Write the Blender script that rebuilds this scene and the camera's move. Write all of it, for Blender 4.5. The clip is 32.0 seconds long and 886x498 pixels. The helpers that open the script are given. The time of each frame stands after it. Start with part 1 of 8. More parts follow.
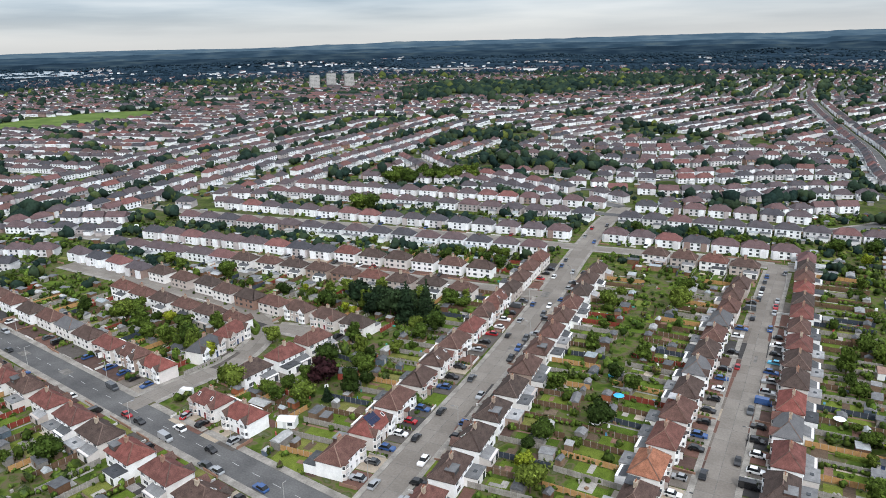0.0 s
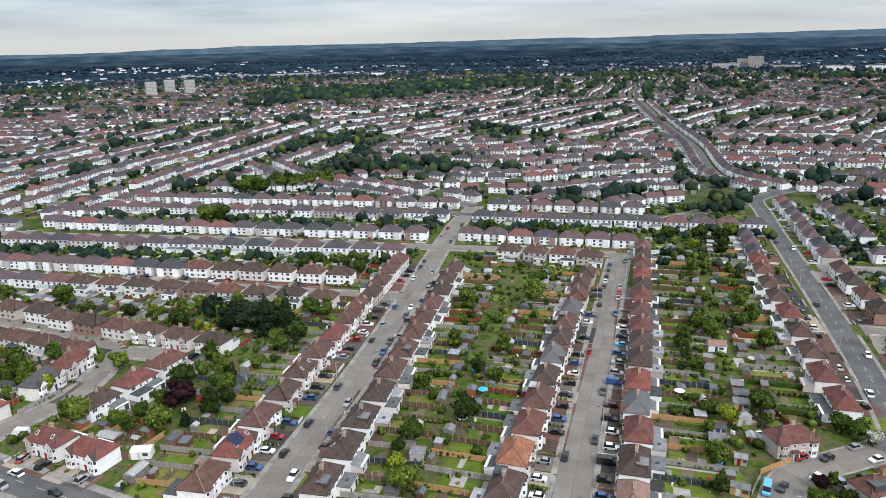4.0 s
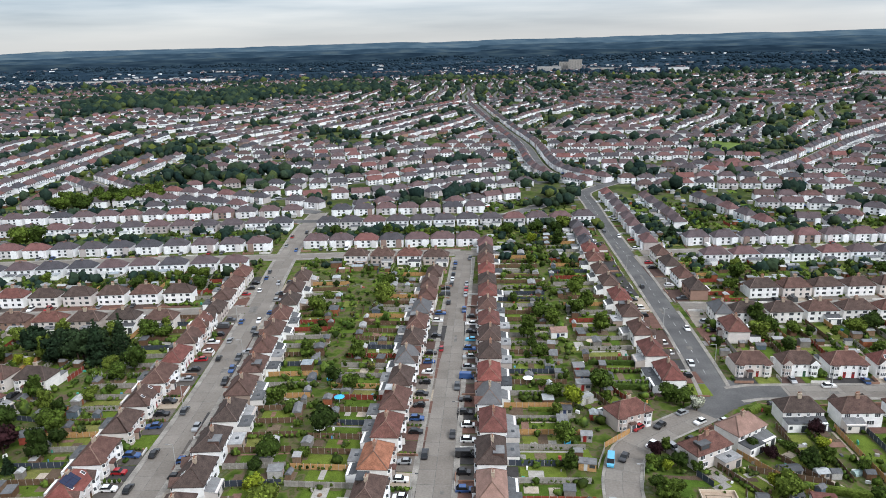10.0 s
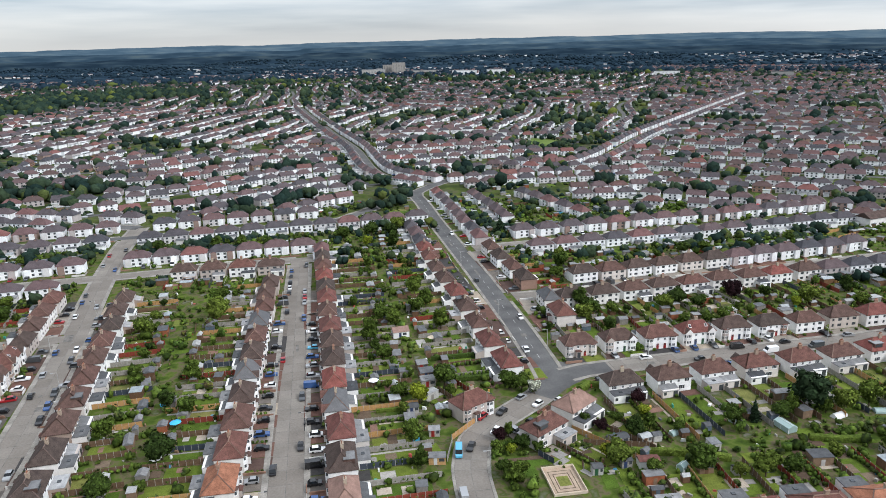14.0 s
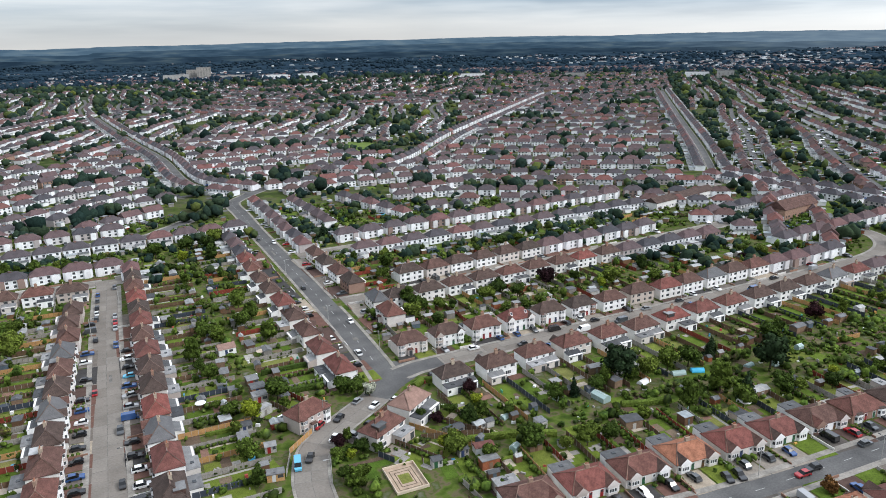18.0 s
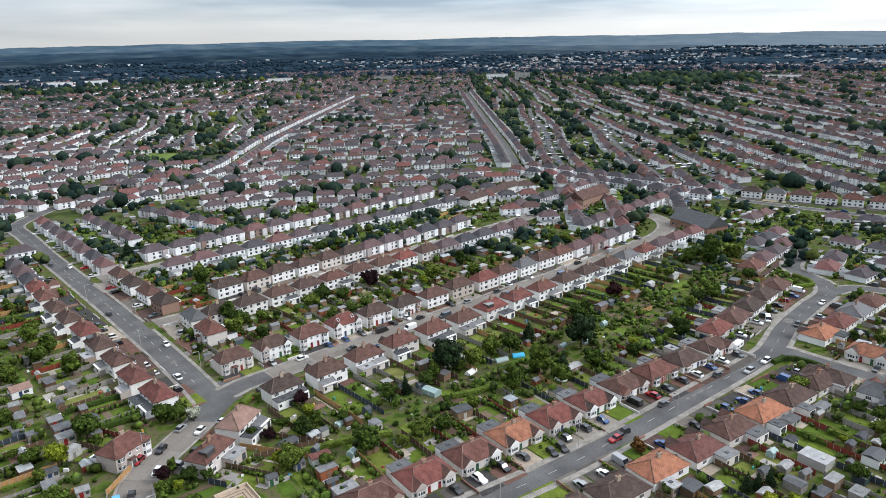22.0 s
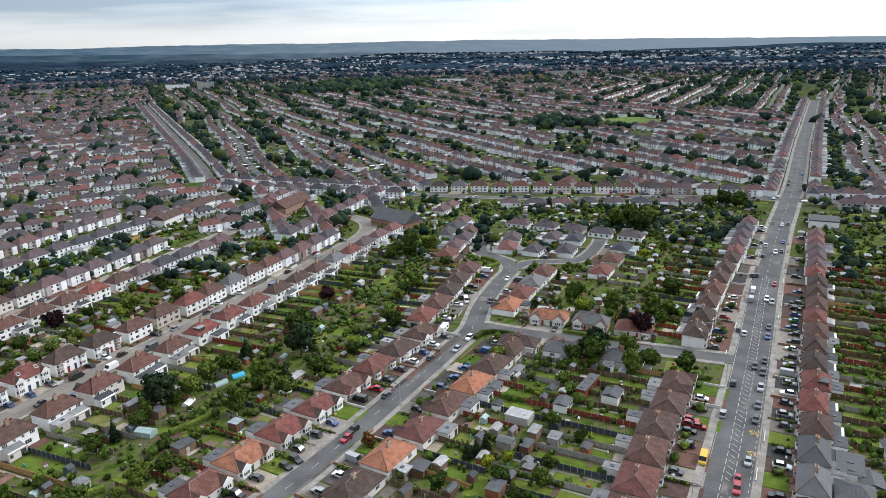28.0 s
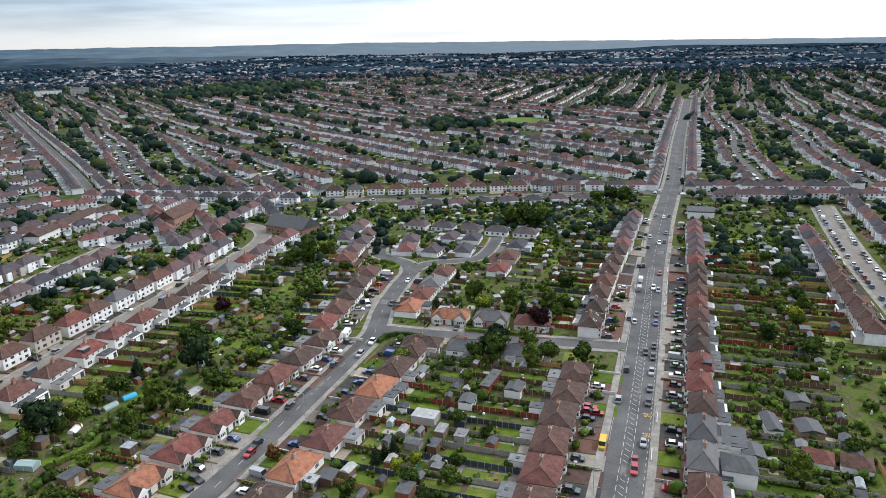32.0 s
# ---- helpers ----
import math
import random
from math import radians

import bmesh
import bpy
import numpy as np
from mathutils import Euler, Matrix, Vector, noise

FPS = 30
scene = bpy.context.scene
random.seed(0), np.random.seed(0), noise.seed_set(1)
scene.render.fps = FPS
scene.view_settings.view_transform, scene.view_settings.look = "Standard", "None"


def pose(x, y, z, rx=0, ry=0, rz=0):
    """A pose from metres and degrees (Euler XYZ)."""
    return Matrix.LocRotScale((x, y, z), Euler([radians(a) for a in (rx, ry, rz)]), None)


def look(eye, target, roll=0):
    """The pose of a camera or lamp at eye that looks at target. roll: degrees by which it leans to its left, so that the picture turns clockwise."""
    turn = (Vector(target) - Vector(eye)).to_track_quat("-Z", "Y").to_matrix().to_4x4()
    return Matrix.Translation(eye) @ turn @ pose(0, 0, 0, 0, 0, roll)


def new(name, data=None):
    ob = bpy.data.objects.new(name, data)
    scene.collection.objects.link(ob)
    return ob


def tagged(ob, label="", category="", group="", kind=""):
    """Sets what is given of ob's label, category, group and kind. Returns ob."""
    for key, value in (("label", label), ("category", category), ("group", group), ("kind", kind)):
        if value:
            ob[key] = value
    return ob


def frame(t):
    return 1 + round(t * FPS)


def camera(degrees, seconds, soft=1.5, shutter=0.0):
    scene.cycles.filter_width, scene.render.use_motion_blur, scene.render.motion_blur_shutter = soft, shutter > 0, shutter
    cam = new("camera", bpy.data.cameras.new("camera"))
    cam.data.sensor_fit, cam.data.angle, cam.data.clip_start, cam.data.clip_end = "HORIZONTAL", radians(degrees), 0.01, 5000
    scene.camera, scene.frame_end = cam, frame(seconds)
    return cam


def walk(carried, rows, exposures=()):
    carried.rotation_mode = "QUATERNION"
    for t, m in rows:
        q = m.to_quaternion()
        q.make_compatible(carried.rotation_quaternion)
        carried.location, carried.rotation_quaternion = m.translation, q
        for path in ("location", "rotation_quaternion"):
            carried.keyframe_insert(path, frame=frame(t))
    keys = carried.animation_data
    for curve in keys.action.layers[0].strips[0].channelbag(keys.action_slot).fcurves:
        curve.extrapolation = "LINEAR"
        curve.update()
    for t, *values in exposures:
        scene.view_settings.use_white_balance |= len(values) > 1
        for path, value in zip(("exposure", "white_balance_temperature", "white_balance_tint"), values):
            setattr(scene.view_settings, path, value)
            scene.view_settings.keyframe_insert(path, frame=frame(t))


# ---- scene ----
HEIGHT = 105.0
cam = camera(64.6, 32.0, soft=0.9)
PATH = [
    (0.0, pose(0, 0, HEIGHT, 73.41, 1.26, 28.01)),
    (0.5, pose(0, 0, HEIGHT, 73.42, 1.26, 26.10)),
    (1.0, pose(0, 0, HEIGHT, 73.43, 1.26, 24.29)),
    (1.5, pose(0, 0, HEIGHT, 73.44, 1.26, 22.65)),
    (2.0, pose(0, 0, HEIGHT, 73.45, 1.26, 21.08)),
    (2.5, pose(0, 0, HEIGHT, 73.46, 1.27, 19.69)),
    (3.0, pose(0, 0, HEIGHT, 73.48, 1.28, 18.39)),
    (3.5, pose(0, 0, HEIGHT, 73.48, 1.28, 17.11)),
    (5.5, pose(0, 0, HEIGHT, 73.54, 1.30, 13.42)),
    (6.0, pose(0, 0, HEIGHT, 73.55, 1.30, 12.65)),
    (6.5, pose(0, 0, HEIGHT, 73.55, 1.30, 11.73)),
    (7.0, pose(0, 0, HEIGHT, 73.55, 1.30, 10.69)),
    (7.5, pose(0, 0, HEIGHT, 73.56, 1.30, 9.64)),
    (8.0, pose(0, 0, HEIGHT, 73.56, 1.30, 8.56)),
    (8.5, pose(0, 0, HEIGHT, 73.55, 1.30, 7.40)),
    (9.0, pose(0, 0, HEIGHT, 73.55, 1.30, 6.11)),
    (9.5, pose(0, 0, HEIGHT, 73.54, 1.30, 4.60)),
    (10.0, pose(0, 0, HEIGHT, 73.54, 1.31, 3.01)),
    (10.5, pose(0, 0, HEIGHT, 73.53, 1.30, 1.53)),
    (11.0, pose(0, 0, HEIGHT, 73.52, 1.29, -0.10)),
    (11.5, pose(0, 0, HEIGHT, 73.52, 1.29, -1.82)),
    (12.0, pose(0, 0, HEIGHT, 73.50, 1.28, -3.59)),
    (12.5, pose(0, 0, HEIGHT, 73.50, 1.30, -5.46)),
    (13.0, pose(0, 0, HEIGHT, 73.49, 1.29, -7.31)),
    (13.5, pose(0, 0, HEIGHT, 73.49, 1.28, -9.10)),
    (14.0, pose(0, 0, HEIGHT, 73.48, 1.26, -10.84)),
    (14.5, pose(0, 0, HEIGHT, 73.48, 1.26, -12.62)),
    (16.5, pose(0, 0, HEIGHT, 73.45, 1.22, -19.80)),
    (17.0, pose(0, 0, HEIGHT, 73.45, 1.24, -21.69)),
    (17.5, pose(0, 0, HEIGHT, 73.44, 1.25, -23.70)),
    (18.0, pose(0, 0, HEIGHT, 73.43, 1.24, -25.67)),
    (18.5, pose(0, 0, HEIGHT, 73.43, 1.27, -27.35)),
    (19.0, pose(0, 0, HEIGHT, 73.43, 1.26, -28.93)),
    (19.5, pose(0, 0, HEIGHT, 73.43, 1.24, -30.66)),
    (20.0, pose(0, 0, HEIGHT, 73.42, 1.24, -32.66)),
    (20.5, pose(0, 0, HEIGHT, 73.41, 1.25, -34.72)),
    (21.0, pose(0, 0, HEIGHT, 73.41, 1.22, -36.77)),
    (21.5, pose(0, 0, HEIGHT, 73.41, 1.23, -38.81)),
    (22.0, pose(0, 0, HEIGHT, 73.42, 1.22, -40.78)),
    (22.5, pose(0, 0, HEIGHT, 73.42, 1.22, -42.79)),
    (23.0, pose(0, 0, HEIGHT, 73.43, 1.22, -44.77)),
    (23.5, pose(0, 0, HEIGHT, 73.45, 1.22, -46.77)),
    (24.0, pose(0, 0, HEIGHT, 73.45, 1.22, -48.79)),
    (24.5, pose(0, 0, HEIGHT, 73.46, 1.22, -50.83)),
    (25.0, pose(0, 0, HEIGHT, 73.48, 1.23, -52.91)),
    (25.5, pose(0, 0, HEIGHT, 73.48, 1.24, -54.99)),
    (27.5, pose(0, 0, HEIGHT, 73.50, 1.28, -63.31)),
    (28.0, pose(0, 0, HEIGHT, 73.50, 1.30, -65.34)),
    (28.5, pose(0, 0, HEIGHT, 73.50, 1.31, -66.88)),
    (29.0, pose(0, 0, HEIGHT, 73.51, 1.32, -68.00)),
    (29.5, pose(0, 0, HEIGHT, 73.51, 1.32, -69.04)),
    (30.0, pose(0, 0, HEIGHT, 73.52, 1.34, -69.98)),
    (30.5, pose(0, 0, HEIGHT, 73.52, 1.35, -70.90)),
    (31.0, pose(0, 0, HEIGHT, 73.52, 1.37, -71.90)),
    (31.5, pose(0, 0, HEIGHT, 73.52, 1.36, -72.91)),
    (32.0, pose(0, 0, HEIGHT, 73.51, 1.36, -73.94)),
]
walk(cam, PATH, [(0.0, 0.0, 6300, 10), (32.0, 0.0, 6300, 10)])

# ---------------------------------------------------------------- sky and sun
world = bpy.data.worlds.new("overcast_sky")
scene.world = world
world.use_nodes = True
wn, wl = world.node_tree.nodes, world.node_tree.links
SUN_EL, SUN_AZ = radians(40), radians(140)
sky = wn.new("ShaderNodeTexSky")
sky.sky_type, sky.sun_disc = "NISHITA", False
sky.sun_elevation, sky.sun_rotation = SUN_EL, SUN_AZ
sky_dim = wn.new("ShaderNodeVectorMath")
sky_dim.operation = "SCALE"
sky_dim.inputs["Scale"].default_value = 0.14
wl.new(sky.outputs[0], sky_dim.inputs[0])
tc = wn.new("ShaderNodeTexCoord")
mp = wn.new("ShaderNodeMapping")
mp.inputs["Scale"].default_value = (1.3, 1.3, 15.0)
wl.new(tc.outputs["Generated"], mp.inputs["Vector"])
cn = wn.new("ShaderNodeTexNoise")
cn.inputs["Scale"].default_value, cn.inputs["Detail"].default_value, cn.inputs["Roughness"].default_value = 1.7, 5.0, 0.5
wl.new(mp.outputs[0], cn.inputs["Vector"])
cr = wn.new("ShaderNodeValToRGB")
cr.color_ramp.elements[0].position, cr.color_ramp.elements[0].color = 0.36, (0.36, 0.46, 0.59, 1)
cr.color_ramp.elements[1].position, cr.color_ramp.elements[1].color = 0.62, (0.94, 0.98, 1.03, 1)
mid = cr.color_ramp.elements.new(0.47)
mid.color = (0.63, 0.715, 0.815, 1)
wl.new(cn.outputs["Fac"], cr.inputs[0])
sx = wn.new("ShaderNodeSeparateXYZ")
wl.new(tc.outputs["Generated"], sx.inputs[0])
# brighter, paler cloud just over the horizon
hz = wn.new("ShaderNodeMapRange")
hz.inputs["From Min"].default_value, hz.inputs["From Max"].default_value = 0.0, 0.05
hz.inputs["To Min"].default_value, hz.inputs["To Max"].default_value = 0.85, 0.0
wl.new(sx.outputs["Z"], hz.inputs["Value"])
hmix = wn.new("ShaderNodeMix")
hmix.data_type = "RGBA"
hmix.inputs[7].default_value = (0.92, 0.90, 0.865, 1)
wl.new(hz.outputs[0], hmix.inputs[0])
wl.new(cr.outputs[0], hmix.inputs[6])
# overhead the cloud is a plain warm grey
oz = wn.new("ShaderNodeMapRange")
oz.inputs["From Min"].default_value, oz.inputs["From Max"].default_value = 0.15, 0.5
oz.inputs["To Min"].default_value, oz.inputs["To Max"].default_value = 0.0, 0.6
wl.new(sx.outputs["Z"], oz.inputs["Value"])
omix = wn.new("ShaderNodeMix")
omix.data_type = "RGBA"
omix.inputs[7].default_value = (0.76, 0.768, 0.775, 1)
wl.new(oz.outputs[0], omix.inputs[0])
wl.new(hmix.outputs[2], omix.inputs[6])
smix = wn.new("ShaderNodeMix")
smix.data_type = "RGBA"
smix.inputs[0].default_value = 0.8
wl.new(sky_dim.outputs[0], smix.inputs[6])
wl.new(omix.outputs[2], smix.inputs[7])
# an overcast dome is brighter overhead than at the rim, and where the cloud is thin
zen = wn.new("ShaderNodeMapRange")
zen.inputs["From Min"].default_value, zen.inputs["From Max"].default_value = 0.05, 1.0
zen.inputs["To Min"].default_value, zen.inputs["To Max"].default_value = 1.0, 2.0
wl.new(sx.outputs["Z"], zen.inputs["Value"])
glow = wn.new("ShaderNodeVectorMath")
glow.operation = "DOT_PRODUCT"
glow.inputs[1].default_value = (math.sin(1.6) * 0.8, math.cos(1.6) * 0.8, 0.6)
wl.new(tc.outputs["Generated"], glow.inputs[0])
gl_r = wn.new("ShaderNodeMapRange")
gl_r.inputs["From Min"].default_value, gl_r.inputs["From Max"].default_value = 0.3, 1.0
gl_r.inputs["To Min"].default_value, gl_r.inputs["To Max"].default_value = 0.96, 1.75
wl.new(glow.outputs["Value"], gl_r.inputs["Value"])
lift = wn.new("ShaderNodeMath")
lift.operation = "MULTIPLY"
wl.new(zen.outputs[0], lift.inputs[0])
wl.new(gl_r.outputs[0], lift.inputs[1])
bright = wn.new("ShaderNodeVectorMath")
bright.operation = "SCALE"
wl.new(smix.outputs[2], bright.inputs[0])
wl.new(lift.outputs[0], bright.inputs["Scale"])
wl.new(bright.outputs[0], wn["Background"].inputs[0])
wn["Background"].inputs[1].default_value = 0.9

sun = new("sun", bpy.data.lights.new("sun", "SUN"))
sun.data.energy, sun.data.angle, sun.data.color = 2.1, radians(12), (1.0, 0.97, 0.935)
sun_way = Vector((math.sin(SUN_AZ) * math.cos(SUN_EL), math.cos(SUN_AZ) * math.cos(SUN_EL), math.sin(SUN_EL)))
sun.matrix_world = look(sun_way * 100, (0, 0, 0))
scene.view_settings.exposure = 0.0


# ---------------------------------------------------------------- materials
def material(name, stops, scale=1.0, rough=0.85, by="object", fine=0.25, blotch=0.3, bump=0.0, metal=0.0, constant=False,
             coords="Object", fine_scale=6.0, shine=None, relief=0.05, leafy=0.0):
    """A surface whose colour is picked from stops (position, colour) by object, by island or by place, with blotches and grain on it."""
    m = bpy.data.materials.new(name)
    m.use_nodes = True
    n, l = m.node_tree.nodes, m.node_tree.links
    b = n["Principled BSDF"]
    b.inputs["Roughness"].default_value, b.inputs["Metallic"].default_value = rough, metal
    b.inputs["Specular IOR Level"].default_value = shine if shine is not None else 0.12 if rough > 0.72 else 0.5
    ramp = n.new("ShaderNodeValToRGB")
    ramp.color_ramp.interpolation = "CONSTANT" if constant else "LINEAR"
    els = ramp.color_ramp.elements
    while len(els) < len(stops):
        els.new(0.5)
    for e, (p, c) in zip(els, stops):
        e.position, e.color = p, (*c, 1)
    tex = n.new("ShaderNodeTexCoord")
    geo = n.new("ShaderNodeNewGeometry")
    where = geo.outputs["Position"] if coords == "World" else tex.outputs["Object"]
    big = n.new("ShaderNodeTexNoise")
    big.inputs["Scale"].default_value, big.inputs["Detail"].default_value = scale, 4
    l.new(where, big.inputs["Vector"])
    if by == "object":
        info = n.new("ShaderNodeObjectInfo")
        l.new(info.outputs["Random"], ramp.inputs[0])
    elif by == "island":
        l.new(geo.outputs["Random Per Island"], ramp.inputs[0])
    else:
        l.new(big.outputs["Fac"], ramp.inputs[0])
    small = n.new("ShaderNodeTexNoise")
    small.inputs["Scale"].default_value, small.inputs["Detail"].default_value = scale * fine_scale, 5
    l.new(where, small.inputs["Vector"])
    # grain and blotches scale the colour
    a = n.new("ShaderNodeMapRange")
    a.inputs["From Min"].default_value, a.inputs["From Max"].default_value = 0.3, 0.7
    a.inputs["To Min"].default_value, a.inputs["To Max"].default_value = 1 - blotch, 1 + blotch * 0.7
    l.new(big.outputs["Fac"], a.inputs["Value"])
    c = n.new("ShaderNodeMapRange")
    c.inputs["From Min"].default_value, c.inputs["From Max"].default_value = 0.3, 0.7
    c.inputs["To Min"].default_value, c.inputs["To Max"].default_value = 1 - fine, 1 + fine
    l.new(small.outputs["Fac"], c.inputs["Value"])
    mul = n.new("ShaderNodeMath")
    mul.operation = "MULTIPLY"
    l.new(a.outputs[0], mul.inputs[0])
    l.new(c.outputs[0], mul.inputs[1])
    if leafy:
        # every spray of leaves has its own tone
        t = n.new("ShaderNodeMapRange")
        t.inputs["To Min"].default_value, t.inputs["To Max"].default_value = 1 - leafy, 1 + leafy
        l.new(geo.outputs["Random Per Island"], t.inputs["Value"])
        mul2 = n.new("ShaderNodeMath")
        mul2.operation = "MULTIPLY"
        l.new(mul.outputs[0], mul2.inputs[0])
        l.new(t.outputs[0], mul2.inputs[1])
        mul = mul2
    out = n.new("ShaderNodeVectorMath")
    out.operation = "SCALE"
    l.new(ramp.outputs[0], out.inputs[0])
    l.new(mul.outputs[0], out.inputs["Scale"])
    l.new(out.outputs[0], b.inputs["Base Color"])
    if bump:
        bn = n.new("ShaderNodeBump")
        bn.inputs["Strength"].default_value, bn.inputs["Distance"].default_value = bump, relief
        l.new(small.outputs["Fac"], bn.inputs["Height"])
        l.new(bn.outputs[0], b.inputs["Normal"])
    return m


ROOFS = [(0.0, (0.070, 0.054, 0.047)), (0.3, (0.088, 0.061, 0.052)), (0.6, (0.104, 0.066, 0.055)), (0.85, (0.124, 0.068, 0.056)), (1.0, (0.150, 0.070, 0.057))]
WALLS = [(0.0, (0.86, 0.855, 0.845)), (0.36, (0.77, 0.745, 0.715)), (0.64, (0.64, 0.595, 0.56)), (0.83, (0.48, 0.42, 0.38)), (0.93, (0.36, 0.28, 0.23)), (0.98, (0.28, 0.18, 0.14))]
# far walls and roofs: a slight haze blue painted into their own colours
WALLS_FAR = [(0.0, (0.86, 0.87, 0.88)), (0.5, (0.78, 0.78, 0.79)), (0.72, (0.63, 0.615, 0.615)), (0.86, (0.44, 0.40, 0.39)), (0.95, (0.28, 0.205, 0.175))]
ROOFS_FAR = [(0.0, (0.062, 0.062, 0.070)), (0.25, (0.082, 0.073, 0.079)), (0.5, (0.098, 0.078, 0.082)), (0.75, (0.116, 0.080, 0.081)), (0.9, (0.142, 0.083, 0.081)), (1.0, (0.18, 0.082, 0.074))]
BRICKS = [(0.0, (0.30, 0.18, 0.13)), (0.5, (0.36, 0.24, 0.18)), (1.0, (0.25, 0.14, 0.10))]


def tiled(m, courses=2.9):
    """Adds tile courses, as relief and as slightly darker joints, that follow the height of the roof."""
    n, l = m.node_tree.nodes, m.node_tree.links
    tex = n.new("ShaderNodeTexCoord")
    w = n.new("ShaderNodeTexWave")
    w.bands_direction = "Z"
    w.inputs["Scale"].default_value, w.inputs["Distortion"].default_value = courses, 0.6
    l.new(tex.outputs["Object"], w.inputs["Vector"])
    bn = n.new("ShaderNodeBump")
    bn.inputs["Strength"].default_value, bn.inputs["Distance"].default_value = 0.5, 0.06
    l.new(w.outputs["Fac"], bn.inputs["Height"])
    l.new(bn.outputs[0], n["Principled BSDF"].inputs["Normal"])
    return m


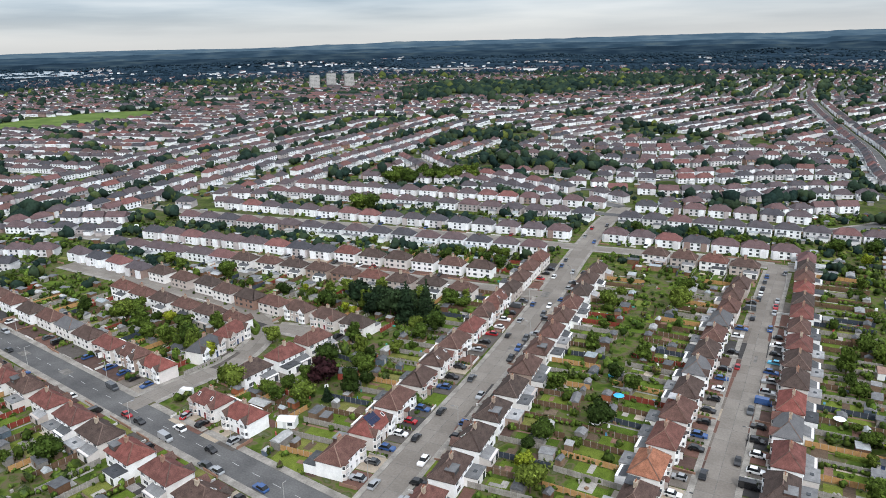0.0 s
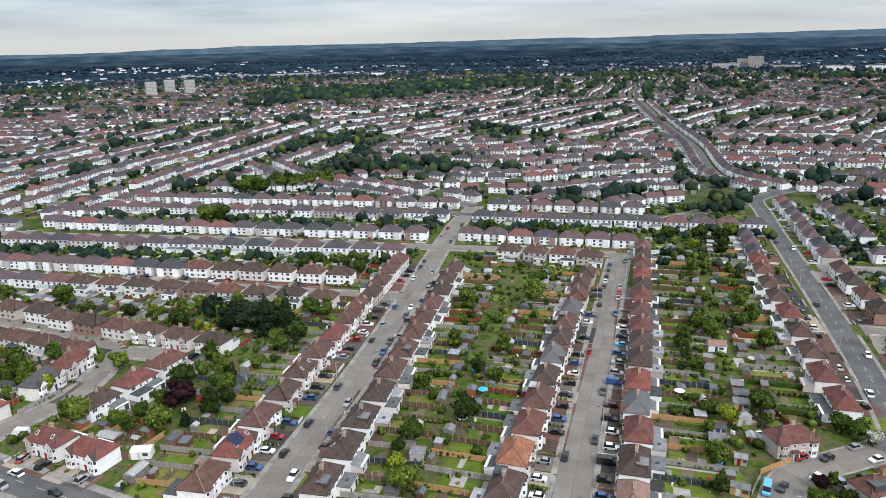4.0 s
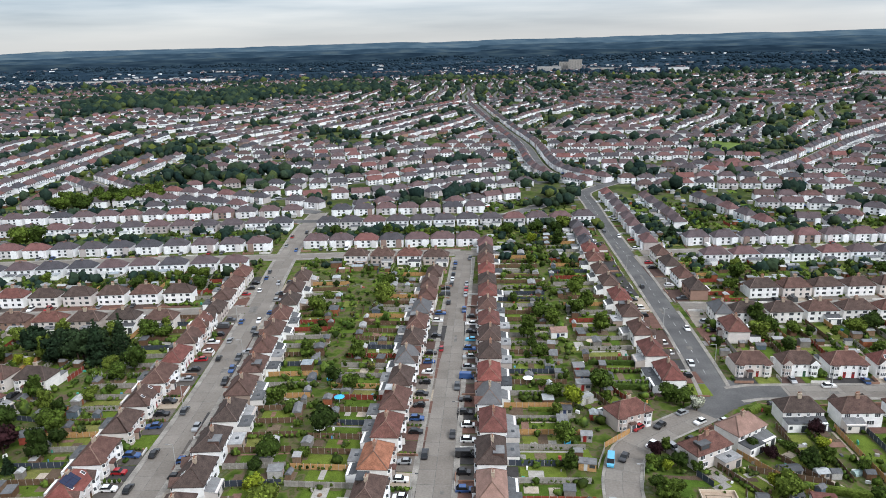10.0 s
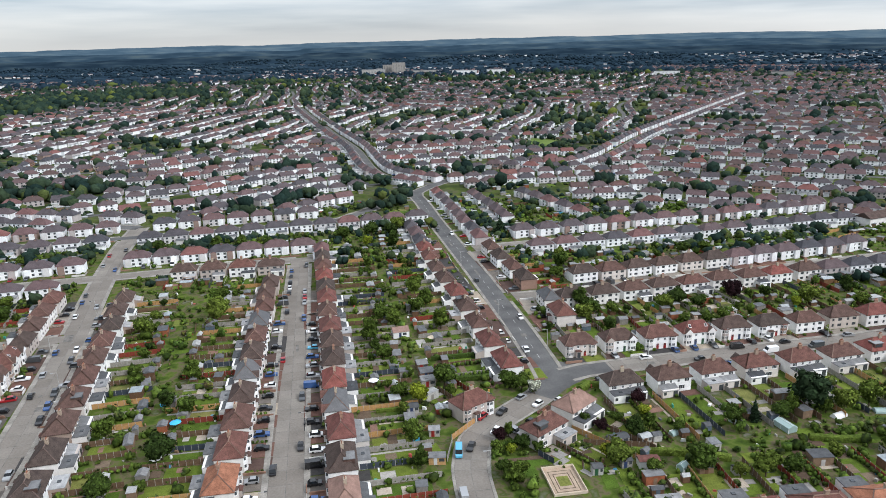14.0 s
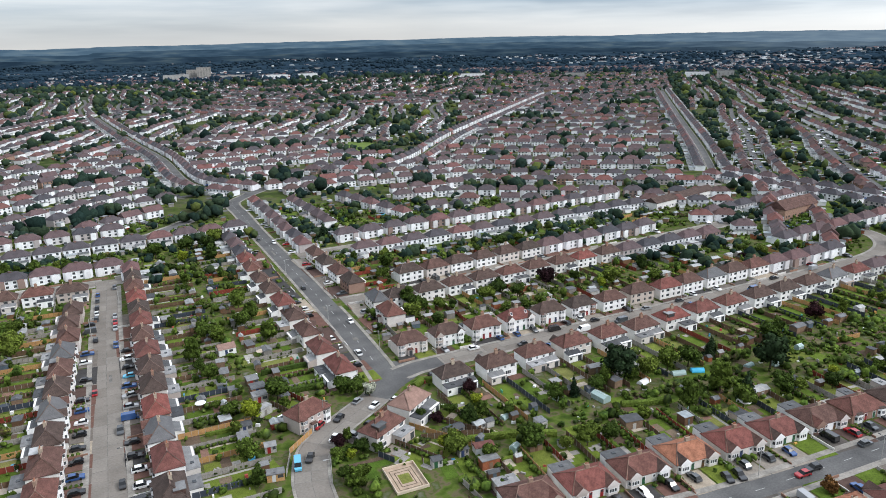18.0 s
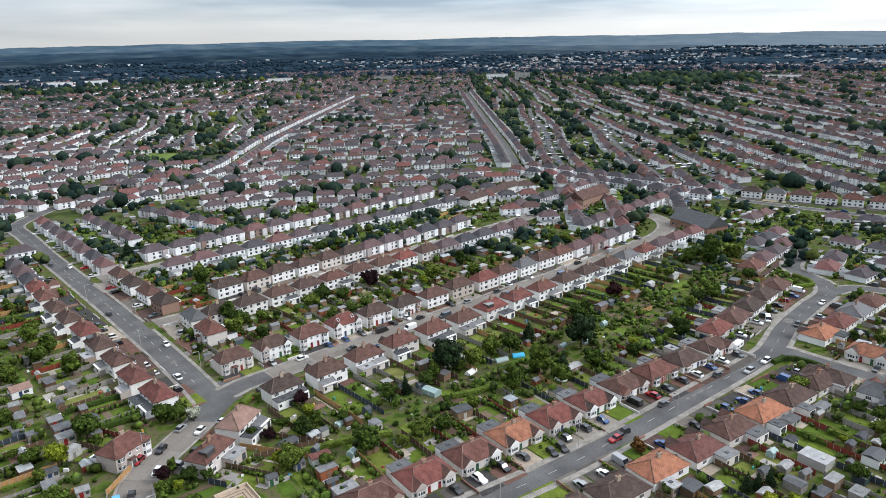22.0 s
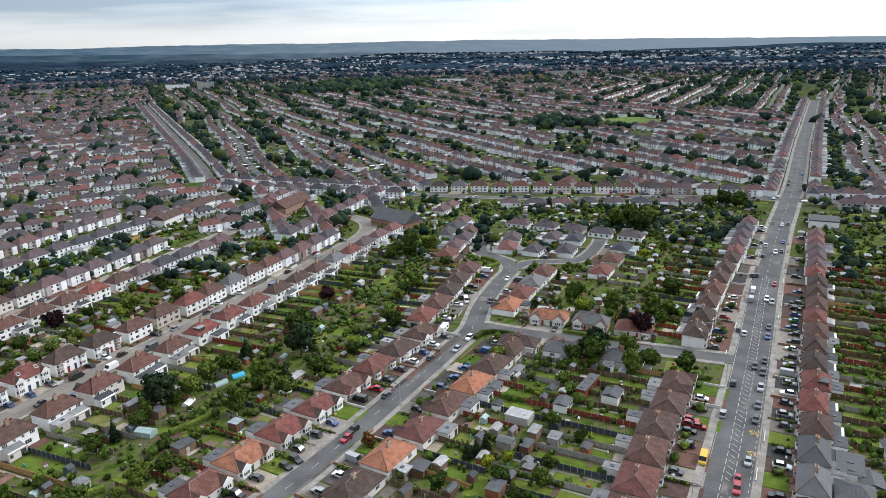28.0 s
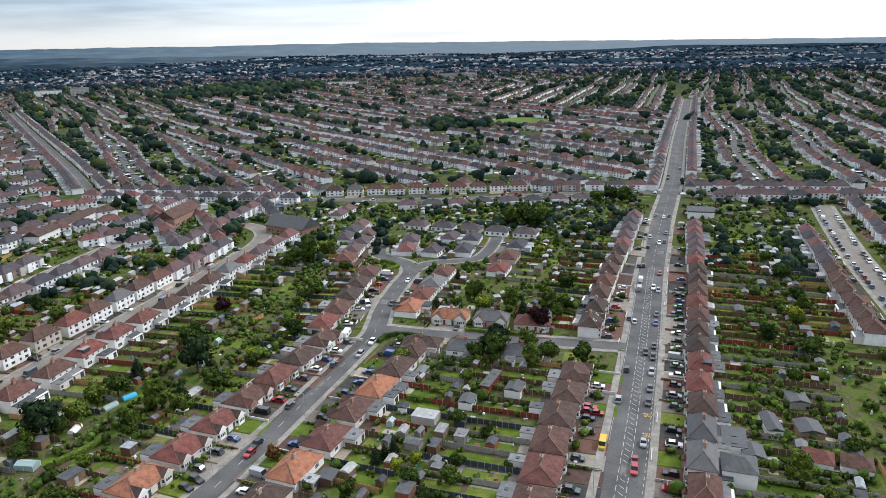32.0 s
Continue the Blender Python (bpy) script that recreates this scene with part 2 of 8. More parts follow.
M = {
    "roof": tiled(material("clay_roof_tiles", ROOFS, 0.6, 0.8, "object", 0.28, 0.34)),
    "roof_red": tiled(material("red_roof_tiles", [(0, (0.140, 0.066, 0.056)), (0.7, (0.175, 0.070, 0.059)), (1, (0.215, 0.075, 0.062))], 0.7, 0.8, "object", 0.25, 0.32)),
    "roof_orange": tiled(material("orange_roof_tiles", [(0, (0.27, 0.125, 0.078)), (1, (0.35, 0.15, 0.09))], 0.7, 0.8, "object", 0.25, 0.32)),
    "roof_slate": tiled(material("grey_slate_roof", [(0, (0.065, 0.067, 0.072)), (1, (0.12, 0.118, 0.120))], 0.7, 0.6, "object", 0.2, 0.2)),
    "roof_dark": tiled(material("black_slate_roof", [(0, (0.048, 0.050, 0.054)), (1, (0.062, 0.064, 0.068))], 0.7, 0.6, "object", 0.2, 0.25)),
    "roof_far": material("distant_roof_tiles_hazed", ROOFS_FAR, 0.4, 0.8, "island", 0.2, 0.2),
    "wall": material("painted_render", WALLS, 0.5, 0.85, "object", 0.06, 0.10, 0.1, constant=True),
    "wall_white": material("white_painted_render", [(0.0, (0.84, 0.835, 0.825)), (0.66, (0.76, 0.74, 0.715)), (0.84, (0.64, 0.59, 0.55)), (0.95, (0.50, 0.44, 0.39))], 0.5, 0.85, "object", 0.06, 0.12, 0.1, constant=True),
    "roof_far_red": material("distant_red_roofs", [(0, (0.092, 0.066, 0.062)), (0.6, (0.120, 0.072, 0.066)), (1.0, (0.18, 0.080, 0.070))], 0.4, 0.8, "island", 0.2, 0.2),
    "wall_far": material("distant_painted_walls_hazed", WALLS_FAR, 0.3, 0.85, "island", 0.08, 0.12, constant=True),
    "brick": material("red_brown_brick", BRICKS, 1.2, 0.9, "object", 0.3, 0.2, 0.3),
    "brick_far": material("distant_brick", BRICKS, 1.2, 0.9, "island", 0.3, 0.2),
    "white": material("white_plastic", [(0, (0.80, 0.80, 0.79)), (1, (0.84, 0.84, 0.83))], 1.0, 0.4, "object", 0.03, 0.05),
    "flat_roof": material("grey_felt_roof", [(0, (0.06, 0.063, 0.068)), (0.45, (0.12, 0.122, 0.125)), (0.8, (0.22, 0.22, 0.22)), (1, (0.40, 0.40, 0.40))], 0.6, 0.8, "object", 0.15, 0.25),
    "door": material("painted_door", [(0, (0.6, 0.6, 0.6)), (0.3, (0.03, 0.05, 0.12)), (0.55, (0.25, 0.02, 0.02)), (0.75, (0.10, 0.05, 0.02)), (0.9, (0.03, 0.10, 0.05))], 1.0, 0.4,
                     "object", 0.05, 0.05, constant=True),
    "concrete_road": material("worn_concrete_road", [(0.0, (0.180, 0.160, 0.139)), (0.5, (0.205, 0.184, 0.161)), (1.0, (0.232, 0.211, 0.185))], 0.12, 0.9, "island", 0.12, 0.14, 0.1, coords="World", fine_scale=14),
    "tar": material("dark_tar_joint", [(0.3, (0.13, 0.122, 0.112)), (0.7, (0.185, 0.174, 0.16))], 0.5, 0.9, "place", 0.2, 0.2, coords="World"),
    "asphalt": material("grey_asphalt", [(0.3, (0.092, 0.091, 0.091)), (0.7, (0.124, 0.122, 0.119))], 0.1, 0.9, "place", 0.16, 0.16, 0.1, coords="World", fine_scale=20),
    "pavement": material("pale_paving", [(0.3, (0.21, 0.194, 0.172)), (0.7, (0.30, 0.28, 0.25))], 0.3, 0.9, "place", 0.14, 0.14, coords="World", fine_scale=8),
    "drive": material("driveway_paving", [(0, (0.15, 0.13, 0.112)), (0.12, (0.25, 0.22, 0.185)), (0.22, (0.135, 0.074, 0.058)), (0.44, (0.088, 0.056, 0.047)), (0.62, (0.055, 0.052, 0.051)), (0.80, (0.095, 0.084, 0.075)), (0.93, (0.34, 0.285, 0.22))], 0.5,
                      0.9, "object", 0.15, 0.2, coords="World", constant=True),
    "lawn": material("garden_lawn", [(0, (0.058, 0.098, 0.013)), (0.4, (0.092, 0.135, 0.018)), (0.75, (0.128, 0.160, 0.026)), (1, (0.175, 0.165, 0.055))], 0.35, 0.95, "object", 0.28, 0.25,
                     0.3, coords="World", fine_scale=9),
    "lawn_rest": material("further_lawns", [(0, (0.060, 0.106, 0.014)), (0.4, (0.094, 0.142, 0.019)), (0.75, (0.128, 0.168, 0.027)), (1, (0.17, 0.168, 0.055))], 0.35, 0.95, "island", 0.28, 0.25, coords="World", fine_scale=9),
    "field": material("playing_field_grass", [(0.3, (0.075, 0.125, 0.022)), (0.7, (0.12, 0.165, 0.04))], 0.03, 0.95, "place", 0.15, 0.15, coords="World"),
    "paint_rest": material("distant_car_paint", [(0, (0.012, 0.012, 0.014)), (0.25, (0.08, 0.085, 0.09)), (0.42, (0.32, 0.33, 0.34)), (0.62, (0.8, 0.8, 0.8)), (0.86, (0.03, 0.08, 0.2)), (0.93, (0.38, 0.02, 0.02))], 1.0, 0.3, "island", 0.0, 0.02, constant=True),
    "fence": material("weathered_fence_wood", [(0, (0.13, 0.085, 0.055)), (0.4, (0.20, 0.15, 0.11)), (0.7, (0.24, 0.22, 0.195)), (0.9, (0.26, 0.11, 0.05))], 1.0, 0.9, "island", 0.25,
                      0.2, 0.2),
    "fence_red": material("red_stained_fence", [(0, (0.20, 0.045, 0.03)), (1, (0.26, 0.06, 0.04))], 1.5, 0.85, "object", 0.2, 0.2),
    "fence_grey": material("silvered_fence_wood", [(0, (0.26, 0.24, 0.215)), (1, (0.36, 0.34, 0.31))], 1.5, 0.9, "object", 0.25, 0.25),
    "fence_brown": material("brown_fence_wood", [(0, (0.12, 0.075, 0.045)), (1, (0.19, 0.13, 0.09))], 1.5, 0.9, "object", 0.25, 0.25),
    "fence_gold": material("new_golden_fence_wood", [(0, (0.42, 0.24, 0.10)), (1, (0.48, 0.29, 0.13))], 1.5, 0.85, "object", 0.2, 0.2),
    "fence_navy": material("dark_painted_fence", [(0, (0.03, 0.04, 0.06)), (1, (0.05, 0.06, 0.08))], 1.5, 0.7, "object", 0.15, 0.15),
    "ridge": material("pale_ridge_tiles", [(0, (0.17, 0.125, 0.11)), (1, (0.26, 0.17, 0.13))], 1.5, 0.85, "object", 0.25, 0.2),
    "roof_pink": tiled(material("pale_pink_roof_tiles", [(0, (0.25, 0.165, 0.135)), (1, (0.29, 0.18, 0.145))], 0.7, 0.8, "object", 0.15, 0.2)),
    "stack": material("buff_chimney_brick", [(0, (0.42, 0.35, 0.27)), (0.6, (0.34, 0.26, 0.20)), (1, (0.30, 0.18, 0.13))], 1.5, 0.9, "object", 0.2, 0.2),
    "clutter": material("garden_oddments", [(0, (0.75, 0.75, 0.73)), (0.28, (0.30, 0.28, 0.25)), (0.48, (0.20, 0.12, 0.07)), (0.62, (0.08, 0.08, 0.09)), (0.74, (0.35, 0.06, 0.05)),
                                            (0.82, (0.06, 0.25, 0.42)), (0.89, (0.05, 0.30, 0.22)), (0.95, (0.55, 0.30, 0.08))], 1.0, 0.6, "island", 0.1, 0.1, constant=True),
    "gravel_board": material("concrete_fence_posts", [(0, (0.36, 0.35, 0.33)), (1, (0.44, 0.43, 0.41))], 2.0, 0.9, "object", 0.15, 0.15),
    "shed": material("shed_boards", [(0, (0.13, 0.075, 0.045)), (0.3, (0.20, 0.135, 0.09)), (0.52, (0.22, 0.205, 0.185)), (0.72, (0.42, 0.41, 0.39)), (0.82, (0.10, 0.13, 0.16)),
                                     (0.92, (0.28, 0.10, 0.05))], 1.0, 0.85, "object", 0.2, 0.2, constant=True),
    "shed_roof": material("felt_shed_roof", [(0, (0.065, 0.068, 0.072)), (0.4, (0.13, 0.133, 0.138)), (0.7, (0.20, 0.20, 0.20)), (0.9, (0.40, 0.40, 0.39)), (1, (0.28, 0.32, 0.34))], 1.0, 0.85, "object", 0.2, 0.25),
    "bark": material("tree_bark", [(0, (0.07, 0.05, 0.035)), (1, (0.12, 0.09, 0.065))], 2.0, 0.95, "object", 0.3, 0.3),
    "leaf": material("tree_leaves", [(0, (0.026, 0.044, 0.010)), (0.35, (0.048, 0.077, 0.014)), (0.7, (0.076, 0.112, 0.019)), (1, (0.115, 0.150, 0.026))], 0.35, 0.75, "object", 0.35,
                     0.45, fine_scale=6, bump=1.0, relief=0.3, shine=0.05, leafy=0.6),
    "leaf_dark": material("conifer_needles", [(0, (0.014, 0.027, 0.013)), (1, (0.026, 0.044, 0.018))], 0.4, 0.8, "object", 0.35, 0.4, bump=1.0, relief=0.3, shine=0.05, leafy=0.6),
    "leaf_lime": material("yellow_green_leaves", [(0, (0.15, 0.19, 0.018)), (1, (0.21, 0.23, 0.022))], 0.4, 0.75, "object", 0.3, 0.35, bump=1.0, relief=0.3, shine=0.05, leafy=0.6),
    "leaf_white": material("white_blossom", [(0, (0.42, 0.44, 0.34)), (1, (0.55, 0.56, 0.46))], 0.5, 0.8, "object", 0.3, 0.3, bump=1.0, relief=0.3, shine=0.05, leafy=0.6),
    "leaf_bronze": material("bronze_leaves", [(0, (0.11, 0.055, 0.02)), (1, (0.13, 0.065, 0.022))], 0.5, 0.8, "object", 0.3, 0.3, bump=1.0, relief=0.3, shine=0.05, leafy=0.6),
    "leaf_purple": material("purple_leaves", [(0, (0.018, 0.008, 0.010)), (1, (0.030, 0.012, 0.014))], 0.4, 0.75, "object", 0.3, 0.35, bump=1.0, relief=0.3, shine=0.05, leafy=0.6),
    "shrub": material("shrub_leaves", [(0.28, (0.024, 0.043, 0.010)), (0.42, (0.047, 0.079, 0.014)), (0.52, (0.082, 0.120, 0.020)), (0.60, (0.030, 0.046, 0.016)), (0.66, (0.090, 0.115, 0.028)), (0.72, (0.06, 0.035, 0.03)), (0.8, (0.16, 0.18, 0.03))],
                      0.16, 0.8, "place", 0.45, 0.0, coords="World", fine_scale=8, bump=1.0, relief=0.25, shine=0.05, leafy=0.6),
    # distant crowns, their green cooled a little as painted haze
    "wood_far": material("distant_hazed_crowns", [(0, (0.014, 0.027, 0.024)), (0.5, (0.024, 0.041, 0.030)), (0.85, (0.040, 0.060, 0.033)), (0.95, (0.060, 0.082, 0.032)), (1, (0.11, 0.13, 0.03))], 0.05, 0.85, "island",
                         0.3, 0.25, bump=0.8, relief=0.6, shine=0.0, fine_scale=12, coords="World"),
    # farthest woods, with haze blue painted into the leaf colour
    "wood_hazed": material("far_hazed_woods", [(0, (0.014, 0.027, 0.040)), (0.7, (0.019, 0.035, 0.050)), (1, (0.027, 0.046, 0.062))], 0.05, 0.9, "island", 0.2, 0.2, shine=0.0),
    "paint": material("car_paint", [(0, (0.012, 0.012, 0.014)), (0.26, (0.06, 0.065, 0.07)), (0.44, (0.30, 0.31, 0.32)), (0.60, (0.78, 0.78, 0.78)), (0.80, (0.03, 0.07, 0.18)),
                                     (0.90, (0.36, 0.015, 0.02)), (0.97, (0.10, 0.35, 0.50))], 1.0, 0.25, "object", 0.0, 0.02, constant=True),
    "tyre": material("black_tyre", [(0, (0.012, 0.012, 0.012)), (1, (0.02, 0.02, 0.02))], 2.0, 0.9, "object", 0.1, 0.1),
    "marking": material("worn_white_road_paint", [(0.3, (0.30, 0.30, 0.29)), (0.7, (0.50, 0.50, 0.48))], 1.5, 0.8, "place", 0.2, 0.1, coords="World"),
    "yellow": material("yellow_painted_metal", [(0, (0.65, 0.40, 0.03)), (1, (0.7, 0.45, 0.04))], 1.0, 0.4, "object", 0.05, 0.05),
    "blue": material("blue_plastic", [(0, (0.03, 0.35, 0.60)), (1, (0.05, 0.42, 0.66))], 1.0, 0.5, "object", 0.08, 0.08),
    "paving_mix": material("garden_paving_and_beds", [(0, (0.36, 0.34, 0.31)), (0.22, (0.26, 0.245, 0.23)), (0.40, (0.42, 0.36, 0.29)), (0.55, (0.115, 0.082, 0.058)), (0.75, (0.16, 0.12, 0.085)),
                                                           (0.88, (0.22, 0.13, 0.10))], 0.8, 0.95, "island", 0.22, 0.2, coords="World", constant=True),
    "shed_far": material("further_shed_boards", [(0, (0.16, 0.09, 0.05)), (0.3, (0.24, 0.16, 0.10)), (0.5, (0.30, 0.28, 0.25)), (0.68, (0.50, 0.49, 0.47)), (0.82, (0.10, 0.13, 0.16)),
                                                 (0.92, (0.28, 0.10, 0.05))], 1.0, 0.85, "island", 0.2, 0.2, constant=True),
    "shed_roof_far": material("further_shed_roofs", [(0, (0.09, 0.095, 0.10)), (0.4, (0.19, 0.195, 0.20)), (0.75, (0.42, 0.42, 0.41)), (1, (0.30, 0.34, 0.36))], 1.0, 0.85, "island", 0.2, 0.25),
    "front_wall": material("front_garden_wall", [(0, (0.30, 0.18, 0.13)), (0.35, (0.24, 0.14, 0.10)), (0.6, (0.62, 0.60, 0.57)), (0.85, (0.36, 0.34, 0.31))], 1.2, 0.9, "island", 0.15, 0.15, constant=True),
    "soil": material("dug_soil", [(0, (0.09, 0.06, 0.042)), (0.6, (0.12, 0.085, 0.06)), (1, (0.11, 0.11, 0.05))], 0.6, 0.95, "object", 0.3, 0.25),
    "court": material("worn_tan_court", [(0.3, (0.34, 0.26, 0.195)), (0.7, (0.42, 0.325, 0.245))], 0.5, 0.95, "place", 0.1, 0.12),
    "sand": material("pale_sand_court", [(0, (0.55, 0.46, 0.36)), (1, (0.55, 0.46, 0.36))], 0.6, 0.95, "object", 0.08, 0.1),
}


def glass(name, tint, rough=0.06):
    m = bpy.data.materials.new(name)
    m.use_nodes = True
    b = m.node_tree.nodes["Principled BSDF"]
    b.inputs["Base Color"].default_value = (*tint, 1)
    b.inputs["Roughness"].default_value = rough
    b.inputs["Specular IOR Level"].default_value = 0.35
    return m


M["pane"] = glass("dark_window_glass", (0.06, 0.066, 0.072))
M["car_glass"] = glass("tinted_car_glass", (0.012, 0.014, 0.016))
M["water"] = glass("still_grey_water", (0.30, 0.34, 0.37), 0.2)
M["solar"] = glass("solar_cells", (0.012, 0.018, 0.05), 0.2)
M["green_glass"] = glass("greenhouse_polythene", (0.30, 0.40, 0.385), 0.35)


def ground_material():
    """Garden soil, rough grass and distant fields and woods, by place; haze is painted into the distant ones."""
    m = bpy.data.materials.new("suburban_ground")
    m.use_nodes = True
    n, l = m.node_tree.nodes, m.node_tree.links
    geo = n.new("ShaderNodeNewGeometry")

    def noise_at(scale, detail, stops):
        t = n.new("ShaderNodeTexNoise")
        t.inputs["Scale"].default_value, t.inputs["Detail"].default_value = scale, detail
        l.new(geo.outputs["Position"], t.inputs["Vector"])
        r = n.new("ShaderNodeValToRGB")
        while len(r.color_ramp.elements) < len(stops):
            r.color_ramp.elements.new(0.5)
        for e, (p, c) in zip(r.color_ramp.elements, stops):
            e.position, e.color = p, (*c, 1)
        l.new(t.outputs["Fac"], r.inputs[0])
        return r.outputs[0]

    near = noise_at(0.22, 9, [(0.28, (0.026, 0.044, 0.012)), (0.40, (0.054, 0.084, 0.016)), (0.48, (0.085, 0.116, 0.026)), (0.54, (0.115, 0.094, 0.060)), (0.60, (0.060, 0.080, 0.020)),
                              (0.75, (0.15, 0.14, 0.12))])
    # far fields and woods, haze blue painted into their base colour
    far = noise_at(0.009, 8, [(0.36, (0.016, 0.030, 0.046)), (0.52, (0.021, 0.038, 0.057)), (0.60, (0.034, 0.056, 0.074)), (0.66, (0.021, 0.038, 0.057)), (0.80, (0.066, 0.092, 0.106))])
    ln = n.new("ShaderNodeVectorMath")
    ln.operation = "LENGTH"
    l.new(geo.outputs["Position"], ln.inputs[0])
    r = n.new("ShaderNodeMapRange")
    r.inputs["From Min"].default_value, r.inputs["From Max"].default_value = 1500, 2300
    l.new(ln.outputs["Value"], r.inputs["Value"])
    town = noise_at(0.06, 9, [(0.3, (0.024, 0.038, 0.016)), (0.44, (0.045, 0.062, 0.022)), (0.51, (0.075, 0.098, 0.030)), (0.56, (0.085, 0.078, 0.058)), (0.61, (0.040, 0.056, 0.022)), (0.72, (0.13, 0.125, 0.115))])
    r0 = n.new("ShaderNodeMapRange")
    r0.inputs["From Min"].default_value, r0.inputs["From Max"].default_value = 360, 560
    l.new(ln.outputs["Value"], r0.inputs["Value"])
    m0 = n.new("ShaderNodeMix")
    m0.data_type = "RGBA"
    l.new(r0.outputs[0], m0.inputs[0])
    l.new(near, m0.inputs[6])
    l.new(town, m0.inputs[7])
    near = m0.outputs[2]
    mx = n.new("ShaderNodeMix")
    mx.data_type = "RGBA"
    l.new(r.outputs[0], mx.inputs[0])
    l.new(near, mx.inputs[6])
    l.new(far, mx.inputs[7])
    b = n["Principled BSDF"]
    b.inputs["Roughness"].default_value, b.inputs["Specular IOR Level"].default_value = 1.0, 0.0
    l.new(mx.outputs[2], b.inputs["Base Color"])
    return m


# ridge colours with haze painted in, bluer and paler from near to far
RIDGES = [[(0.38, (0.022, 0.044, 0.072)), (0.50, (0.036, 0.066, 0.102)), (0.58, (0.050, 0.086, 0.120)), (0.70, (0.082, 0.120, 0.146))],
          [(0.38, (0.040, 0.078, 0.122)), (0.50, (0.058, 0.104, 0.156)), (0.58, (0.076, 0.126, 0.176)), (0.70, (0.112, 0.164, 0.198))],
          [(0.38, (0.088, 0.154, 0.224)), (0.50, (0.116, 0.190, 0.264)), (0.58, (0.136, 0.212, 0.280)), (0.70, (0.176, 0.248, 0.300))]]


def backdrop_material(tint):
    """Far wooded hills, with the day's mist painted into colours that glow by themselves."""
    m = bpy.data.materials.new("haze_painted_hills")
    m.use_nodes = True
    n, l = m.node_tree.nodes, m.node_tree.links
    geo = n.new("ShaderNodeNewGeometry")
    mpn = n.new("ShaderNodeMapping")
    mpn.inputs["Scale"].default_value = (1, 1, 9)
    l.new(geo.outputs["Position"], mpn.inputs["Vector"])
    t = n.new("ShaderNodeTexNoise")
    t.inputs["Scale"].default_value, t.inputs["Detail"].default_value = 0.0075, 6
    l.new(mpn.outputs[0], t.inputs["Vector"])
    r = n.new("ShaderNodeValToRGB")
    els = r.color_ramp.elements
    els.new(0.5), els.new(0.5)
    for e, (p, c) in zip(els, RIDGES[tint]):
        e.position, e.color = p, (*c, 1)
    l.new(t.outputs["Fac"], r.inputs[0])
    # emission carries the haze colour, so no light falls on the hills
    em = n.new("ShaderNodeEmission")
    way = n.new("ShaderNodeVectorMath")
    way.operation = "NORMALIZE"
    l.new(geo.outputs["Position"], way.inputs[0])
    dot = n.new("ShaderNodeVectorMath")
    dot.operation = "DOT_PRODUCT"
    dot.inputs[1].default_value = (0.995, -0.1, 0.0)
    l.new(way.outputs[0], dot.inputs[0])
    # painted haze, thicker to the east
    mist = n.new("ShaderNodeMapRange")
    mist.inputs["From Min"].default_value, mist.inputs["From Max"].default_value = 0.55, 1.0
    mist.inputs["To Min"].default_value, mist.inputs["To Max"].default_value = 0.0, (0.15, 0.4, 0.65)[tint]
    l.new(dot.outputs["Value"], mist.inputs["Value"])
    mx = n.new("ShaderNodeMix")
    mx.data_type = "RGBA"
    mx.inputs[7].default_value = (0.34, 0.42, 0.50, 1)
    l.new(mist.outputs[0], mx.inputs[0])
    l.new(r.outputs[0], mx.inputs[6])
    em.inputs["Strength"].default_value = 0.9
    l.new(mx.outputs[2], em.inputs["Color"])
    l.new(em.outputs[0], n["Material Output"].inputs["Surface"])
    return m


# ---------------------------------------------------------------- building tools
def mesh_of(name, verts, faces, mats, which=None, smooth=False):
    me = bpy.data.meshes.new(name)
    me.from_pydata(verts, [], faces)
    for m in mats:
        me.materials.append(m)
    if which is not None:
        me.polygons.foreach_set("material_index", which)
    if smooth:
        me.polygons.foreach_set("use_smooth", [True] * len(me.polygons))
    me.update()
    return me


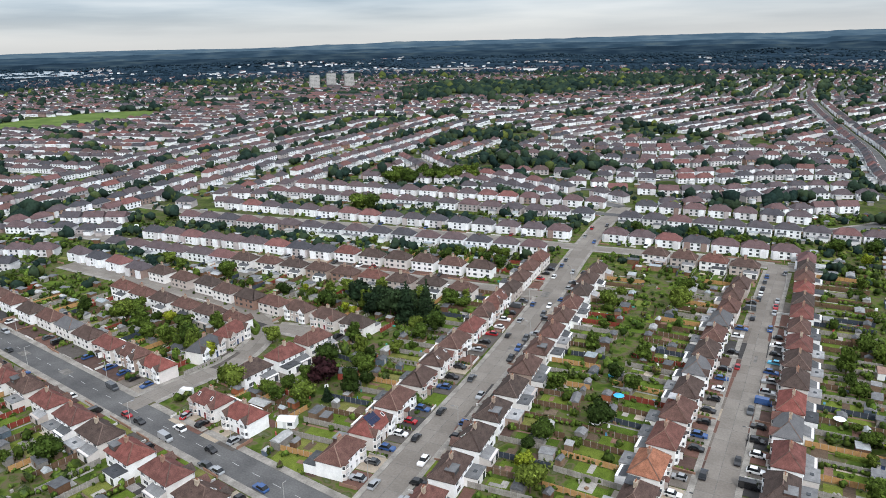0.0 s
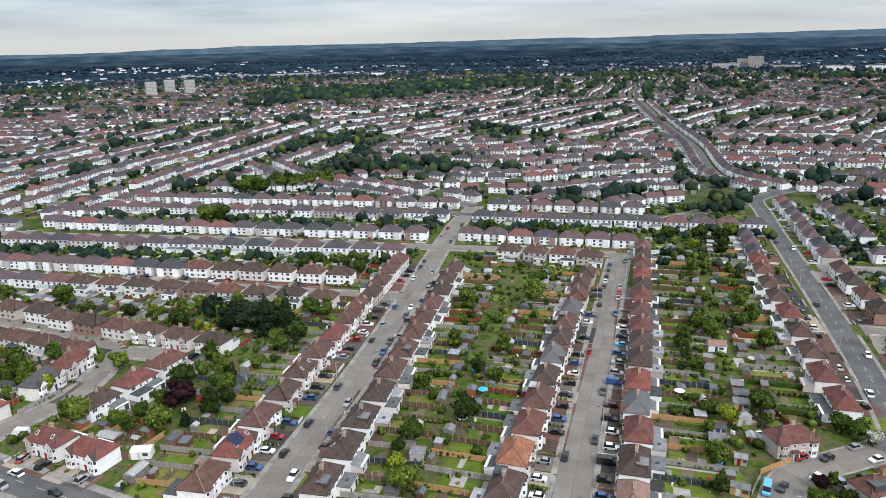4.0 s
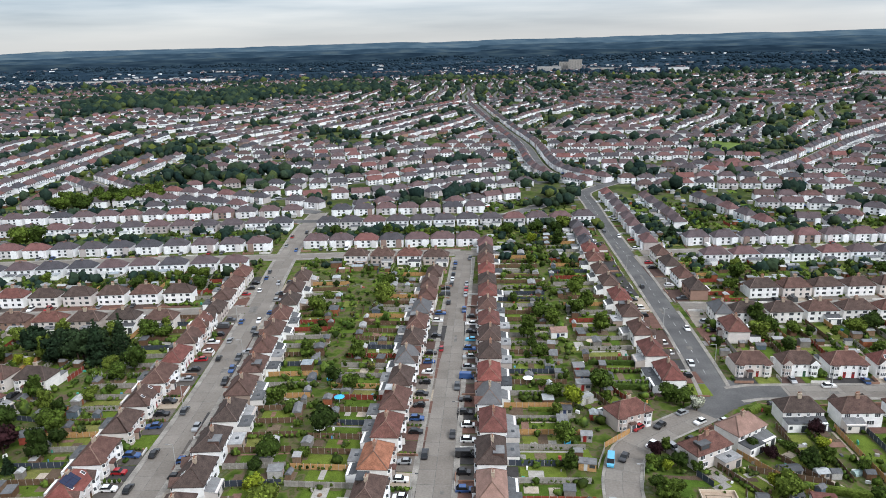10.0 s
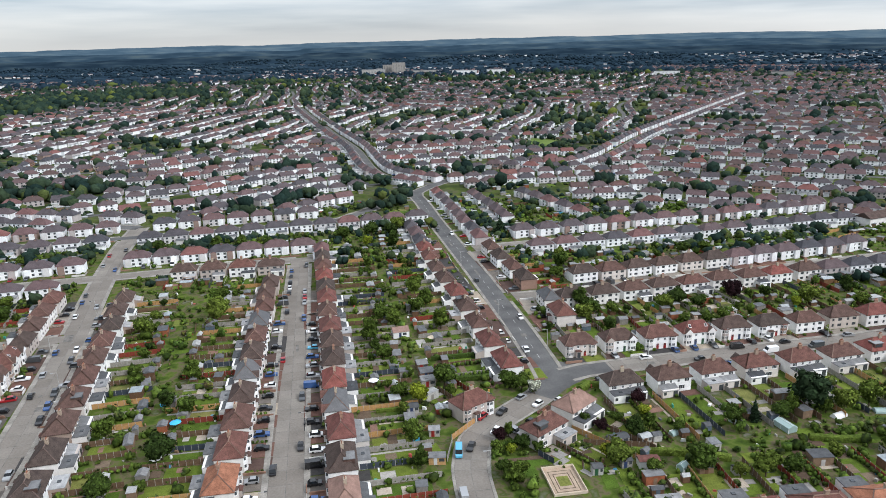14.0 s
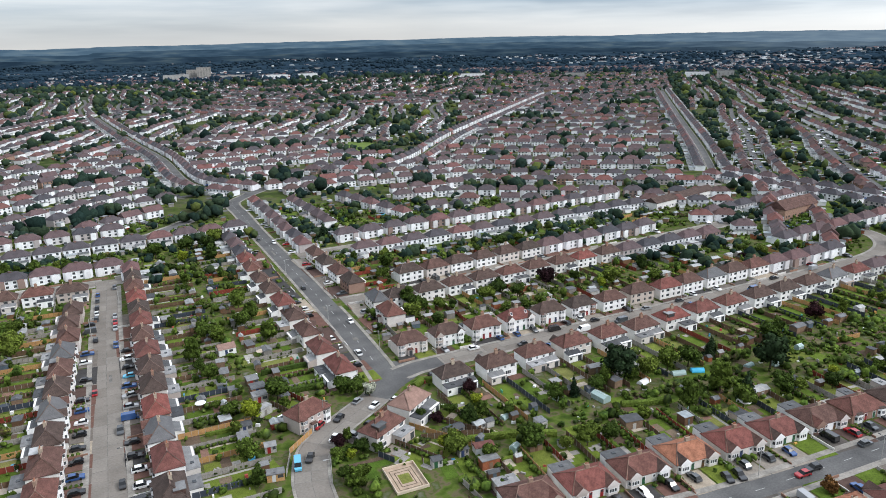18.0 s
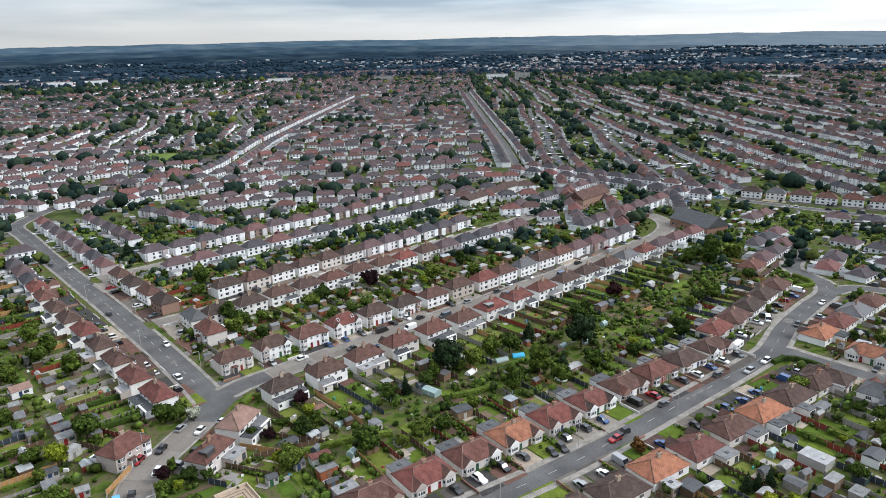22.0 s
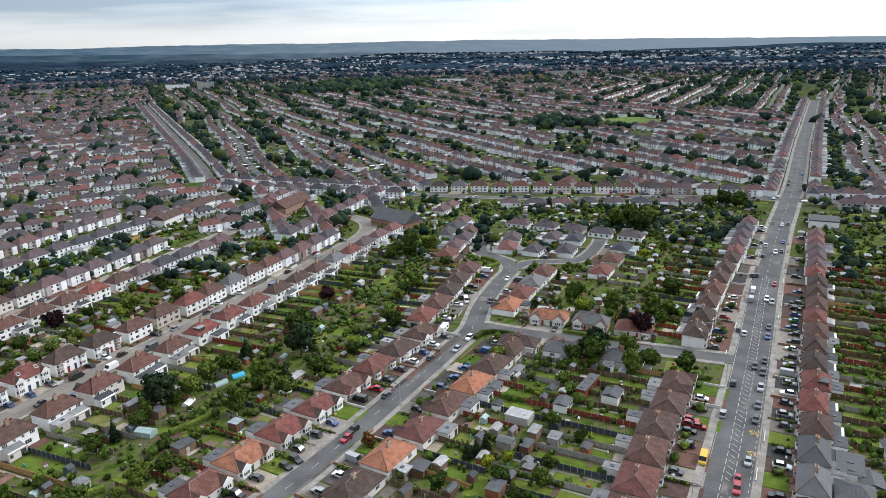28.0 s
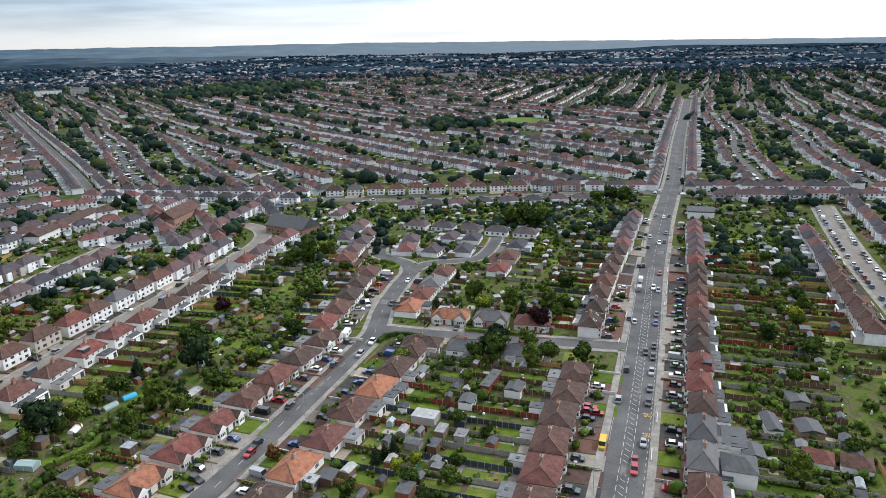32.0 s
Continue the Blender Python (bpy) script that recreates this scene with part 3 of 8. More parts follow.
class Shape:
    """Vertices and faces that are gathered into one mesh."""

    def __init__(self):
        self.v, self.f, self.m = [], [], []

    def poly(self, pts, mat=0):
        i = len(self.v)
        self.v += [tuple(p) for p in pts]
        self.f.append(tuple(range(i, i + len(pts))))
        self.m.append(mat)

    def box(self, x0, x1, y0, y1, z0, z1, mat=0, bottom=True, inset=0.0):
        i = len(self.v)
        s = inset
        self.v += [(x0, y0, z0), (x1, y0, z0), (x1, y1, z0), (x0, y1, z0), (x0 + s, y0 + s, z1), (x1 - s, y0 + s, z1), (x1 - s, y1 - s, z1), (x0 + s, y1 - s, z1)]
        fs = [(0, 1, 5, 4), (1, 2, 6, 5), (2, 3, 7, 6), (3, 0, 4, 7), (4, 5, 6, 7)] + ([(3, 2, 1, 0)] if bottom else [])
        self.f += [tuple(i + k for k in q) for q in fs]
        self.m += [mat] * len(fs)

    def prism(self, ring, z0, z1, mat=0):
        """An upright prism over a ring of (x, y), counter-clockwise."""
        i, k = len(self.v), len(ring)
        self.v += [(x, y, z0) for x, y in ring] + [(x, y, z1) for x, y in ring]
        self.f += [(i + a, i + (a + 1) % k, i + k + (a + 1) % k, i + k + a) for a in range(k)] + [tuple(range(i + k, i + 2 * k))]
        self.m += [mat] * (k + 1)

    def hip(self, x0, x1, y0, y1, z0, z1, hip0, hip1, thick=0.18, mat=0):
        """A roof with its ridge along x; hip 0 makes a gable."""
        i = len(self.v)
        ym = (y0 + y1) / 2
        self.v += [(x0, y0, z0), (x1, y0, z0), (x1, y1, z0), (x0, y1, z0), (x0 + hip0, ym, z1), (x1 - hip1, ym, z1)]
        self.v += [(x0, y0, z0 - thick), (x1, y0, z0 - thick), (x1, y1, z0 - thick), (x0, y1, z0 - thick)]
        fs = [(0, 1, 5, 4), (2, 3, 4, 5), (1, 2, 5), (3, 0, 4), (6, 7, 1, 0), (7, 8, 2, 1), (8, 9, 3, 2), (9, 6, 0, 3), (9, 8, 7, 6)]
        self.f += [tuple(i + k for k in q) for q in fs]
        self.m += [mat] * len(fs)

    def mesh(self, name, *mats, smooth=False):
        return mesh_of(name, self.v, self.f, mats, self.m, smooth)


def part(name, me, parent, m=None, label="", material_of=None):
    ob = new(name, me)
    ob.parent = parent
    if m is not None:
        ob.matrix_basis = m
    if material_of is not None:
        ob.material_slots[0].link = "OBJECT"
        ob.material_slots[0].material = material_of
    if label:
        ob["label"] = label
    return ob


def thing(name, label, category, m, parts, group="", me=None, swap=None):
    """A thing at the pose m with its parts (name, mesh, pose or None, label). swap: other materials, by the part's name."""
    root = tagged(new(name, me), label, category, group)
    root.matrix_basis = m
    made = [root]
    for name_, mesh_, m_, label_, *above in parts:
        holder = next((o for o in made if above and o.name.split(".")[0] == above[0]), root)
        made.append(part(name_, mesh_, holder, m_, label_, (swap or {}).get(name_)))
    return root


def turn_to(fx, fy):
    """Degrees about z that turn a thing's front, its own -y, to the way (fx, fy)."""
    return math.degrees(math.atan2(fx, -fy))


rng = random.Random(11)


# ---------------------------------------------------------------- ground, roads and pavements
def ground_sheet():
    rings = [0, 60, 120, 200, 300, 420, 560, 740, 960, 1250, 1600, 2000, 2400, 2800, 3200, 3600, 4000, 4400, 4900]
    k = 144
    verts, faces = [(0, 0, 0)], []
    for r in rings[1:]:
        for a in range(k):
            th = 2 * math.pi * a / k
            x, y = r * math.sin(th), r * math.cos(th)
            lift = max(0.0, (r - 2700) / 2200)
            z = lift * (38 + 40 * noise.noise((x / 1500, y / 1500, 0.3))) + min(1, lift * 4) * 14 * noise.noise((x / 420, y / 420, 2.0))
            verts.append((x, y, z - 0.02))
    for a in range(k):
        faces.append((0, 1 + (a + 1) % k, 1 + a))
    for i in range(len(rings) - 2):
        for a in range(k):
            b = (a + 1) % k
            faces.append((1 + i * k + a, 1 + i * k + b, 1 + (i + 1) * k + b, 1 + (i + 1) * k + a))
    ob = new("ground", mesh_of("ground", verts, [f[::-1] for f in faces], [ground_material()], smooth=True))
    return tagged(ob, "flat suburban land with gardens, fields and wooded rises", "ground", kind="structure")


ground_sheet()


def hills():
    """Wooded ridges in painted mist, one behind another, that close the view."""
    k = 1080
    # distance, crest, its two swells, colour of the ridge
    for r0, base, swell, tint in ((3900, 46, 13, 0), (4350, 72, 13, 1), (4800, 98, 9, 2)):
        verts, faces = [], []
        for a in range(k):
            th = 2 * math.pi * a / k
            x, y = r0 * math.sin(th), r0 * math.cos(th)
            az = math.degrees(th) if th < math.pi else math.degrees(th) - 360
            crest = base + (20 * math.exp(-((az - 32) / 42) ** 2) - 16 * math.exp(-((az + 60) / 25) ** 2) - 26 * math.exp(-((az - 108) / 24) ** 2)) * (r0 / 4800) ** 3
            if tint < 2:
                crest -= (34, 40)[tint] * min(1.0, max(0.0, (az - 35) / 30))
            crest += swell * noise.noise((a * 0.03, 1.7, tint * 3)) + 5 * noise.noise((a * 0.11, 5.1, tint * 3)) + 2.4 * noise.noise((a * 0.43, 2.2, tint)) + 1.5 * noise.noise((a * 1.7, 8.2, tint))
            verts += [(x, y, -5), (x * 0.985, y * 0.985, crest * 0.55), (x, y, crest)]
        for a in range(k):
            b = (a + 1) % k
            faces += [(3 * a, 3 * b, 3 * b + 1, 3 * a + 1), (3 * a + 1, 3 * b + 1, 3 * b + 2, 3 * a + 2)]
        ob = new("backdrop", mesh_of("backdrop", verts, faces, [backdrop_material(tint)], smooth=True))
        tagged(ob, "low wooded hills on the horizon, painted blue with haze", "hills", kind="structure")


hills()


def smooth_line(pts, step=3.0):
    """Points every few metres along a rounded line through pts."""
    out = []
    p = [Vector((*q, 0)) for q in pts]
    p = [2 * p[0] - p[1]] + p + [2 * p[-1] - p[-2]]
    for i in range(1, len(p) - 2):
        k = max(1, int((p[i + 1] - p[i]).length / step))
        for j in range(k):
            t = j / k
            a, b, c, d = p[i - 1], p[i], p[i + 1], p[i + 2]
            out.append(0.5 * ((2 * b) + (c - a) * t + (2 * a - 5 * b + 4 * c - d) * t * t + (3 * b - a - 3 * c + d) * t ** 3))
    out.append(p[-2])
    return out


ROADS = []


def road(label, pts, width, mat, verge=2.2):
    ROADS.append((label, smooth_line(pts), width, mat, verge))


road("light worn concrete street with parked cars", [(-13.2, 60), (-12.8, 120), (-11.8, 200), (-11, 280), (-9.8, 340), (-9.6, 348)], 8.8, "concrete_road", 1.6)
road("light worn concrete street between brick-roofed semis", [(-79.5, 60), (-82.8, 110), (-84.5, 140), (-86.5, 187), (-90, 230), (-95, 281), (-99.5, 320), (-104, 370), (-106, 400), (-106, 440)], 8.8,
     "concrete_road", 1.6)
road("smooth grey asphalt street running away", [(70, 188), (71.5, 206), (72.5, 240), (72.5, 275), (72.3, 312), (71.8, 348), (71, 404), (71.5, 455), (71, 486), (76, 500), (90.5, 519), (111, 541), (127, 560), (148, 591), (210, 625)], 8.4, "asphalt", 1.3)
road("curved light concrete street", [(71.5, 193), (64, 185.5), (54, 178.3), (45, 171.8), (38.5, 165), (35, 156), (33, 143), (31, 100)], 8.4, "concrete_road", 0.8)
road("light concrete street of white houses", [(72, 195), (80, 197.3), (91, 198.3), (150, 199), (200, 199.3), (290, 201.5), (335, 206), (360, 222), (370, 250)], 7.4, "concrete_road", 1.5)
road("dark asphalt street of bungalows", [(70, 107), (120, 99.5), (142, 98), (176, 96.5), (221, 95), (234, 96.5), (254, 101), (282, 104), (299, 105), (311, 110.6), (317.6, 121), (323, 129.5), (338, 135), (362, 136.5)], 7.2, "asphalt", 1.8)
road("dark asphalt side street", [(232, 95), (231.5, 80), (233, 55), (234.5, 30), (236, 3)], 6.6, "asphalt")
road("wide dark asphalt main road", [(80, 6), (150, 1.5), (202, -1), (251, -2.8), (317, -4.8), (363, -7.2), (422, -10.5), (493, -16), (565, -21), (786, -32), (972, -43), (1300, -62)], 11.0, "asphalt", 2.2)
road("grey asphalt road with painted junctions", [(-330, 147), (-270, 137.5), (-211, 128), (-169, 121), (-133, 115.5), (-100, 110.5), (-83, 108.5), (-40, 104)], 9.0, "asphalt")
road("winding concrete side street", [(-176, 122), (-174.5, 135), (-172, 146), (-170, 157), (-171.5, 169), (-176, 181), (-183, 190.5), (-196, 197), (-210, 201), (-227, 204), (-260, 205), (-330, 208)], 7.0, "concrete_road")
road("short concrete cul-de-sac", [(-180, 188), (-172, 191), (-162, 191.5), (-155, 191)], 7.5, "concrete_road")
road("quiet street of white terraces", [(-420, 247), (-300, 253), (-200, 259.5), (-126, 264), (-94, 268)], 7.0, "concrete_road")
road("cross street of white houses", [(-420, 318), (-330, 321), (-230, 333), (-160, 338), (-100, 342), (-40, 347), (0, 348)], 7.0, "concrete_road")
road("straight residential street", [(-420, 392), (-250, 408), (-110, 417), (0, 424), (25, 439), (45, 463), (70, 494)], 7.0, "asphalt")
road("residential street of white semis", [(80, 270), (120, 270), (200, 275), (300, 283), (340, 288)], 7.0, "concrete_road")
road("residential street behind the semis", [(80, 345), (120, 347), (200, 350), (300, 356), (400, 372)], 7.0, "concrete_road")
road("short asphalt road among bungalows", [(300, 105), (314, 101), (320, 90), (326, 80), (337, 76.7), (357, 76.4), (368, 77.4)], 6.0, "asphalt", 1.3)
road("cross road with shops", [(420, 400), (430, 300), (440, 220), (452, 150), (470, 100), (488, 60), (499, 15), (503, -20), (508, -60), (520, -160)], 6.6, "asphalt", 1.2)
road("busy street with parked cars", [(250, -99), (300, -99), (362, -100), (430, -104), (482, -108)], 10.0, "concrete_road")
road("long straight distant road", [(430, 404), (524, 513), (670, 690), (790, 835), (1010, 1100)], 5.6, "asphalt", 0.6)
road("long curved distant road", [(90, 519), (55, 580), (46, 728), (27, 880), (3, 1098), (-11, 1243)], 5.6, "asphalt", 0.6)
road("long white street slanting away", [(148, 591), (226, 566), (368, 731), (606, 986), (800, 1190)], 5.4, "asphalt", 0.6)
road("distant road past a grass strip", [(-106, 440), (-190, 475), (-262, 500), (-330, 560)], 8.0, "asphalt")


CELL, X0, Y0, NX, NY = 1.5, -480.0, -220.0, 740, 520


def road_raster():
    """Metres from each cell of the plan to the nearest road's edge."""
    gx = X0 + CELL * (np.arange(NX) + 0.5)
    gy = Y0 + CELL * (np.arange(NY) + 0.5)
    far = np.full((NX, NY), 99.0, np.float32)
    for _, line, w, _, _ in ROADS:
        for q in line:
            i0, i1 = int((q.x - 16 - X0) / CELL), int((q.x + 16 - X0) / CELL)
            j0, j1 = int((q.y - 16 - Y0) / CELL), int((q.y + 16 - Y0) / CELL)
            i0, i1, j0, j1 = max(i0, 0), min(i1, NX), max(j0, 0), min(j1, NY)
            if i0 < i1 and j0 < j1:
                d = np.hypot(gx[i0:i1, None] - q.x, gy[None, j0:j1] - q.y) - w / 2
                far[i0:i1, j0:j1] = np.minimum(far[i0:i1, j0:j1], d)
    return far


TO_ROAD = road_raster()
TAKEN = np.zeros((NX, NY), bool)
GARDEN = np.zeros((NX, NY), bool)


def cell(x, y):
    return min(max(int((x - X0) / CELL), 0), NX - 1), min(max(int((y - Y0) / CELL), 0), NY - 1)


def take(x, y, hx, hy, ang, grid=None):
    """Marks a turned rectangle of the plan as built on."""
    grid = TAKEN if grid is None else grid
    c, s = math.cos(math.radians(ang)), math.sin(math.radians(ang))
    for a in np.arange(-hx, hx + 0.1, 1.0):
        for b in np.arange(-hy, hy + 0.1, 1.0):
            grid[cell(x + a * c - b * s, y + a * s + b * c)] = True


def near_other_road(p, me, extra):
    for i, (_, line, w, _, _) in enumerate(ROADS):
        if i == me:
            continue
        lim = (w / 2 + extra) ** 2
        for q in line[::1]:
            if (q.x - p.x) ** 2 + (q.y - p.y) ** 2 < lim:
                return True
    return False


def on_any_road(x, y, extra=0.0):
    return TO_ROAD[cell(x, y)] < extra


def sides(line, off):
    res = []
    for i, p in enumerate(line):
        d = (line[min(i + 1, len(line) - 1)] - line[max(i - 1, 0)]).normalized()
        res.append(p + Vector((-d.y, d.x, 0)) * off)
    return res


def build_roads():
    for i, (label, line, w, mat, verge) in enumerate(ROADS):
        z = 0.03 + 0.006 * i
        a, b = sides(line, w / 2), sides(line, -w / 2)
        verts = [(p.x, p.y, z) for p in a] + [(p.x, p.y, z) for p in b]
        k = len(line)
        faces = [(j, k + j, k + j + 1, j + 1) for j in range(k - 1)]
        ob = tagged(new("road", mesh_of("road", verts, faces, [M["tar" if mat == "concrete_road" else mat]])), label, "road", kind="structure")
        if mat == "concrete_road":
            # cast bays with tarred joints between them
            mid_, bays = sides(line, 0.0), Shape()
            for j in range(0, k - 2, 2):
                for q0, q1 in ((a, mid_), (mid_, b)):
                    ring = [q0[j], q1[j], q1[j + 1], q1[j + 2], q0[j + 2], q0[j + 1]]
                    c_ = sum(ring, Vector((0, 0, 0))) / 6
                    ring = [p + (c_ - p).normalized() * 0.10 for p in ring]
                    bays.poly([(p.x, p.y, z + 0.004) for p in ring])
            part("concrete_bays", bays.mesh("concrete_bays", M[mat]), ob, None, "cast concrete bays, worn and patched")["kind"] = "stuff"
        for s in (1, -1):
            e0, e1 = sides(line, s * (w / 2 + 0.02)), sides(line, s * (w / 2 + verge))
            sh = Shape()
            for j in range(k - 1):
                if near_other_road((e0[j] + e1[j + 1]) / 2, i, 1.2):
                    continue
                top = [(e0[j], 0.13), (e1[j], 0.13), (e1[j + 1], 0.13), (e0[j + 1], 0.13)]
                if s > 0:
                    top = top[::-1]
                sh.poly([(p.x, p.y, h + 0.004 * (i % 3)) for p, h in top])
                kerb = [(e0[j], 0.0), (e0[j + 1], 0.0), (e0[j + 1], 0.13), (e0[j], 0.13)]
                sh.poly([(p.x, p.y, h + 0.004 * (i % 3) * (h > 0)) for p, h in (kerb if s > 0 else kerb[::-1])])
            if sh.f:
                tagged(new("pavement", sh.mesh("pavement", M["pavement"])), "pale paved footway with a raised kerb", "pavement", kind="structure")


build_roads()


def junction():
    """The asphalt apron where the streets meet."""
    s = Shape()
    ring = [(67.5, 206), (66, 196), (60, 188.5), (66.5, 181.5), (73, 187.5), (82, 192.8), (92, 194.6), (92, 202.2), (82, 202.6), (77.5, 206)]
    s.poly([(x, y, 0.0) for x, y in ring])
    ob = tagged(new("road", s.mesh("road", M["asphalt"])), "dark asphalt apron at a street junction", "road", kind="structure")
    ob.matrix_basis = pose(0, 0, 0.068)


junction()


# ---------------------------------------------------------------- houses
def window_mesh(w, h):
    s = Shape()
    s.box(-w / 2, w / 2, -0.05, 0.02, 0, h, 0)
    n = 3 if w > 1.6 else 2
    for i in range(n):
        x0 = -w / 2 + 0.08 + i * (w - 0.16) / n + 0.03
        x1 = -w / 2 + 0.08 + (i + 1) * (w - 0.16) / n - 0.03
        s.poly([(x0, -0.055, 0.1), (x1, -0.055, 0.1), (x1, -0.055, h - 0.1), (x0, -0.055, h - 0.1)], 1)
    s.box(-w / 2 - 0.06, w / 2 + 0.06, -0.14, 0.0, -0.09, -0.004, 0)
    return s.mesh("window", M["white"], M["pane"])


def door_mesh():
    s = Shape()
    s.box(-0.55, 0.55, -0.04, 0.02, 0, 2.15, 1)
    s.box(-0.45, 0.45, -0.07, -0.04, 0.03, 2.05, 0)
    s.poly([(-0.25, -0.074, 1.35), (0.25, -0.074, 1.35), (0.25, -0.074, 1.9), (-0.25, -0.074, 1.9)], 2)
    return s.mesh("door", M["door"], M["white"], M["pane"])


def bay_mesh(h, storeys=2, w=2.6, gable=False):
    """A canted bay in one piece, with recessed panes between white frames and a small roof."""
    bm = bmesh.new()

    def face(pts, mat):
        bm.faces.new([bm.verts.new(p) for p in pts]).material_index = mat

    ring = [Vector((-w / 2, 0.05, 0)), Vector((-w / 2 + 0.5, -0.75, 0)), Vector((w / 2 - 0.5, -0.75, 0)), Vector((w / 2, 0.05, 0))]
    up = Vector((0, 0, 1))
    cuts_z = [0.0]
    for f in range(storeys):
        cuts_z += [0.8 + 2.2 * f, 0.92 + 2.2 * f, 1.88 + 2.2 * f, 2.0 + 2.2 * f]
    cuts_z.append(h)
    for a in range(3):
        p, q = ring[a], ring[a + 1]
        d = q - p
        inward = Vector((-d.y, d.x, 0)).normalized() * 0.07
        k = 3 if a == 1 else 1
        cuts = [0.0, 0.1]
        for c in range(k):
            cuts += [0.1 + 0.8 * (c + 0.1) / k, 0.1 + 0.8 * (c + 0.9) / k]
        cuts += [0.9, 1.0]
        for i in range(len(cuts) - 1):
            for j in range(len(cuts_z) - 1):
                quad = [p + d * cuts[i] + up * cuts_z[j], p + d * cuts[i + 1] + up * cuts_z[j], p + d * cuts[i + 1] + up * cuts_z[j + 1], p + d * cuts[i] + up * cuts_z[j + 1]]
                band = j % 4 != 0 and 0 < i < len(cuts) - 2
                if band and j % 4 == 2 and i % 2 == 0:
                    back = [v + inward for v in quad]
                    face(back, 2)
                    for e in range(4):
                        face([quad[e], quad[(e + 1) % 4], back[(e + 1) % 4], back[e]], 1)
                else:
                    face(quad, 1 if band else 0)
    top = [v + up * h for v in ring]
    if gable:
        z1, y1 = h + 1.75, 3.0
        left, right = Vector((-w / 2 - 0.2, -0.95, h)), Vector((w / 2 + 0.2, -0.95, h))
        crown, end = Vector((0, -0.95, z1)), Vector((0, y1, z1))
        face([top[0], top[1], left], 0), face([top[1], top[2], right, left], 0), face([top[2], top[3], right], 0)
        face([left, right, crown], 0)
        face([left, crown, end, Vector((-w / 2 - 0.2, y1, h))], 3), face([crown, right, Vector((w / 2 + 0.2, y1, h)), end], 3)
    else:
        out = [Vector((v.x * 1.1, v.y * 1.15, h)) for v in ring]
        for a in range(3):
            face([top[a], top[a + 1], out[a + 1], out[a]], 1)
        r0, r1 = Vector((-w / 2 + 0.6, 0.0, h + 0.45)), Vector((w / 2 - 0.6, 0.0, h + 0.45))
        face([out[0], out[1], r0], 3), face([out[1], out[2], r1, r0], 3), face([out[2], out[3], r1], 3)
    bmesh.ops.remove_doubles(bm, verts=bm.verts[:], dist=0.001)
    bmesh.ops.recalc_face_normals(bm, faces=bm.faces[:])
    me = bpy.data.meshes.new("bay_window")
    bm.to_mesh(me)
    bm.free()
    for m_ in ("wall", "white", "pane", "roof"):
        me.materials.append(M[m_])
    return me


def chimney_mesh(h=1.9):
    s = Shape()
    s.box(-0.55, 0.55, -0.38, 0.38, -0.9, h - 0.95)
    s.box(-0.62, 0.62, -0.45, 0.45, h - 0.95, h - 0.8)
    for k in (-0.33, 0.0, 0.33):
        s.prism([(k + 0.12 * math.cos(a), 0.12 * math.sin(a)) for a in [i * math.pi / 3 for i in range(6)]], h - 0.8, h - 0.35, 1)
    return s.mesh("chimney", M["stack"], M["roof_orange"])


def wall_mesh(w, d, h, gables=0.0):
    s = Shape()
    s.box(-w / 2, w / 2, -d / 2, d / 2, 0, h, 0)
    if gables:
        for x in (-w / 2, w / 2):
            s.poly([(x, -d / 2, h), (x, d / 2, h), (x, 0, gables)])
    return s.mesh("wall", M["wall"])


def glazed_walls(w, d, h, gable, n, sills):
    """Walls in one piece, with recessed panes front and back."""
    bm = bmesh.new()

    def quad(pts, mat):
        f = bm.faces.new([bm.verts.new(p) for p in pts])
        f.material_index = mat

    u = w / n
    cuts_x = [-w / 2]
    for i in range(n):
        xc = -w / 2 + u * (i + 0.5)
        cuts_x += [xc - 2.0, xc - 1.1, xc + 0.3, xc + 1.9]
    cuts_x.append(w / 2)
    cuts_z = [0.0]
    for z in sills:
        cuts_z += [z + 0.1, z + 1.15]
    cuts_z.append(h)
    for sy in (-1, 1):
        y = sy * d / 2
        for i in range(len(cuts_x) - 1):
            for j in range(len(cuts_z) - 1):
                a, b, c, e = cuts_x[i], cuts_x[i + 1], cuts_z[j], cuts_z[j + 1]
                q = [(a, y, c), (b, y, c), (b, y, e), (a, y, e)]
                if i % 2 == 1 and j % 2 == 1:
                    yi = y - sy * 0.12
                    p = [(x_, yi, z_) for x_, _, z_ in q]
                    quad(p if sy < 0 else p[::-1], 1)
                    for k in range(4):
                        r_ = [q[k], q[(k + 1) % 4], p[(k + 1) % 4], p[k]]
                        quad(r_ if sy < 0 else r_[::-1], 0)
                else:
                    quad(q if sy < 0 else q[::-1], 0)
    for sx_ in (-1, 1):
        x = sx_ * w / 2
        for j in range(len(cuts_z) - 1):
            q = [(x, -d / 2, cuts_z[j]), (x, d / 2, cuts_z[j]), (x, d / 2, cuts_z[j + 1]), (x, -d / 2, cuts_z[j + 1])]
            quad(q if sx_ > 0 else q[::-1], 0)
        if gable:
            q = [(x, -d / 2, h), (x, d / 2, h), (x, 0, gable)]
            quad(q if sx_ > 0 else q[::-1], 0)
    bmesh.ops.remove_doubles(bm, verts=bm.verts[:], dist=0.001)
    me = bpy.data.meshes.new("wall")
    bm.to_mesh(me)
    bm.free()
    me.materials.append(M["wall"])
    me.materials.append(M["pane"])
    return me


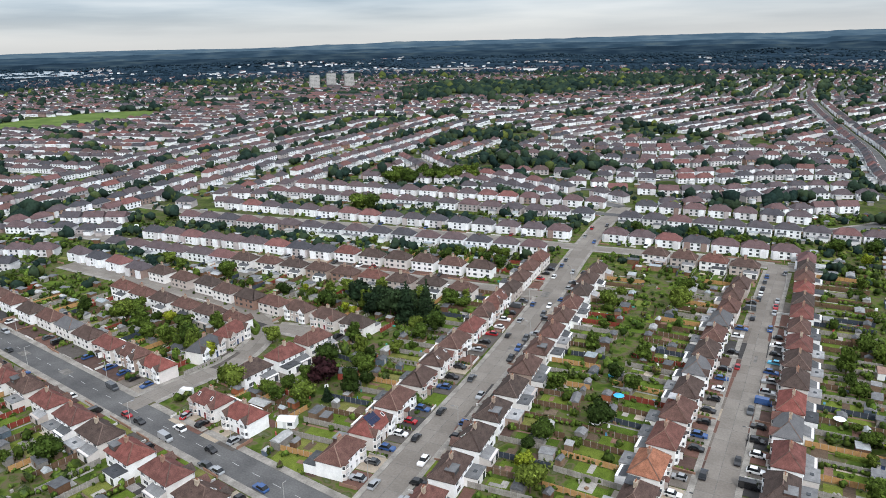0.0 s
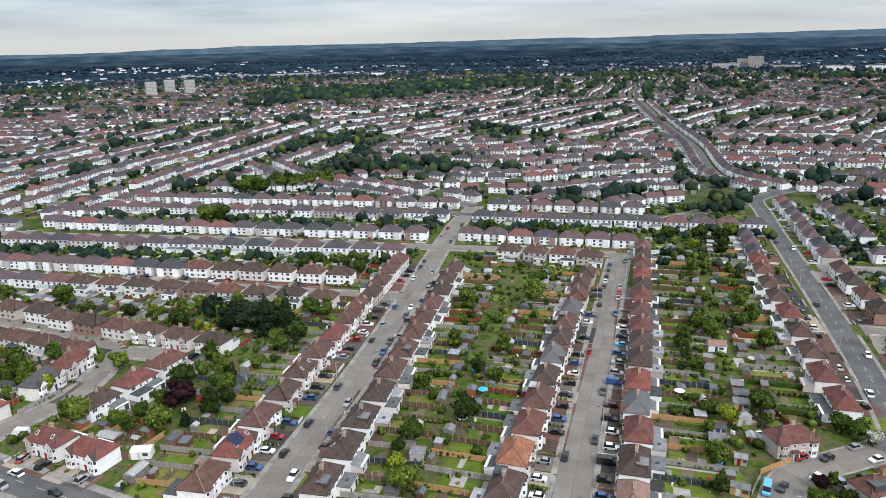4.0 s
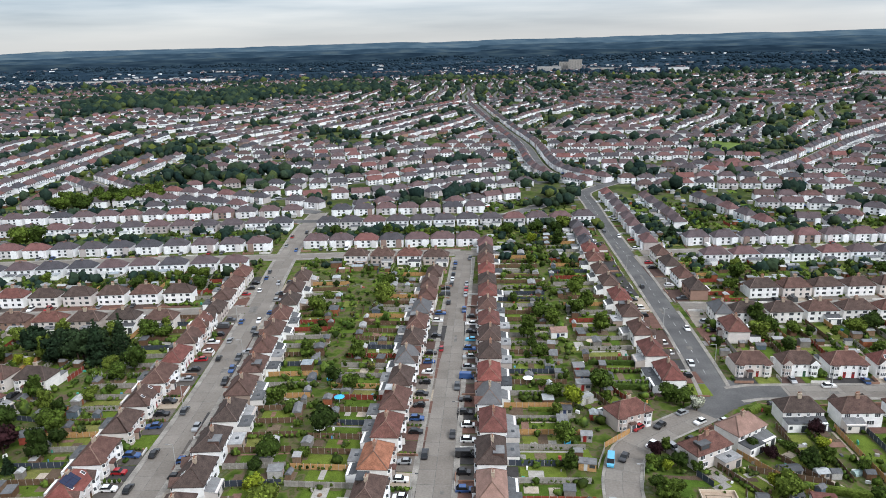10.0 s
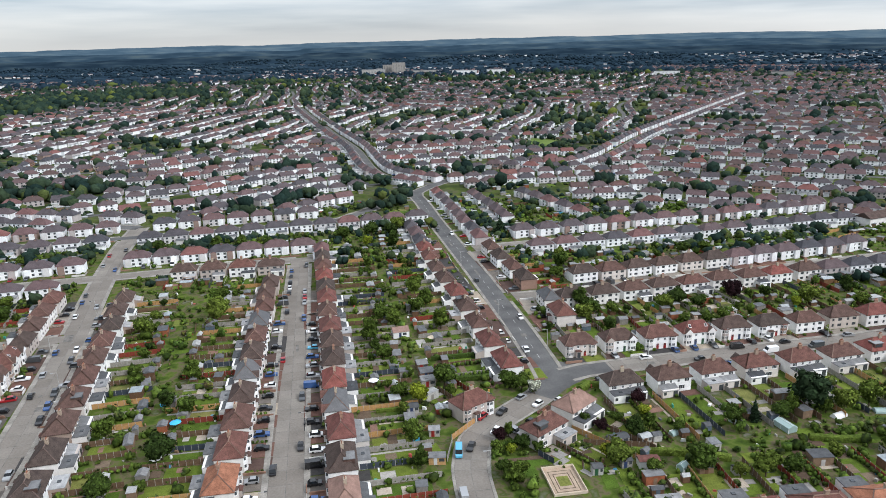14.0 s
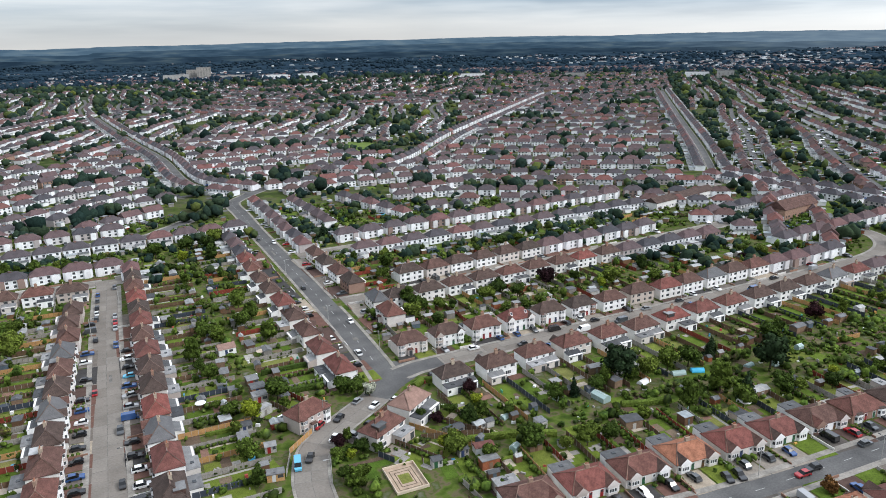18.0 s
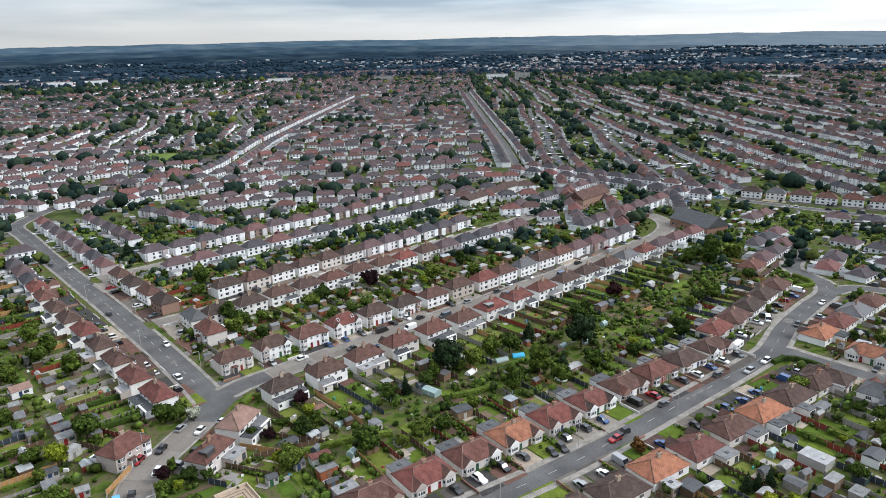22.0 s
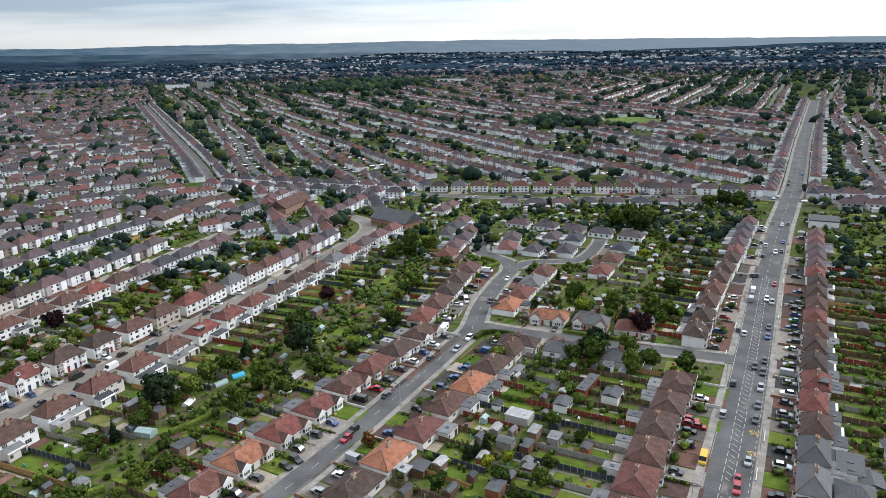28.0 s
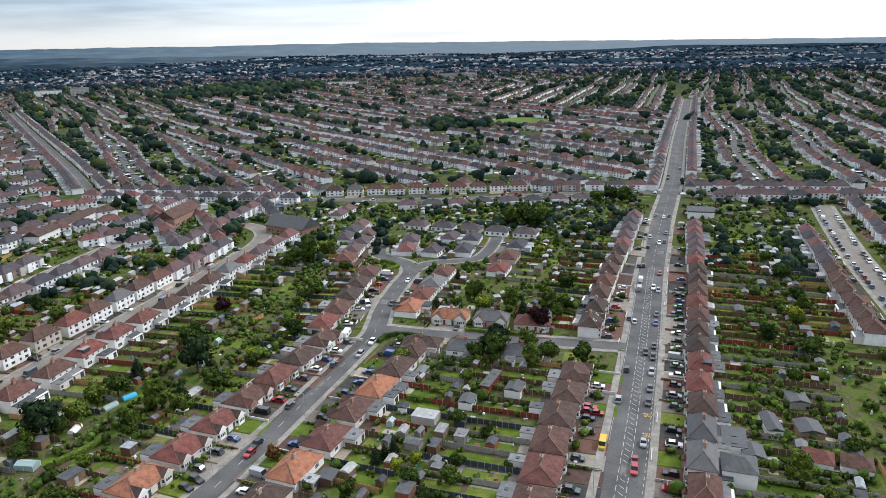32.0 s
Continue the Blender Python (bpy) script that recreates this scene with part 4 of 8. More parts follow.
def roof_mesh(w, d, h, top, hip):
    s = Shape()
    o = 0.3
    s.hip(-w / 2 - o, w / 2 + o, -d / 2 - o, d / 2 + o, h + 0.1, top, hip, hip)
    # ridge tiles
    s.box(-w / 2 - o + hip, w / 2 + o - hip, -0.13, 0.13, top - 0.06, top + 0.07, 1)
    if hip:
        for sx_ in (-1, 1):
            for sy_ in (-1, 1):
                p0 = Vector((sx_ * (w / 2 + o), sy_ * (d / 2 + o), h + 0.1))
                p1 = Vector((sx_ * (w / 2 + o - hip), 0, top))
                side = (p1 - p0).cross(Vector((0, 0, 1))).normalized() * 0.13
                up = Vector((0, 0, 0.06))
                q = [p0 - side, p0 + up, p1 + up, p1 - side], [p0 + up, p0 + side, p1 + side, p1 + up]
                for f in q:
                    s.poly(f, 1)
                    s.poly(f[::-1], 1)
    return s.mesh("roof", M["roof"], M["ridge"])


def extension_mesh(w, d, h, lean):
    s = Shape()
    s.box(-w / 2, w / 2, 0, d, 0, h, 0)
    if lean:
        s.poly([(-w / 2 - 0.15, d + 0.2, h - 0.25), (-w / 2 - 0.15, -0.0, h + 0.7), (w / 2 + 0.15, -0.0, h + 0.7), (w / 2 + 0.15, d + 0.2, h - 0.25)], 1)
        s.poly([(-w / 2, d, h), (-w / 2, 0, h), (-w / 2, 0, h + 0.6)], 0)
        s.poly([(w / 2, 0, h), (w / 2, d, h), (w / 2, 0, h + 0.6)], 0)
    else:
        s.box(-w / 2 - 0.12, w / 2 + 0.12, -0.0, d + 0.12, h + 0.003, h + 0.2, 1)
        s.box(-0.5, 0.5, d * 0.4, d * 0.4 + 0.9, h + 0.2, h + 0.38, 2)
    s.box(-w / 2 + 0.5, -w / 2 + 2.0, d - 0.02, d + 0.03, 0.1, 2.1, 2)
    s.box(w / 2 - 1.3, w / 2 - 0.4, d - 0.02, d + 0.03, 1.0, 2.0, 2)
    return s.mesh("extension", M["wall"], M["flat_roof"], M["pane"])


def rooflight_mesh():
    s = Shape()
    s.box(-0.45, 0.45, -0.65, 0.65, 0.02, 0.1, 0)
    s.poly([(-0.36, -0.55, 0.104), (0.36, -0.55, 0.104), (0.36, 0.55, 0.104), (-0.36, 0.55, 0.104)], 1)
    return s.mesh("rooflight", M["white"], M["pane"])


def porch_mesh():
    s = Shape()
    s.box(-0.9, 0.9, -1.3, 0.0, 0, 2.35, 0)
    s.hip(-1.1, 1.1, -1.5, 0.02, 2.4, 2.95, 0.4, 0.4, 0.08, 1)
    s.box(-0.6, 0.6, -1.34, -1.3, 0.1, 2.1, 2)
    return s.mesh("porch", M["wall"], M["roof"], M["pane"])


def dormer_mesh():
    s = Shape()
    s.box(-1.6, 1.6, 0.3, 3.0, -0.6, 1.25, 0)
    s.box(-1.75, 1.75, 0.3, 3.2, 1.25, 1.4, 1)
    s.box(-1.2, 1.2, 2.99, 3.04, 0.0, 0.95, 2)
    return s.mesh("dormer", M["roof"], M["flat_roof"], M["pane"])


WIN = {k: window_mesh(*k) for k in ((1.7, 1.25), (0.9, 1.0), (2.2, 1.35))}
DOOR, CHIMNEY = door_mesh(), chimney_mesh()
BAY2, BAY2G, BAY1 = bay_mesh(4.3), bay_mesh(4.45, 2, 3.0, True), bay_mesh(2.6, 1, 2.8)
BAY1G = bay_mesh(2.7, 1, 3.6, True)
EXT = [extension_mesh(5.6, 3.0, 2.5, True), extension_mesh(5.8, 3.6, 2.7, False), extension_mesh(3.2, 4.2, 2.5, False)]
DORMER, ROOFLIGHT, PORCH = dormer_mesh(), rooflight_mesh(), porch_mesh()
CACHE = {}


def house_parts(kind, detail, n=2, variant=0):
    """The parts of one building. kind: semi, gabled, bungalow, terrace or flats."""
    key = (kind, detail, n, variant)
    if key in CACHE:
        return CACHE[key]
    if kind == "bungalow":
        w, d, h, top, hip = 13.0, 9.0, 2.6, 5.3, 3.8
    elif kind == "flats":
        w, d, h, top, hip = 6.5 * n, 9.5, 8.0, 10.8, 0.0
    else:
        w, d, h, top, hip = 5.85 * n, 7.1, 4.5, 7.75, (0.0 if kind == "gabled" else 3.5)
    ps = []
    ps.append(("wall", wall_mesh(w, d, h, top - 0.15 if hip == 0 else 0.0), None, ""))
    ps.append(("roof", roof_mesh(w, d, h, top, hip), None, ""))
    for i in range(max(1, n // 2)):
        x = 0.0 if n < 4 else (i - (n // 2 - 1) / 2) * w / (n / 2)
        ps.append(("chimney", CHIMNEY, pose(x + 0.2, 0.25, top), "", "roof"))
    back = pose(0, 0, 0, 0, 0, 180)
    u = w / n
    if detail == "near":
        for i in range(n):
            flip = -1 if i % 2 == 0 else 1
            xc = -w / 2 + u * (i + 0.5)
            if kind == "bungalow":
                ps.append(("bay_window", BAY1G if variant % 2 else BAY1, pose(xc + flip * 1.0, -d / 2, 0), ""))
                ps.append(("door", DOOR, pose(xc - flip * 1.7, -d / 2, 0), ""))
                ps.append(("window", WIN[(1.7, 1.25)], pose(xc, d / 2, 0.9) @ back, ""))
                if (i + variant) % 2:
                    ps.append(("extension", EXT[1 if variant else 2], pose(xc, d / 2, 0), ""))
            else:
                ps.append(("bay_window", BAY2G if variant >= 2 else BAY2, pose(xc + flip * 1.2, -d / 2, 0), ""))
                ps.append(("door", DOOR, pose(xc - flip * 1.6, -d / 2, 0), ""))
                ps.append(("window", WIN[(0.9, 1.0)], pose(xc - flip * 1.7, -d / 2, 3.15), ""))
                ps.append(("window", WIN[(1.7, 1.25)], pose(xc + flip * 1.3, d / 2, 3.1) @ back, ""))
                ps.append(("window", WIN[(0.9, 1.0)], pose(xc - flip * 1.6, d / 2, 3.2) @ back, ""))
                if (i + variant) % 5 in (0, 1, 3):
                    e = (i + variant) % 3
                    ps.append(("extension", EXT[e], pose(xc, d / 2, 0), ""))
                else:
                    ps.append(("window", WIN[(2.2, 1.35)], pose(xc + 0.4, d / 2, 0.8) @ back, ""))
                if variant == 2:
                    slope = math.degrees(math.atan2(top - h - 0.1, d / 2 + 0.3))
                    ps.append(("rooflight", ROOFLIGHT, pose(xc, -d / 4, h + 0.1 + (top - h - 0.1) * (d / 4 + 0.3) / (d / 2 + 0.3), slope, 0, 0), "", "roof"))
                if variant == 0 and i == 0:
                    ps.append(("porch", PORCH, pose(xc - flip * 1.6, -d / 2, 0), ""))
                if variant == 1 and i == 1:
                    ps.append(("dormer", DORMER, pose(xc, 0.0, h + 1.0), "", "roof"))
    else:
        ps[0] = ("wall", glazed_walls(w, d, h, top - 0.15 if hip == 0 else 0.0, n, {"bungalow": (0.9,), "flats": (0.9, 3.5, 6.0)}.get(kind, (0.8, 2.9))), None, "")
        if kind in ("semi", "terrace") and variant != 2:
            ps.append(("extension", EXT[variant % 3], pose(-w / 4, d / 2, 0), ""))
    CACHE[key] = ps
    return ps


HOUSE_NAMES = {"semi": ("semi_detached_house", "house"), "gabled": ("gabled_house", "house"), "bungalow": ("bungalow", "bungalow"), "terrace": ("terrace_house", "house"),
               "flats": ("apartment_block", "apartment block")}
PLOTS, FRONTS, SPACES = [], [], []
LABELS = {
    None: "pale rendered {} with a brown hipped tile roof",
    "roof_red": "white rendered {} with a red tile roof",
    "roof_orange": "pale {} with a bright orange tile roof",
    "roof_slate": "white rendered {} with a dark grey roof",
    "roof_pink": "white {} with a pale pink tile roof",
}


def house(x, y, fx, fy, kind="semi", n=2, variant=0, roof=None, wall=None, group="", plain=False):
    """A building at (x, y) whose front looks along (fx, fy)."""
    dist = math.hypot(x, y)
    if dist > 345 and kind in ("semi", "bungalow"):
        take(x, y, 5.9, 5.2, turn_to(fx, fy))
        JOINED.append((x, y, math.radians(turn_to(fx, fy)), kind))
        return None
    name, cat = HOUSE_NAMES[kind]
    swap = {}
    if roof:
        swap["roof"] = M[roof]
    if wall:
        swap["wall"] = M[wall]
    what = {"semi": "two-storey semi-detached house", "gabled": "two-storey gabled house", "bungalow": "detached bungalow", "terrace": "two-storey terrace block",
            "flats": "three-storey block of flats"}[kind]
    label = LABELS[roof].format(what)
    if wall == "brick":
        label = label.replace("pale rendered", "brown brick").replace("white rendered", "brown brick")
    detail = "near" if dist < 272 and not plain else "mid"
    ang = turn_to(fx, fy)
    grow = Matrix.Diagonal((rng.uniform(0.96, 1.05), rng.uniform(0.95, 1.06), rng.uniform(0.95, 1.03), 1))
    take(x, y, 6.8 if kind == "bungalow" else 3.2 * n, 5.2, ang)
    ps = house_parts(kind, detail, n, variant)
    if detail == "near":
        return thing(name, label, cat, pose(x, y, 0, 0, 0, ang) @ grow, ps, group, swap=swap)
    root = thing(name, label, cat, pose(x, y, 0, 0, 0, ang) @ grow, ps[1:], group, me=ps[0][1], swap=swap)
    if wall:
        root.material_slots[0].link = "OBJECT"
        root.material_slots[0].material = M[wall]
    return root


JOINED = []


def row(p0, p1, n, front, kind="semi", size=2, garden=18.0, reds=0.045, walls=None, cars=0.55, skip=(), special=None, group="", gable=0.0, drive=5.0, kinds=(0, 0, 0, 1, 1, 3, 2)):
    """n buildings from p0 to p1. front: the way that they face, about. garden: its length behind them."""
    d = Vector((p1[0] - p0[0], p1[1] - p0[1])) / max(n - 1, 1)
    if n == 1:
        d = Vector((p1[0] - p0[0], p1[1] - p0[1]))
    u = d.normalized()
    f = Vector((u.y, -u.x))
    if f.dot(Vector(front)) < 0:
        f = -f
    for i in range(n):
        if i in skip:
            continue
        x, y = p0[0] + d.x * (i if n > 1 else 0), p0[1] + d.y * (i if n > 1 else 0)
        jx = rng.uniform(-0.5, 0.5)
        x, y = x + f.x * jx, y + f.y * jx
        roof = None
        r = rng.random()
        if r < reds:
            roof = "roof_red"
        elif r < reds + 0.022:
            roof = "roof_slate"
        if special and i in special:
            roof = special[i]
        k = kind
        if rng.random() < gable:
            k = "gabled" if kind == "semi" else kind
        house(x, y, f.x, f.y, k, size, rng.choice(kinds), roof, walls, group)
        half = d.length / 2 if n > 1 else 7
        PLOTS.append((x, y, f.x, f.y, half, garden, kind, math.hypot(x, y)))
        FRONTS.append((x, y, f.x, f.y, half, drive, cars, kind))


N, S, E, W = (0, 1), (0, -1), (1, 0), (-1, 0)
G1 = "houses along the concrete streets"
row((-28.5, 110), (-22.6, 303), 14, E, garden=20, drive=5.8, special={3: "roof_orange", 6: None}, cars=0.9, group=G1)
row((2.2, 113), (1.4, 352), 17, W, garden=21, drive=5, cars=0.9, special={2: "roof_pink", 5: "roof_slate", 6: "roof_red"}, group=G1)
row((-69.5, 117), (-82, 297), 13, W, garden=18, drive=4.6, cars=0.7, group=G1)
row((-98.8, 126), (-111.5, 303), 13, E, garden=20, drive=5.6, cars=0.8, special={1: "roof_red", 6: "roof_red"}, group=G1)
row((57.8, 203), (53.6, 306), 7, E, garden=20, drive=7, special={1: "roof_red", 4: "roof_red"}, reds=0.3, group="houses along the asphalt street")
row((53.2, 324), (53.2, 386), 5, E, garden=18, drive=7, group="houses along the asphalt street")
row((90.3, 240), (90.6, 257), 2, W, garden=14, drive=6.5, group="houses along the asphalt street")
row((88.8, 283), (86.3, 332), 4, W, garden=14, drive=6.5, group="houses along the asphalt street")
row((86, 356), (84, 474), 8, W, garden=16, drive=5.5, group="houses along the asphalt street")
row((86, 212), (203, 211.5), 9, S, garden=20, drive=4, reds=0.08, group="white houses of the long street", walls="wall_white")
row((216, 211.8), (312, 215.5), 8, S, garden=20, drive=4, group="white houses of the long street", walls="wall_white")
row((88.5, 181.5), (336, 189), 17, N, garden=26, drive=4, reds=0.15, group="white houses of the long street", walls="wall_white")
row((100, 256), (282, 266), 14, N, garden=17, group="white houses of the next street", walls="wall_white")
row((116, 283), (264, 295), 12, S, garden=17, group="white houses of the next street", walls="wall_white")
row((112, 331), (295, 340), 14, N, garden=14, group="white houses of the next street", walls="wall_white")
row((112, 362), (300, 372), 14, S, garden=14, group="white houses of the next street", walls="wall_white")
row((112, 398), (108, 462), 5, E, garden=10, group="white houses of the next street", walls="wall_white")
row((142, 458), (159, 396), 5, W, garden=10, group="white houses of the next street", walls="wall_white")
house(40.6, 179.6, 0.42, -0.91, "semi", group="corner semis")
house(56.6, 161.6, -0.5, 0.87, "semi", variant=1, group="corner semis")
house(69, 171.4, -0.55, 0.83, "semi", roof="roof_pink", group="corner semis")
for x_, y_, fx_, fy_, len_ in ((40.6, 179.6, 0.42, -0.91, 14), (56.6, 161.6, -0.5, 0.87, 18), (69, 171.4, -0.55, 0.83, 24)):
    PLOTS.append((x_, y_, fx_, fy_, 7.0, len_, "semi", math.hypot(x_, y_)))
    FRONTS.append((x_, y_, fx_, fy_, 6.5, 4.0, 0.4, "semi"))
row((78, 120), (213, 109), 10, S, "bungalow", garden=17, special={3: "roof_orange", 1: "roof_red", 5: "roof_red"}, reds=0.3, group="bungalows", drive=8, cars=0.7)
row((228, 115.5), (289, 122.5), 5, S, "bungalow", garden=16, group="bungalows", drive=6)
row((108, 84.5), (213, 74), 8, N, "bungalow", garden=20, special={2: "roof_orange", 3: "roof_red", 5: "roof_orange"}, group="bungalows", drive=8, cars=0.7)
row((246, 70), (247, 38), 3, W, "bungalow", garden=14, special={0: "roof_orange", 1: "roof_slate", 2: "roof_red"}, group="bungalows")
row((218, 73), (219, 57), 2, E, "bungalow", garden=10, special={1: "roof_slate"}, group="bungalows")
house(219, 37, 1, 0, "bungalow", roof="roof_slate", group="bungalows")
row((110, 22), (207, 18.5), 8, S, "bungalow", garden=28, reds=0.1, special={3: "roof_red"}, group="main road houses", drive=9, cars=0.8)
row((247, 17), (417, 5), 12, S, garden=24, reds=0.3, group="main road houses", drive=7, cars=0.7)
row((122, -16), (400, -28), 21, N, garden=36, reds=0.15, special={4: "roof_slate", 3: "roof_slate", 6: "roof_red", 7: "roof_red"}, group="main road houses", drive=8, cars=0.8)
row((262, -80), (400, -84), 11, S, garden=24, group="houses of the parking street")
row((330, -119), (480, -126), 11, N, garden=20, group="houses of the parking street")
row((-185, 141.4), (-273, 155), 7, S, garden=16, reds=0.15, group="houses on the wide road", drive=7, cars=0.8, kinds=(3, 3, 3, 2, 1, 0))
row((-150.5, 132), (-135.5, 130), 2, S, garden=14, special={0: "roof_red"}, group="houses on the wide road", drive=6, kinds=(3, 3, 3, 2, 1, 0))
row((-210, 113), (-103, 94), 8, N, garden=18, reds=0.35, group="houses on the wide road", cars=0.5)
row((-290, 158), (-335, 165), 4, S, garden=16, group="houses on the wide road", kinds=(3, 3, 3, 2, 1, 0))
row((-330, 128), (-224, 114), 8, N, garden=16, group="houses on the wide road", kinds=(3, 3, 3, 2, 1, 0))
row((-217, 206), (-145, 199), 6, S, "semi", gable=0.0, garden=18, group="houses of the cul-de-sac", kinds=(3, 3, 3, 2, 1, 0))
row((-330, 217), (-231, 209), 7, S, garden=14, group="houses of the cul-de-sac", kinds=(3, 3, 3, 2, 1, 0))
row((-150, 180), (-154, 152), 3, W, garden=16, group="houses of the cul-de-sac", kinds=(3, 3, 3, 2, 1, 0))
row((-181.5, 159), (-183, 173), 2, E, garden=12, special={1: "roof_red"}, group="houses of the cul-de-sac", kinds=(3, 3, 3, 2, 1, 0))
row((-190, 182), (-262, 190), 6, N, garden=14, group="houses of the cul-de-sac", kinds=(3, 3, 3, 2, 1, 0))
row((-330, 240), (-126, 250), 15, N, garden=16, group="white terraces")
row((-330, 264), (-131, 279), 15, S, garden=18, group="white terraces")
row((-340, 300), (-122, 323), 16, N, garden=16, group="white terraces")
row((-340, 338), (-120, 357), 16, S, garden=18, group="white terraces")
row((-63, 332), (-23, 331), 4, N, garden=14, group="white terraces")
row((-90, 361), (-8, 364), 7, S, garden=16, group="white terraces")
row((-340, 382), (-120, 401), 16, N, garden=16, group="white terraces")
row((-92, 401), (60, 410), 12, N, garden=16, group="white terraces")
row((-340, 412), (-122, 433), 16, S, garden=16, group="white terraces")
row((-90, 434), (-5, 440), 7, S, garden=16, group="white terraces")
row((251, 88.5), (297, 88), 4, N, "bungalow", garden=8, special={0: "roof_orange", 1: "roof_red"}, group="loop bungalows")
row((308, 142), (354, 148), 4, S, "bungalow", garden=12, group="loop bungalows", drive=3)
row((379, 127), (374, 62), 5, W, "bungalow", garden=18, group="loop bungalows", drive=3)
row((348, 62), (308, 63.5), 3, N, "bungalow", garden=16, group="loop bungalows", drive=5)
row((330, 117), (347, 121), 2, S, "bungalow", garden=3, group="loop bungalows", drive=2)
row((331, 103), (357, 101), 2, S, "bungalow", garden=3, group="loop bungalows", drive=3)
row((334.5, 88), (357, 88.5), 2, S, "bungalow", garden=3, special={0: "roof_pink"}, group="loop bungalows", drive=3)
row((456, 215), (505, 60), 12, W, "terrace", size=2, garden=14, group="cross road buildings", walls="wall_white")
row((428, 150), (470, 40), 8, E, "bungalow", garden=16, group="cross road buildings")
row((395, 185), (408, 185), 2, S, "bungalow", garden=10, group="cross road buildings")
row((520, -36), (532, -128), 7, W, garden=14, group="cross road buildings")
row((488, -50), (494, -96), 4, E, garden=14, group="cross road buildings")
row((372, 160), (345, 158), 3, N, "bungalow", garden=8, group="cross road buildings")
row((310, 240), (425, 250), 9, S, garden=14, group="cross road buildings")
row((320, 300), (410, 312), 7, N, garden=12, group="cross road buildings", walls="brick")


# ---------------------------------------------------------------- trees and shrubs
def ball(level):
    bm = bmesh.new()
    bmesh.ops.create_icosphere(bm, subdivisions=level, radius=1.0)
    res = np.array([v_.co[:] for v_ in bm.verts]), np.array([[v_.index for v_ in f_.verts] for f_ in bm.faces])
    bm.free()
    return res


BALLS = {k_: ball(k_) for k_ in (1, 2)}
BALLS[0] = BALLS[1]


def leaf_cloud(blobs, count, size, seed, flat=0.4, level=2):
    """Uneven leafy lumps (x, y, z, radius, height) with small leaf sprays standing off them: points, triangles and quads."""
    g = np.random.default_rng(seed)
    bl = np.array(blobs, float)
    bv, bf = BALLS[level]
    k = len(bl)
    lumps = bv[None] * (1 + g.normal(scale=0.2, size=(k, len(bv), 1))) * np.stack([bl[:, 3], bl[:, 3], bl[:, 4]], 1)[:, None] * 0.84 + bl[:, None, :3]
    tris = (bf[None] + (np.arange(k) * len(bv))[:, None, None]).reshape(-1, 3)
    lumps = lumps.reshape(-1, 3)
    vol = (bl[:, 3] ** 2 * bl[:, 4]) ** 0.7
    b = bl[g.choice(k, count, p=vol / vol.sum())]
    d = g.normal(size=(count, 3))
    d /= np.linalg.norm(d, axis=1)[:, None]
    c = b[:, :3] + d * g.uniform(0.72, 1.14, count)[:, None] * np.stack([b[:, 3], b[:, 3], b[:, 4]], 1)
    nrm = d + g.normal(scale=flat, size=(count, 3))
    nrm /= np.linalg.norm(nrm, axis=1)[:, None]
    t = np.cross(nrm, g.normal(size=(count, 3)))
    t /= np.linalg.norm(t, axis=1)[:, None]
    s = np.cross(nrm, t)
    w = (size * g.uniform(0.6, 1.35, count))[:, None]
    v = np.stack([c - t * w, c - s * w * 0.7 + nrm * w * 0.25, c + t * w, c + s * w * 0.7 - nrm * w * 0.2], 1).reshape(-1, 3)
    return np.concatenate([lumps, v]), tris, np.arange(count * 4).reshape(-1, 4) + len(lumps)


def foliage_mesh(name, v, tris, quads, mat):
    me = bpy.data.meshes.new(name)
    me.from_pydata(v.tolist(), [], tris.tolist() + quads.tolist())
    me.polygons.foreach_set("use_smooth", [True] * len(tris) + [False] * len(quads))
    me.materials.append(mat)
    return me


def trunk_mesh(h, r, spread):
    s = Shape()
    k = 7

    def limb(a, b, r0, r1):
        i = len(s.v)
        d = (Vector(b) - Vector(a)).normalized()
        x = d.orthogonal().normalized()
        y = d.cross(x)
        for p, rr in ((a, r0), (b, r1)):
            s.v += [tuple(Vector(p) + (x * math.cos(2 * math.pi * q / k) + y * math.sin(2 * math.pi * q / k)) * rr) for q in range(k)]
        s.f += [(i + q, i + (q + 1) % k, i + k + (q + 1) % k, i + k + q) for q in range(k)]
        s.m += [0] * k

    limb((0, 0, -0.1), (0.1, 0.05, h), r, r * 0.6)
    for a in range(5):
        th = a * 1.26 + 0.4
        limb((0.1, 0.05, h * (0.7 + 0.07 * a)), (spread * math.cos(th), spread * math.sin(th), h * (1.25 + 0.1 * a)), r * 0.5, r * 0.15)
    return s.mesh("trunk", M["bark"])


def crown_mesh(seed, mat, count=800, wide=3.6, tall=3.7, base=4.5, size=0.46, cone=False):
    g = random.Random(seed)
    if cone:
        blobs = []
        for i in range(6):
            t = i / 5
            blobs.append((g.uniform(-0.2, 0.2), g.uniform(-0.2, 0.2), 0.9 + t * (tall * 2 - 1.6), wide * (1.02 - t * 0.92), tall * 0.28))
    else:
        blobs = [(0, 0, base, wide * 0.72, tall * 0.75)]
        for i in range(9):
            th = i * 0.7 + g.uniform(-0.3, 0.3)
            q = wide * g.uniform(0.35, 0.68)
            blobs.append((q * math.cos(th), q * math.sin(th), base + g.uniform(-0.42, 0.62) * tall, wide * g.uniform(0.36, 0.58), tall * g.uniform(0.3, 0.5)))
    return foliage_mesh("crown", *leaf_cloud(blobs, count, size, seed, 0.55, 1), mat)


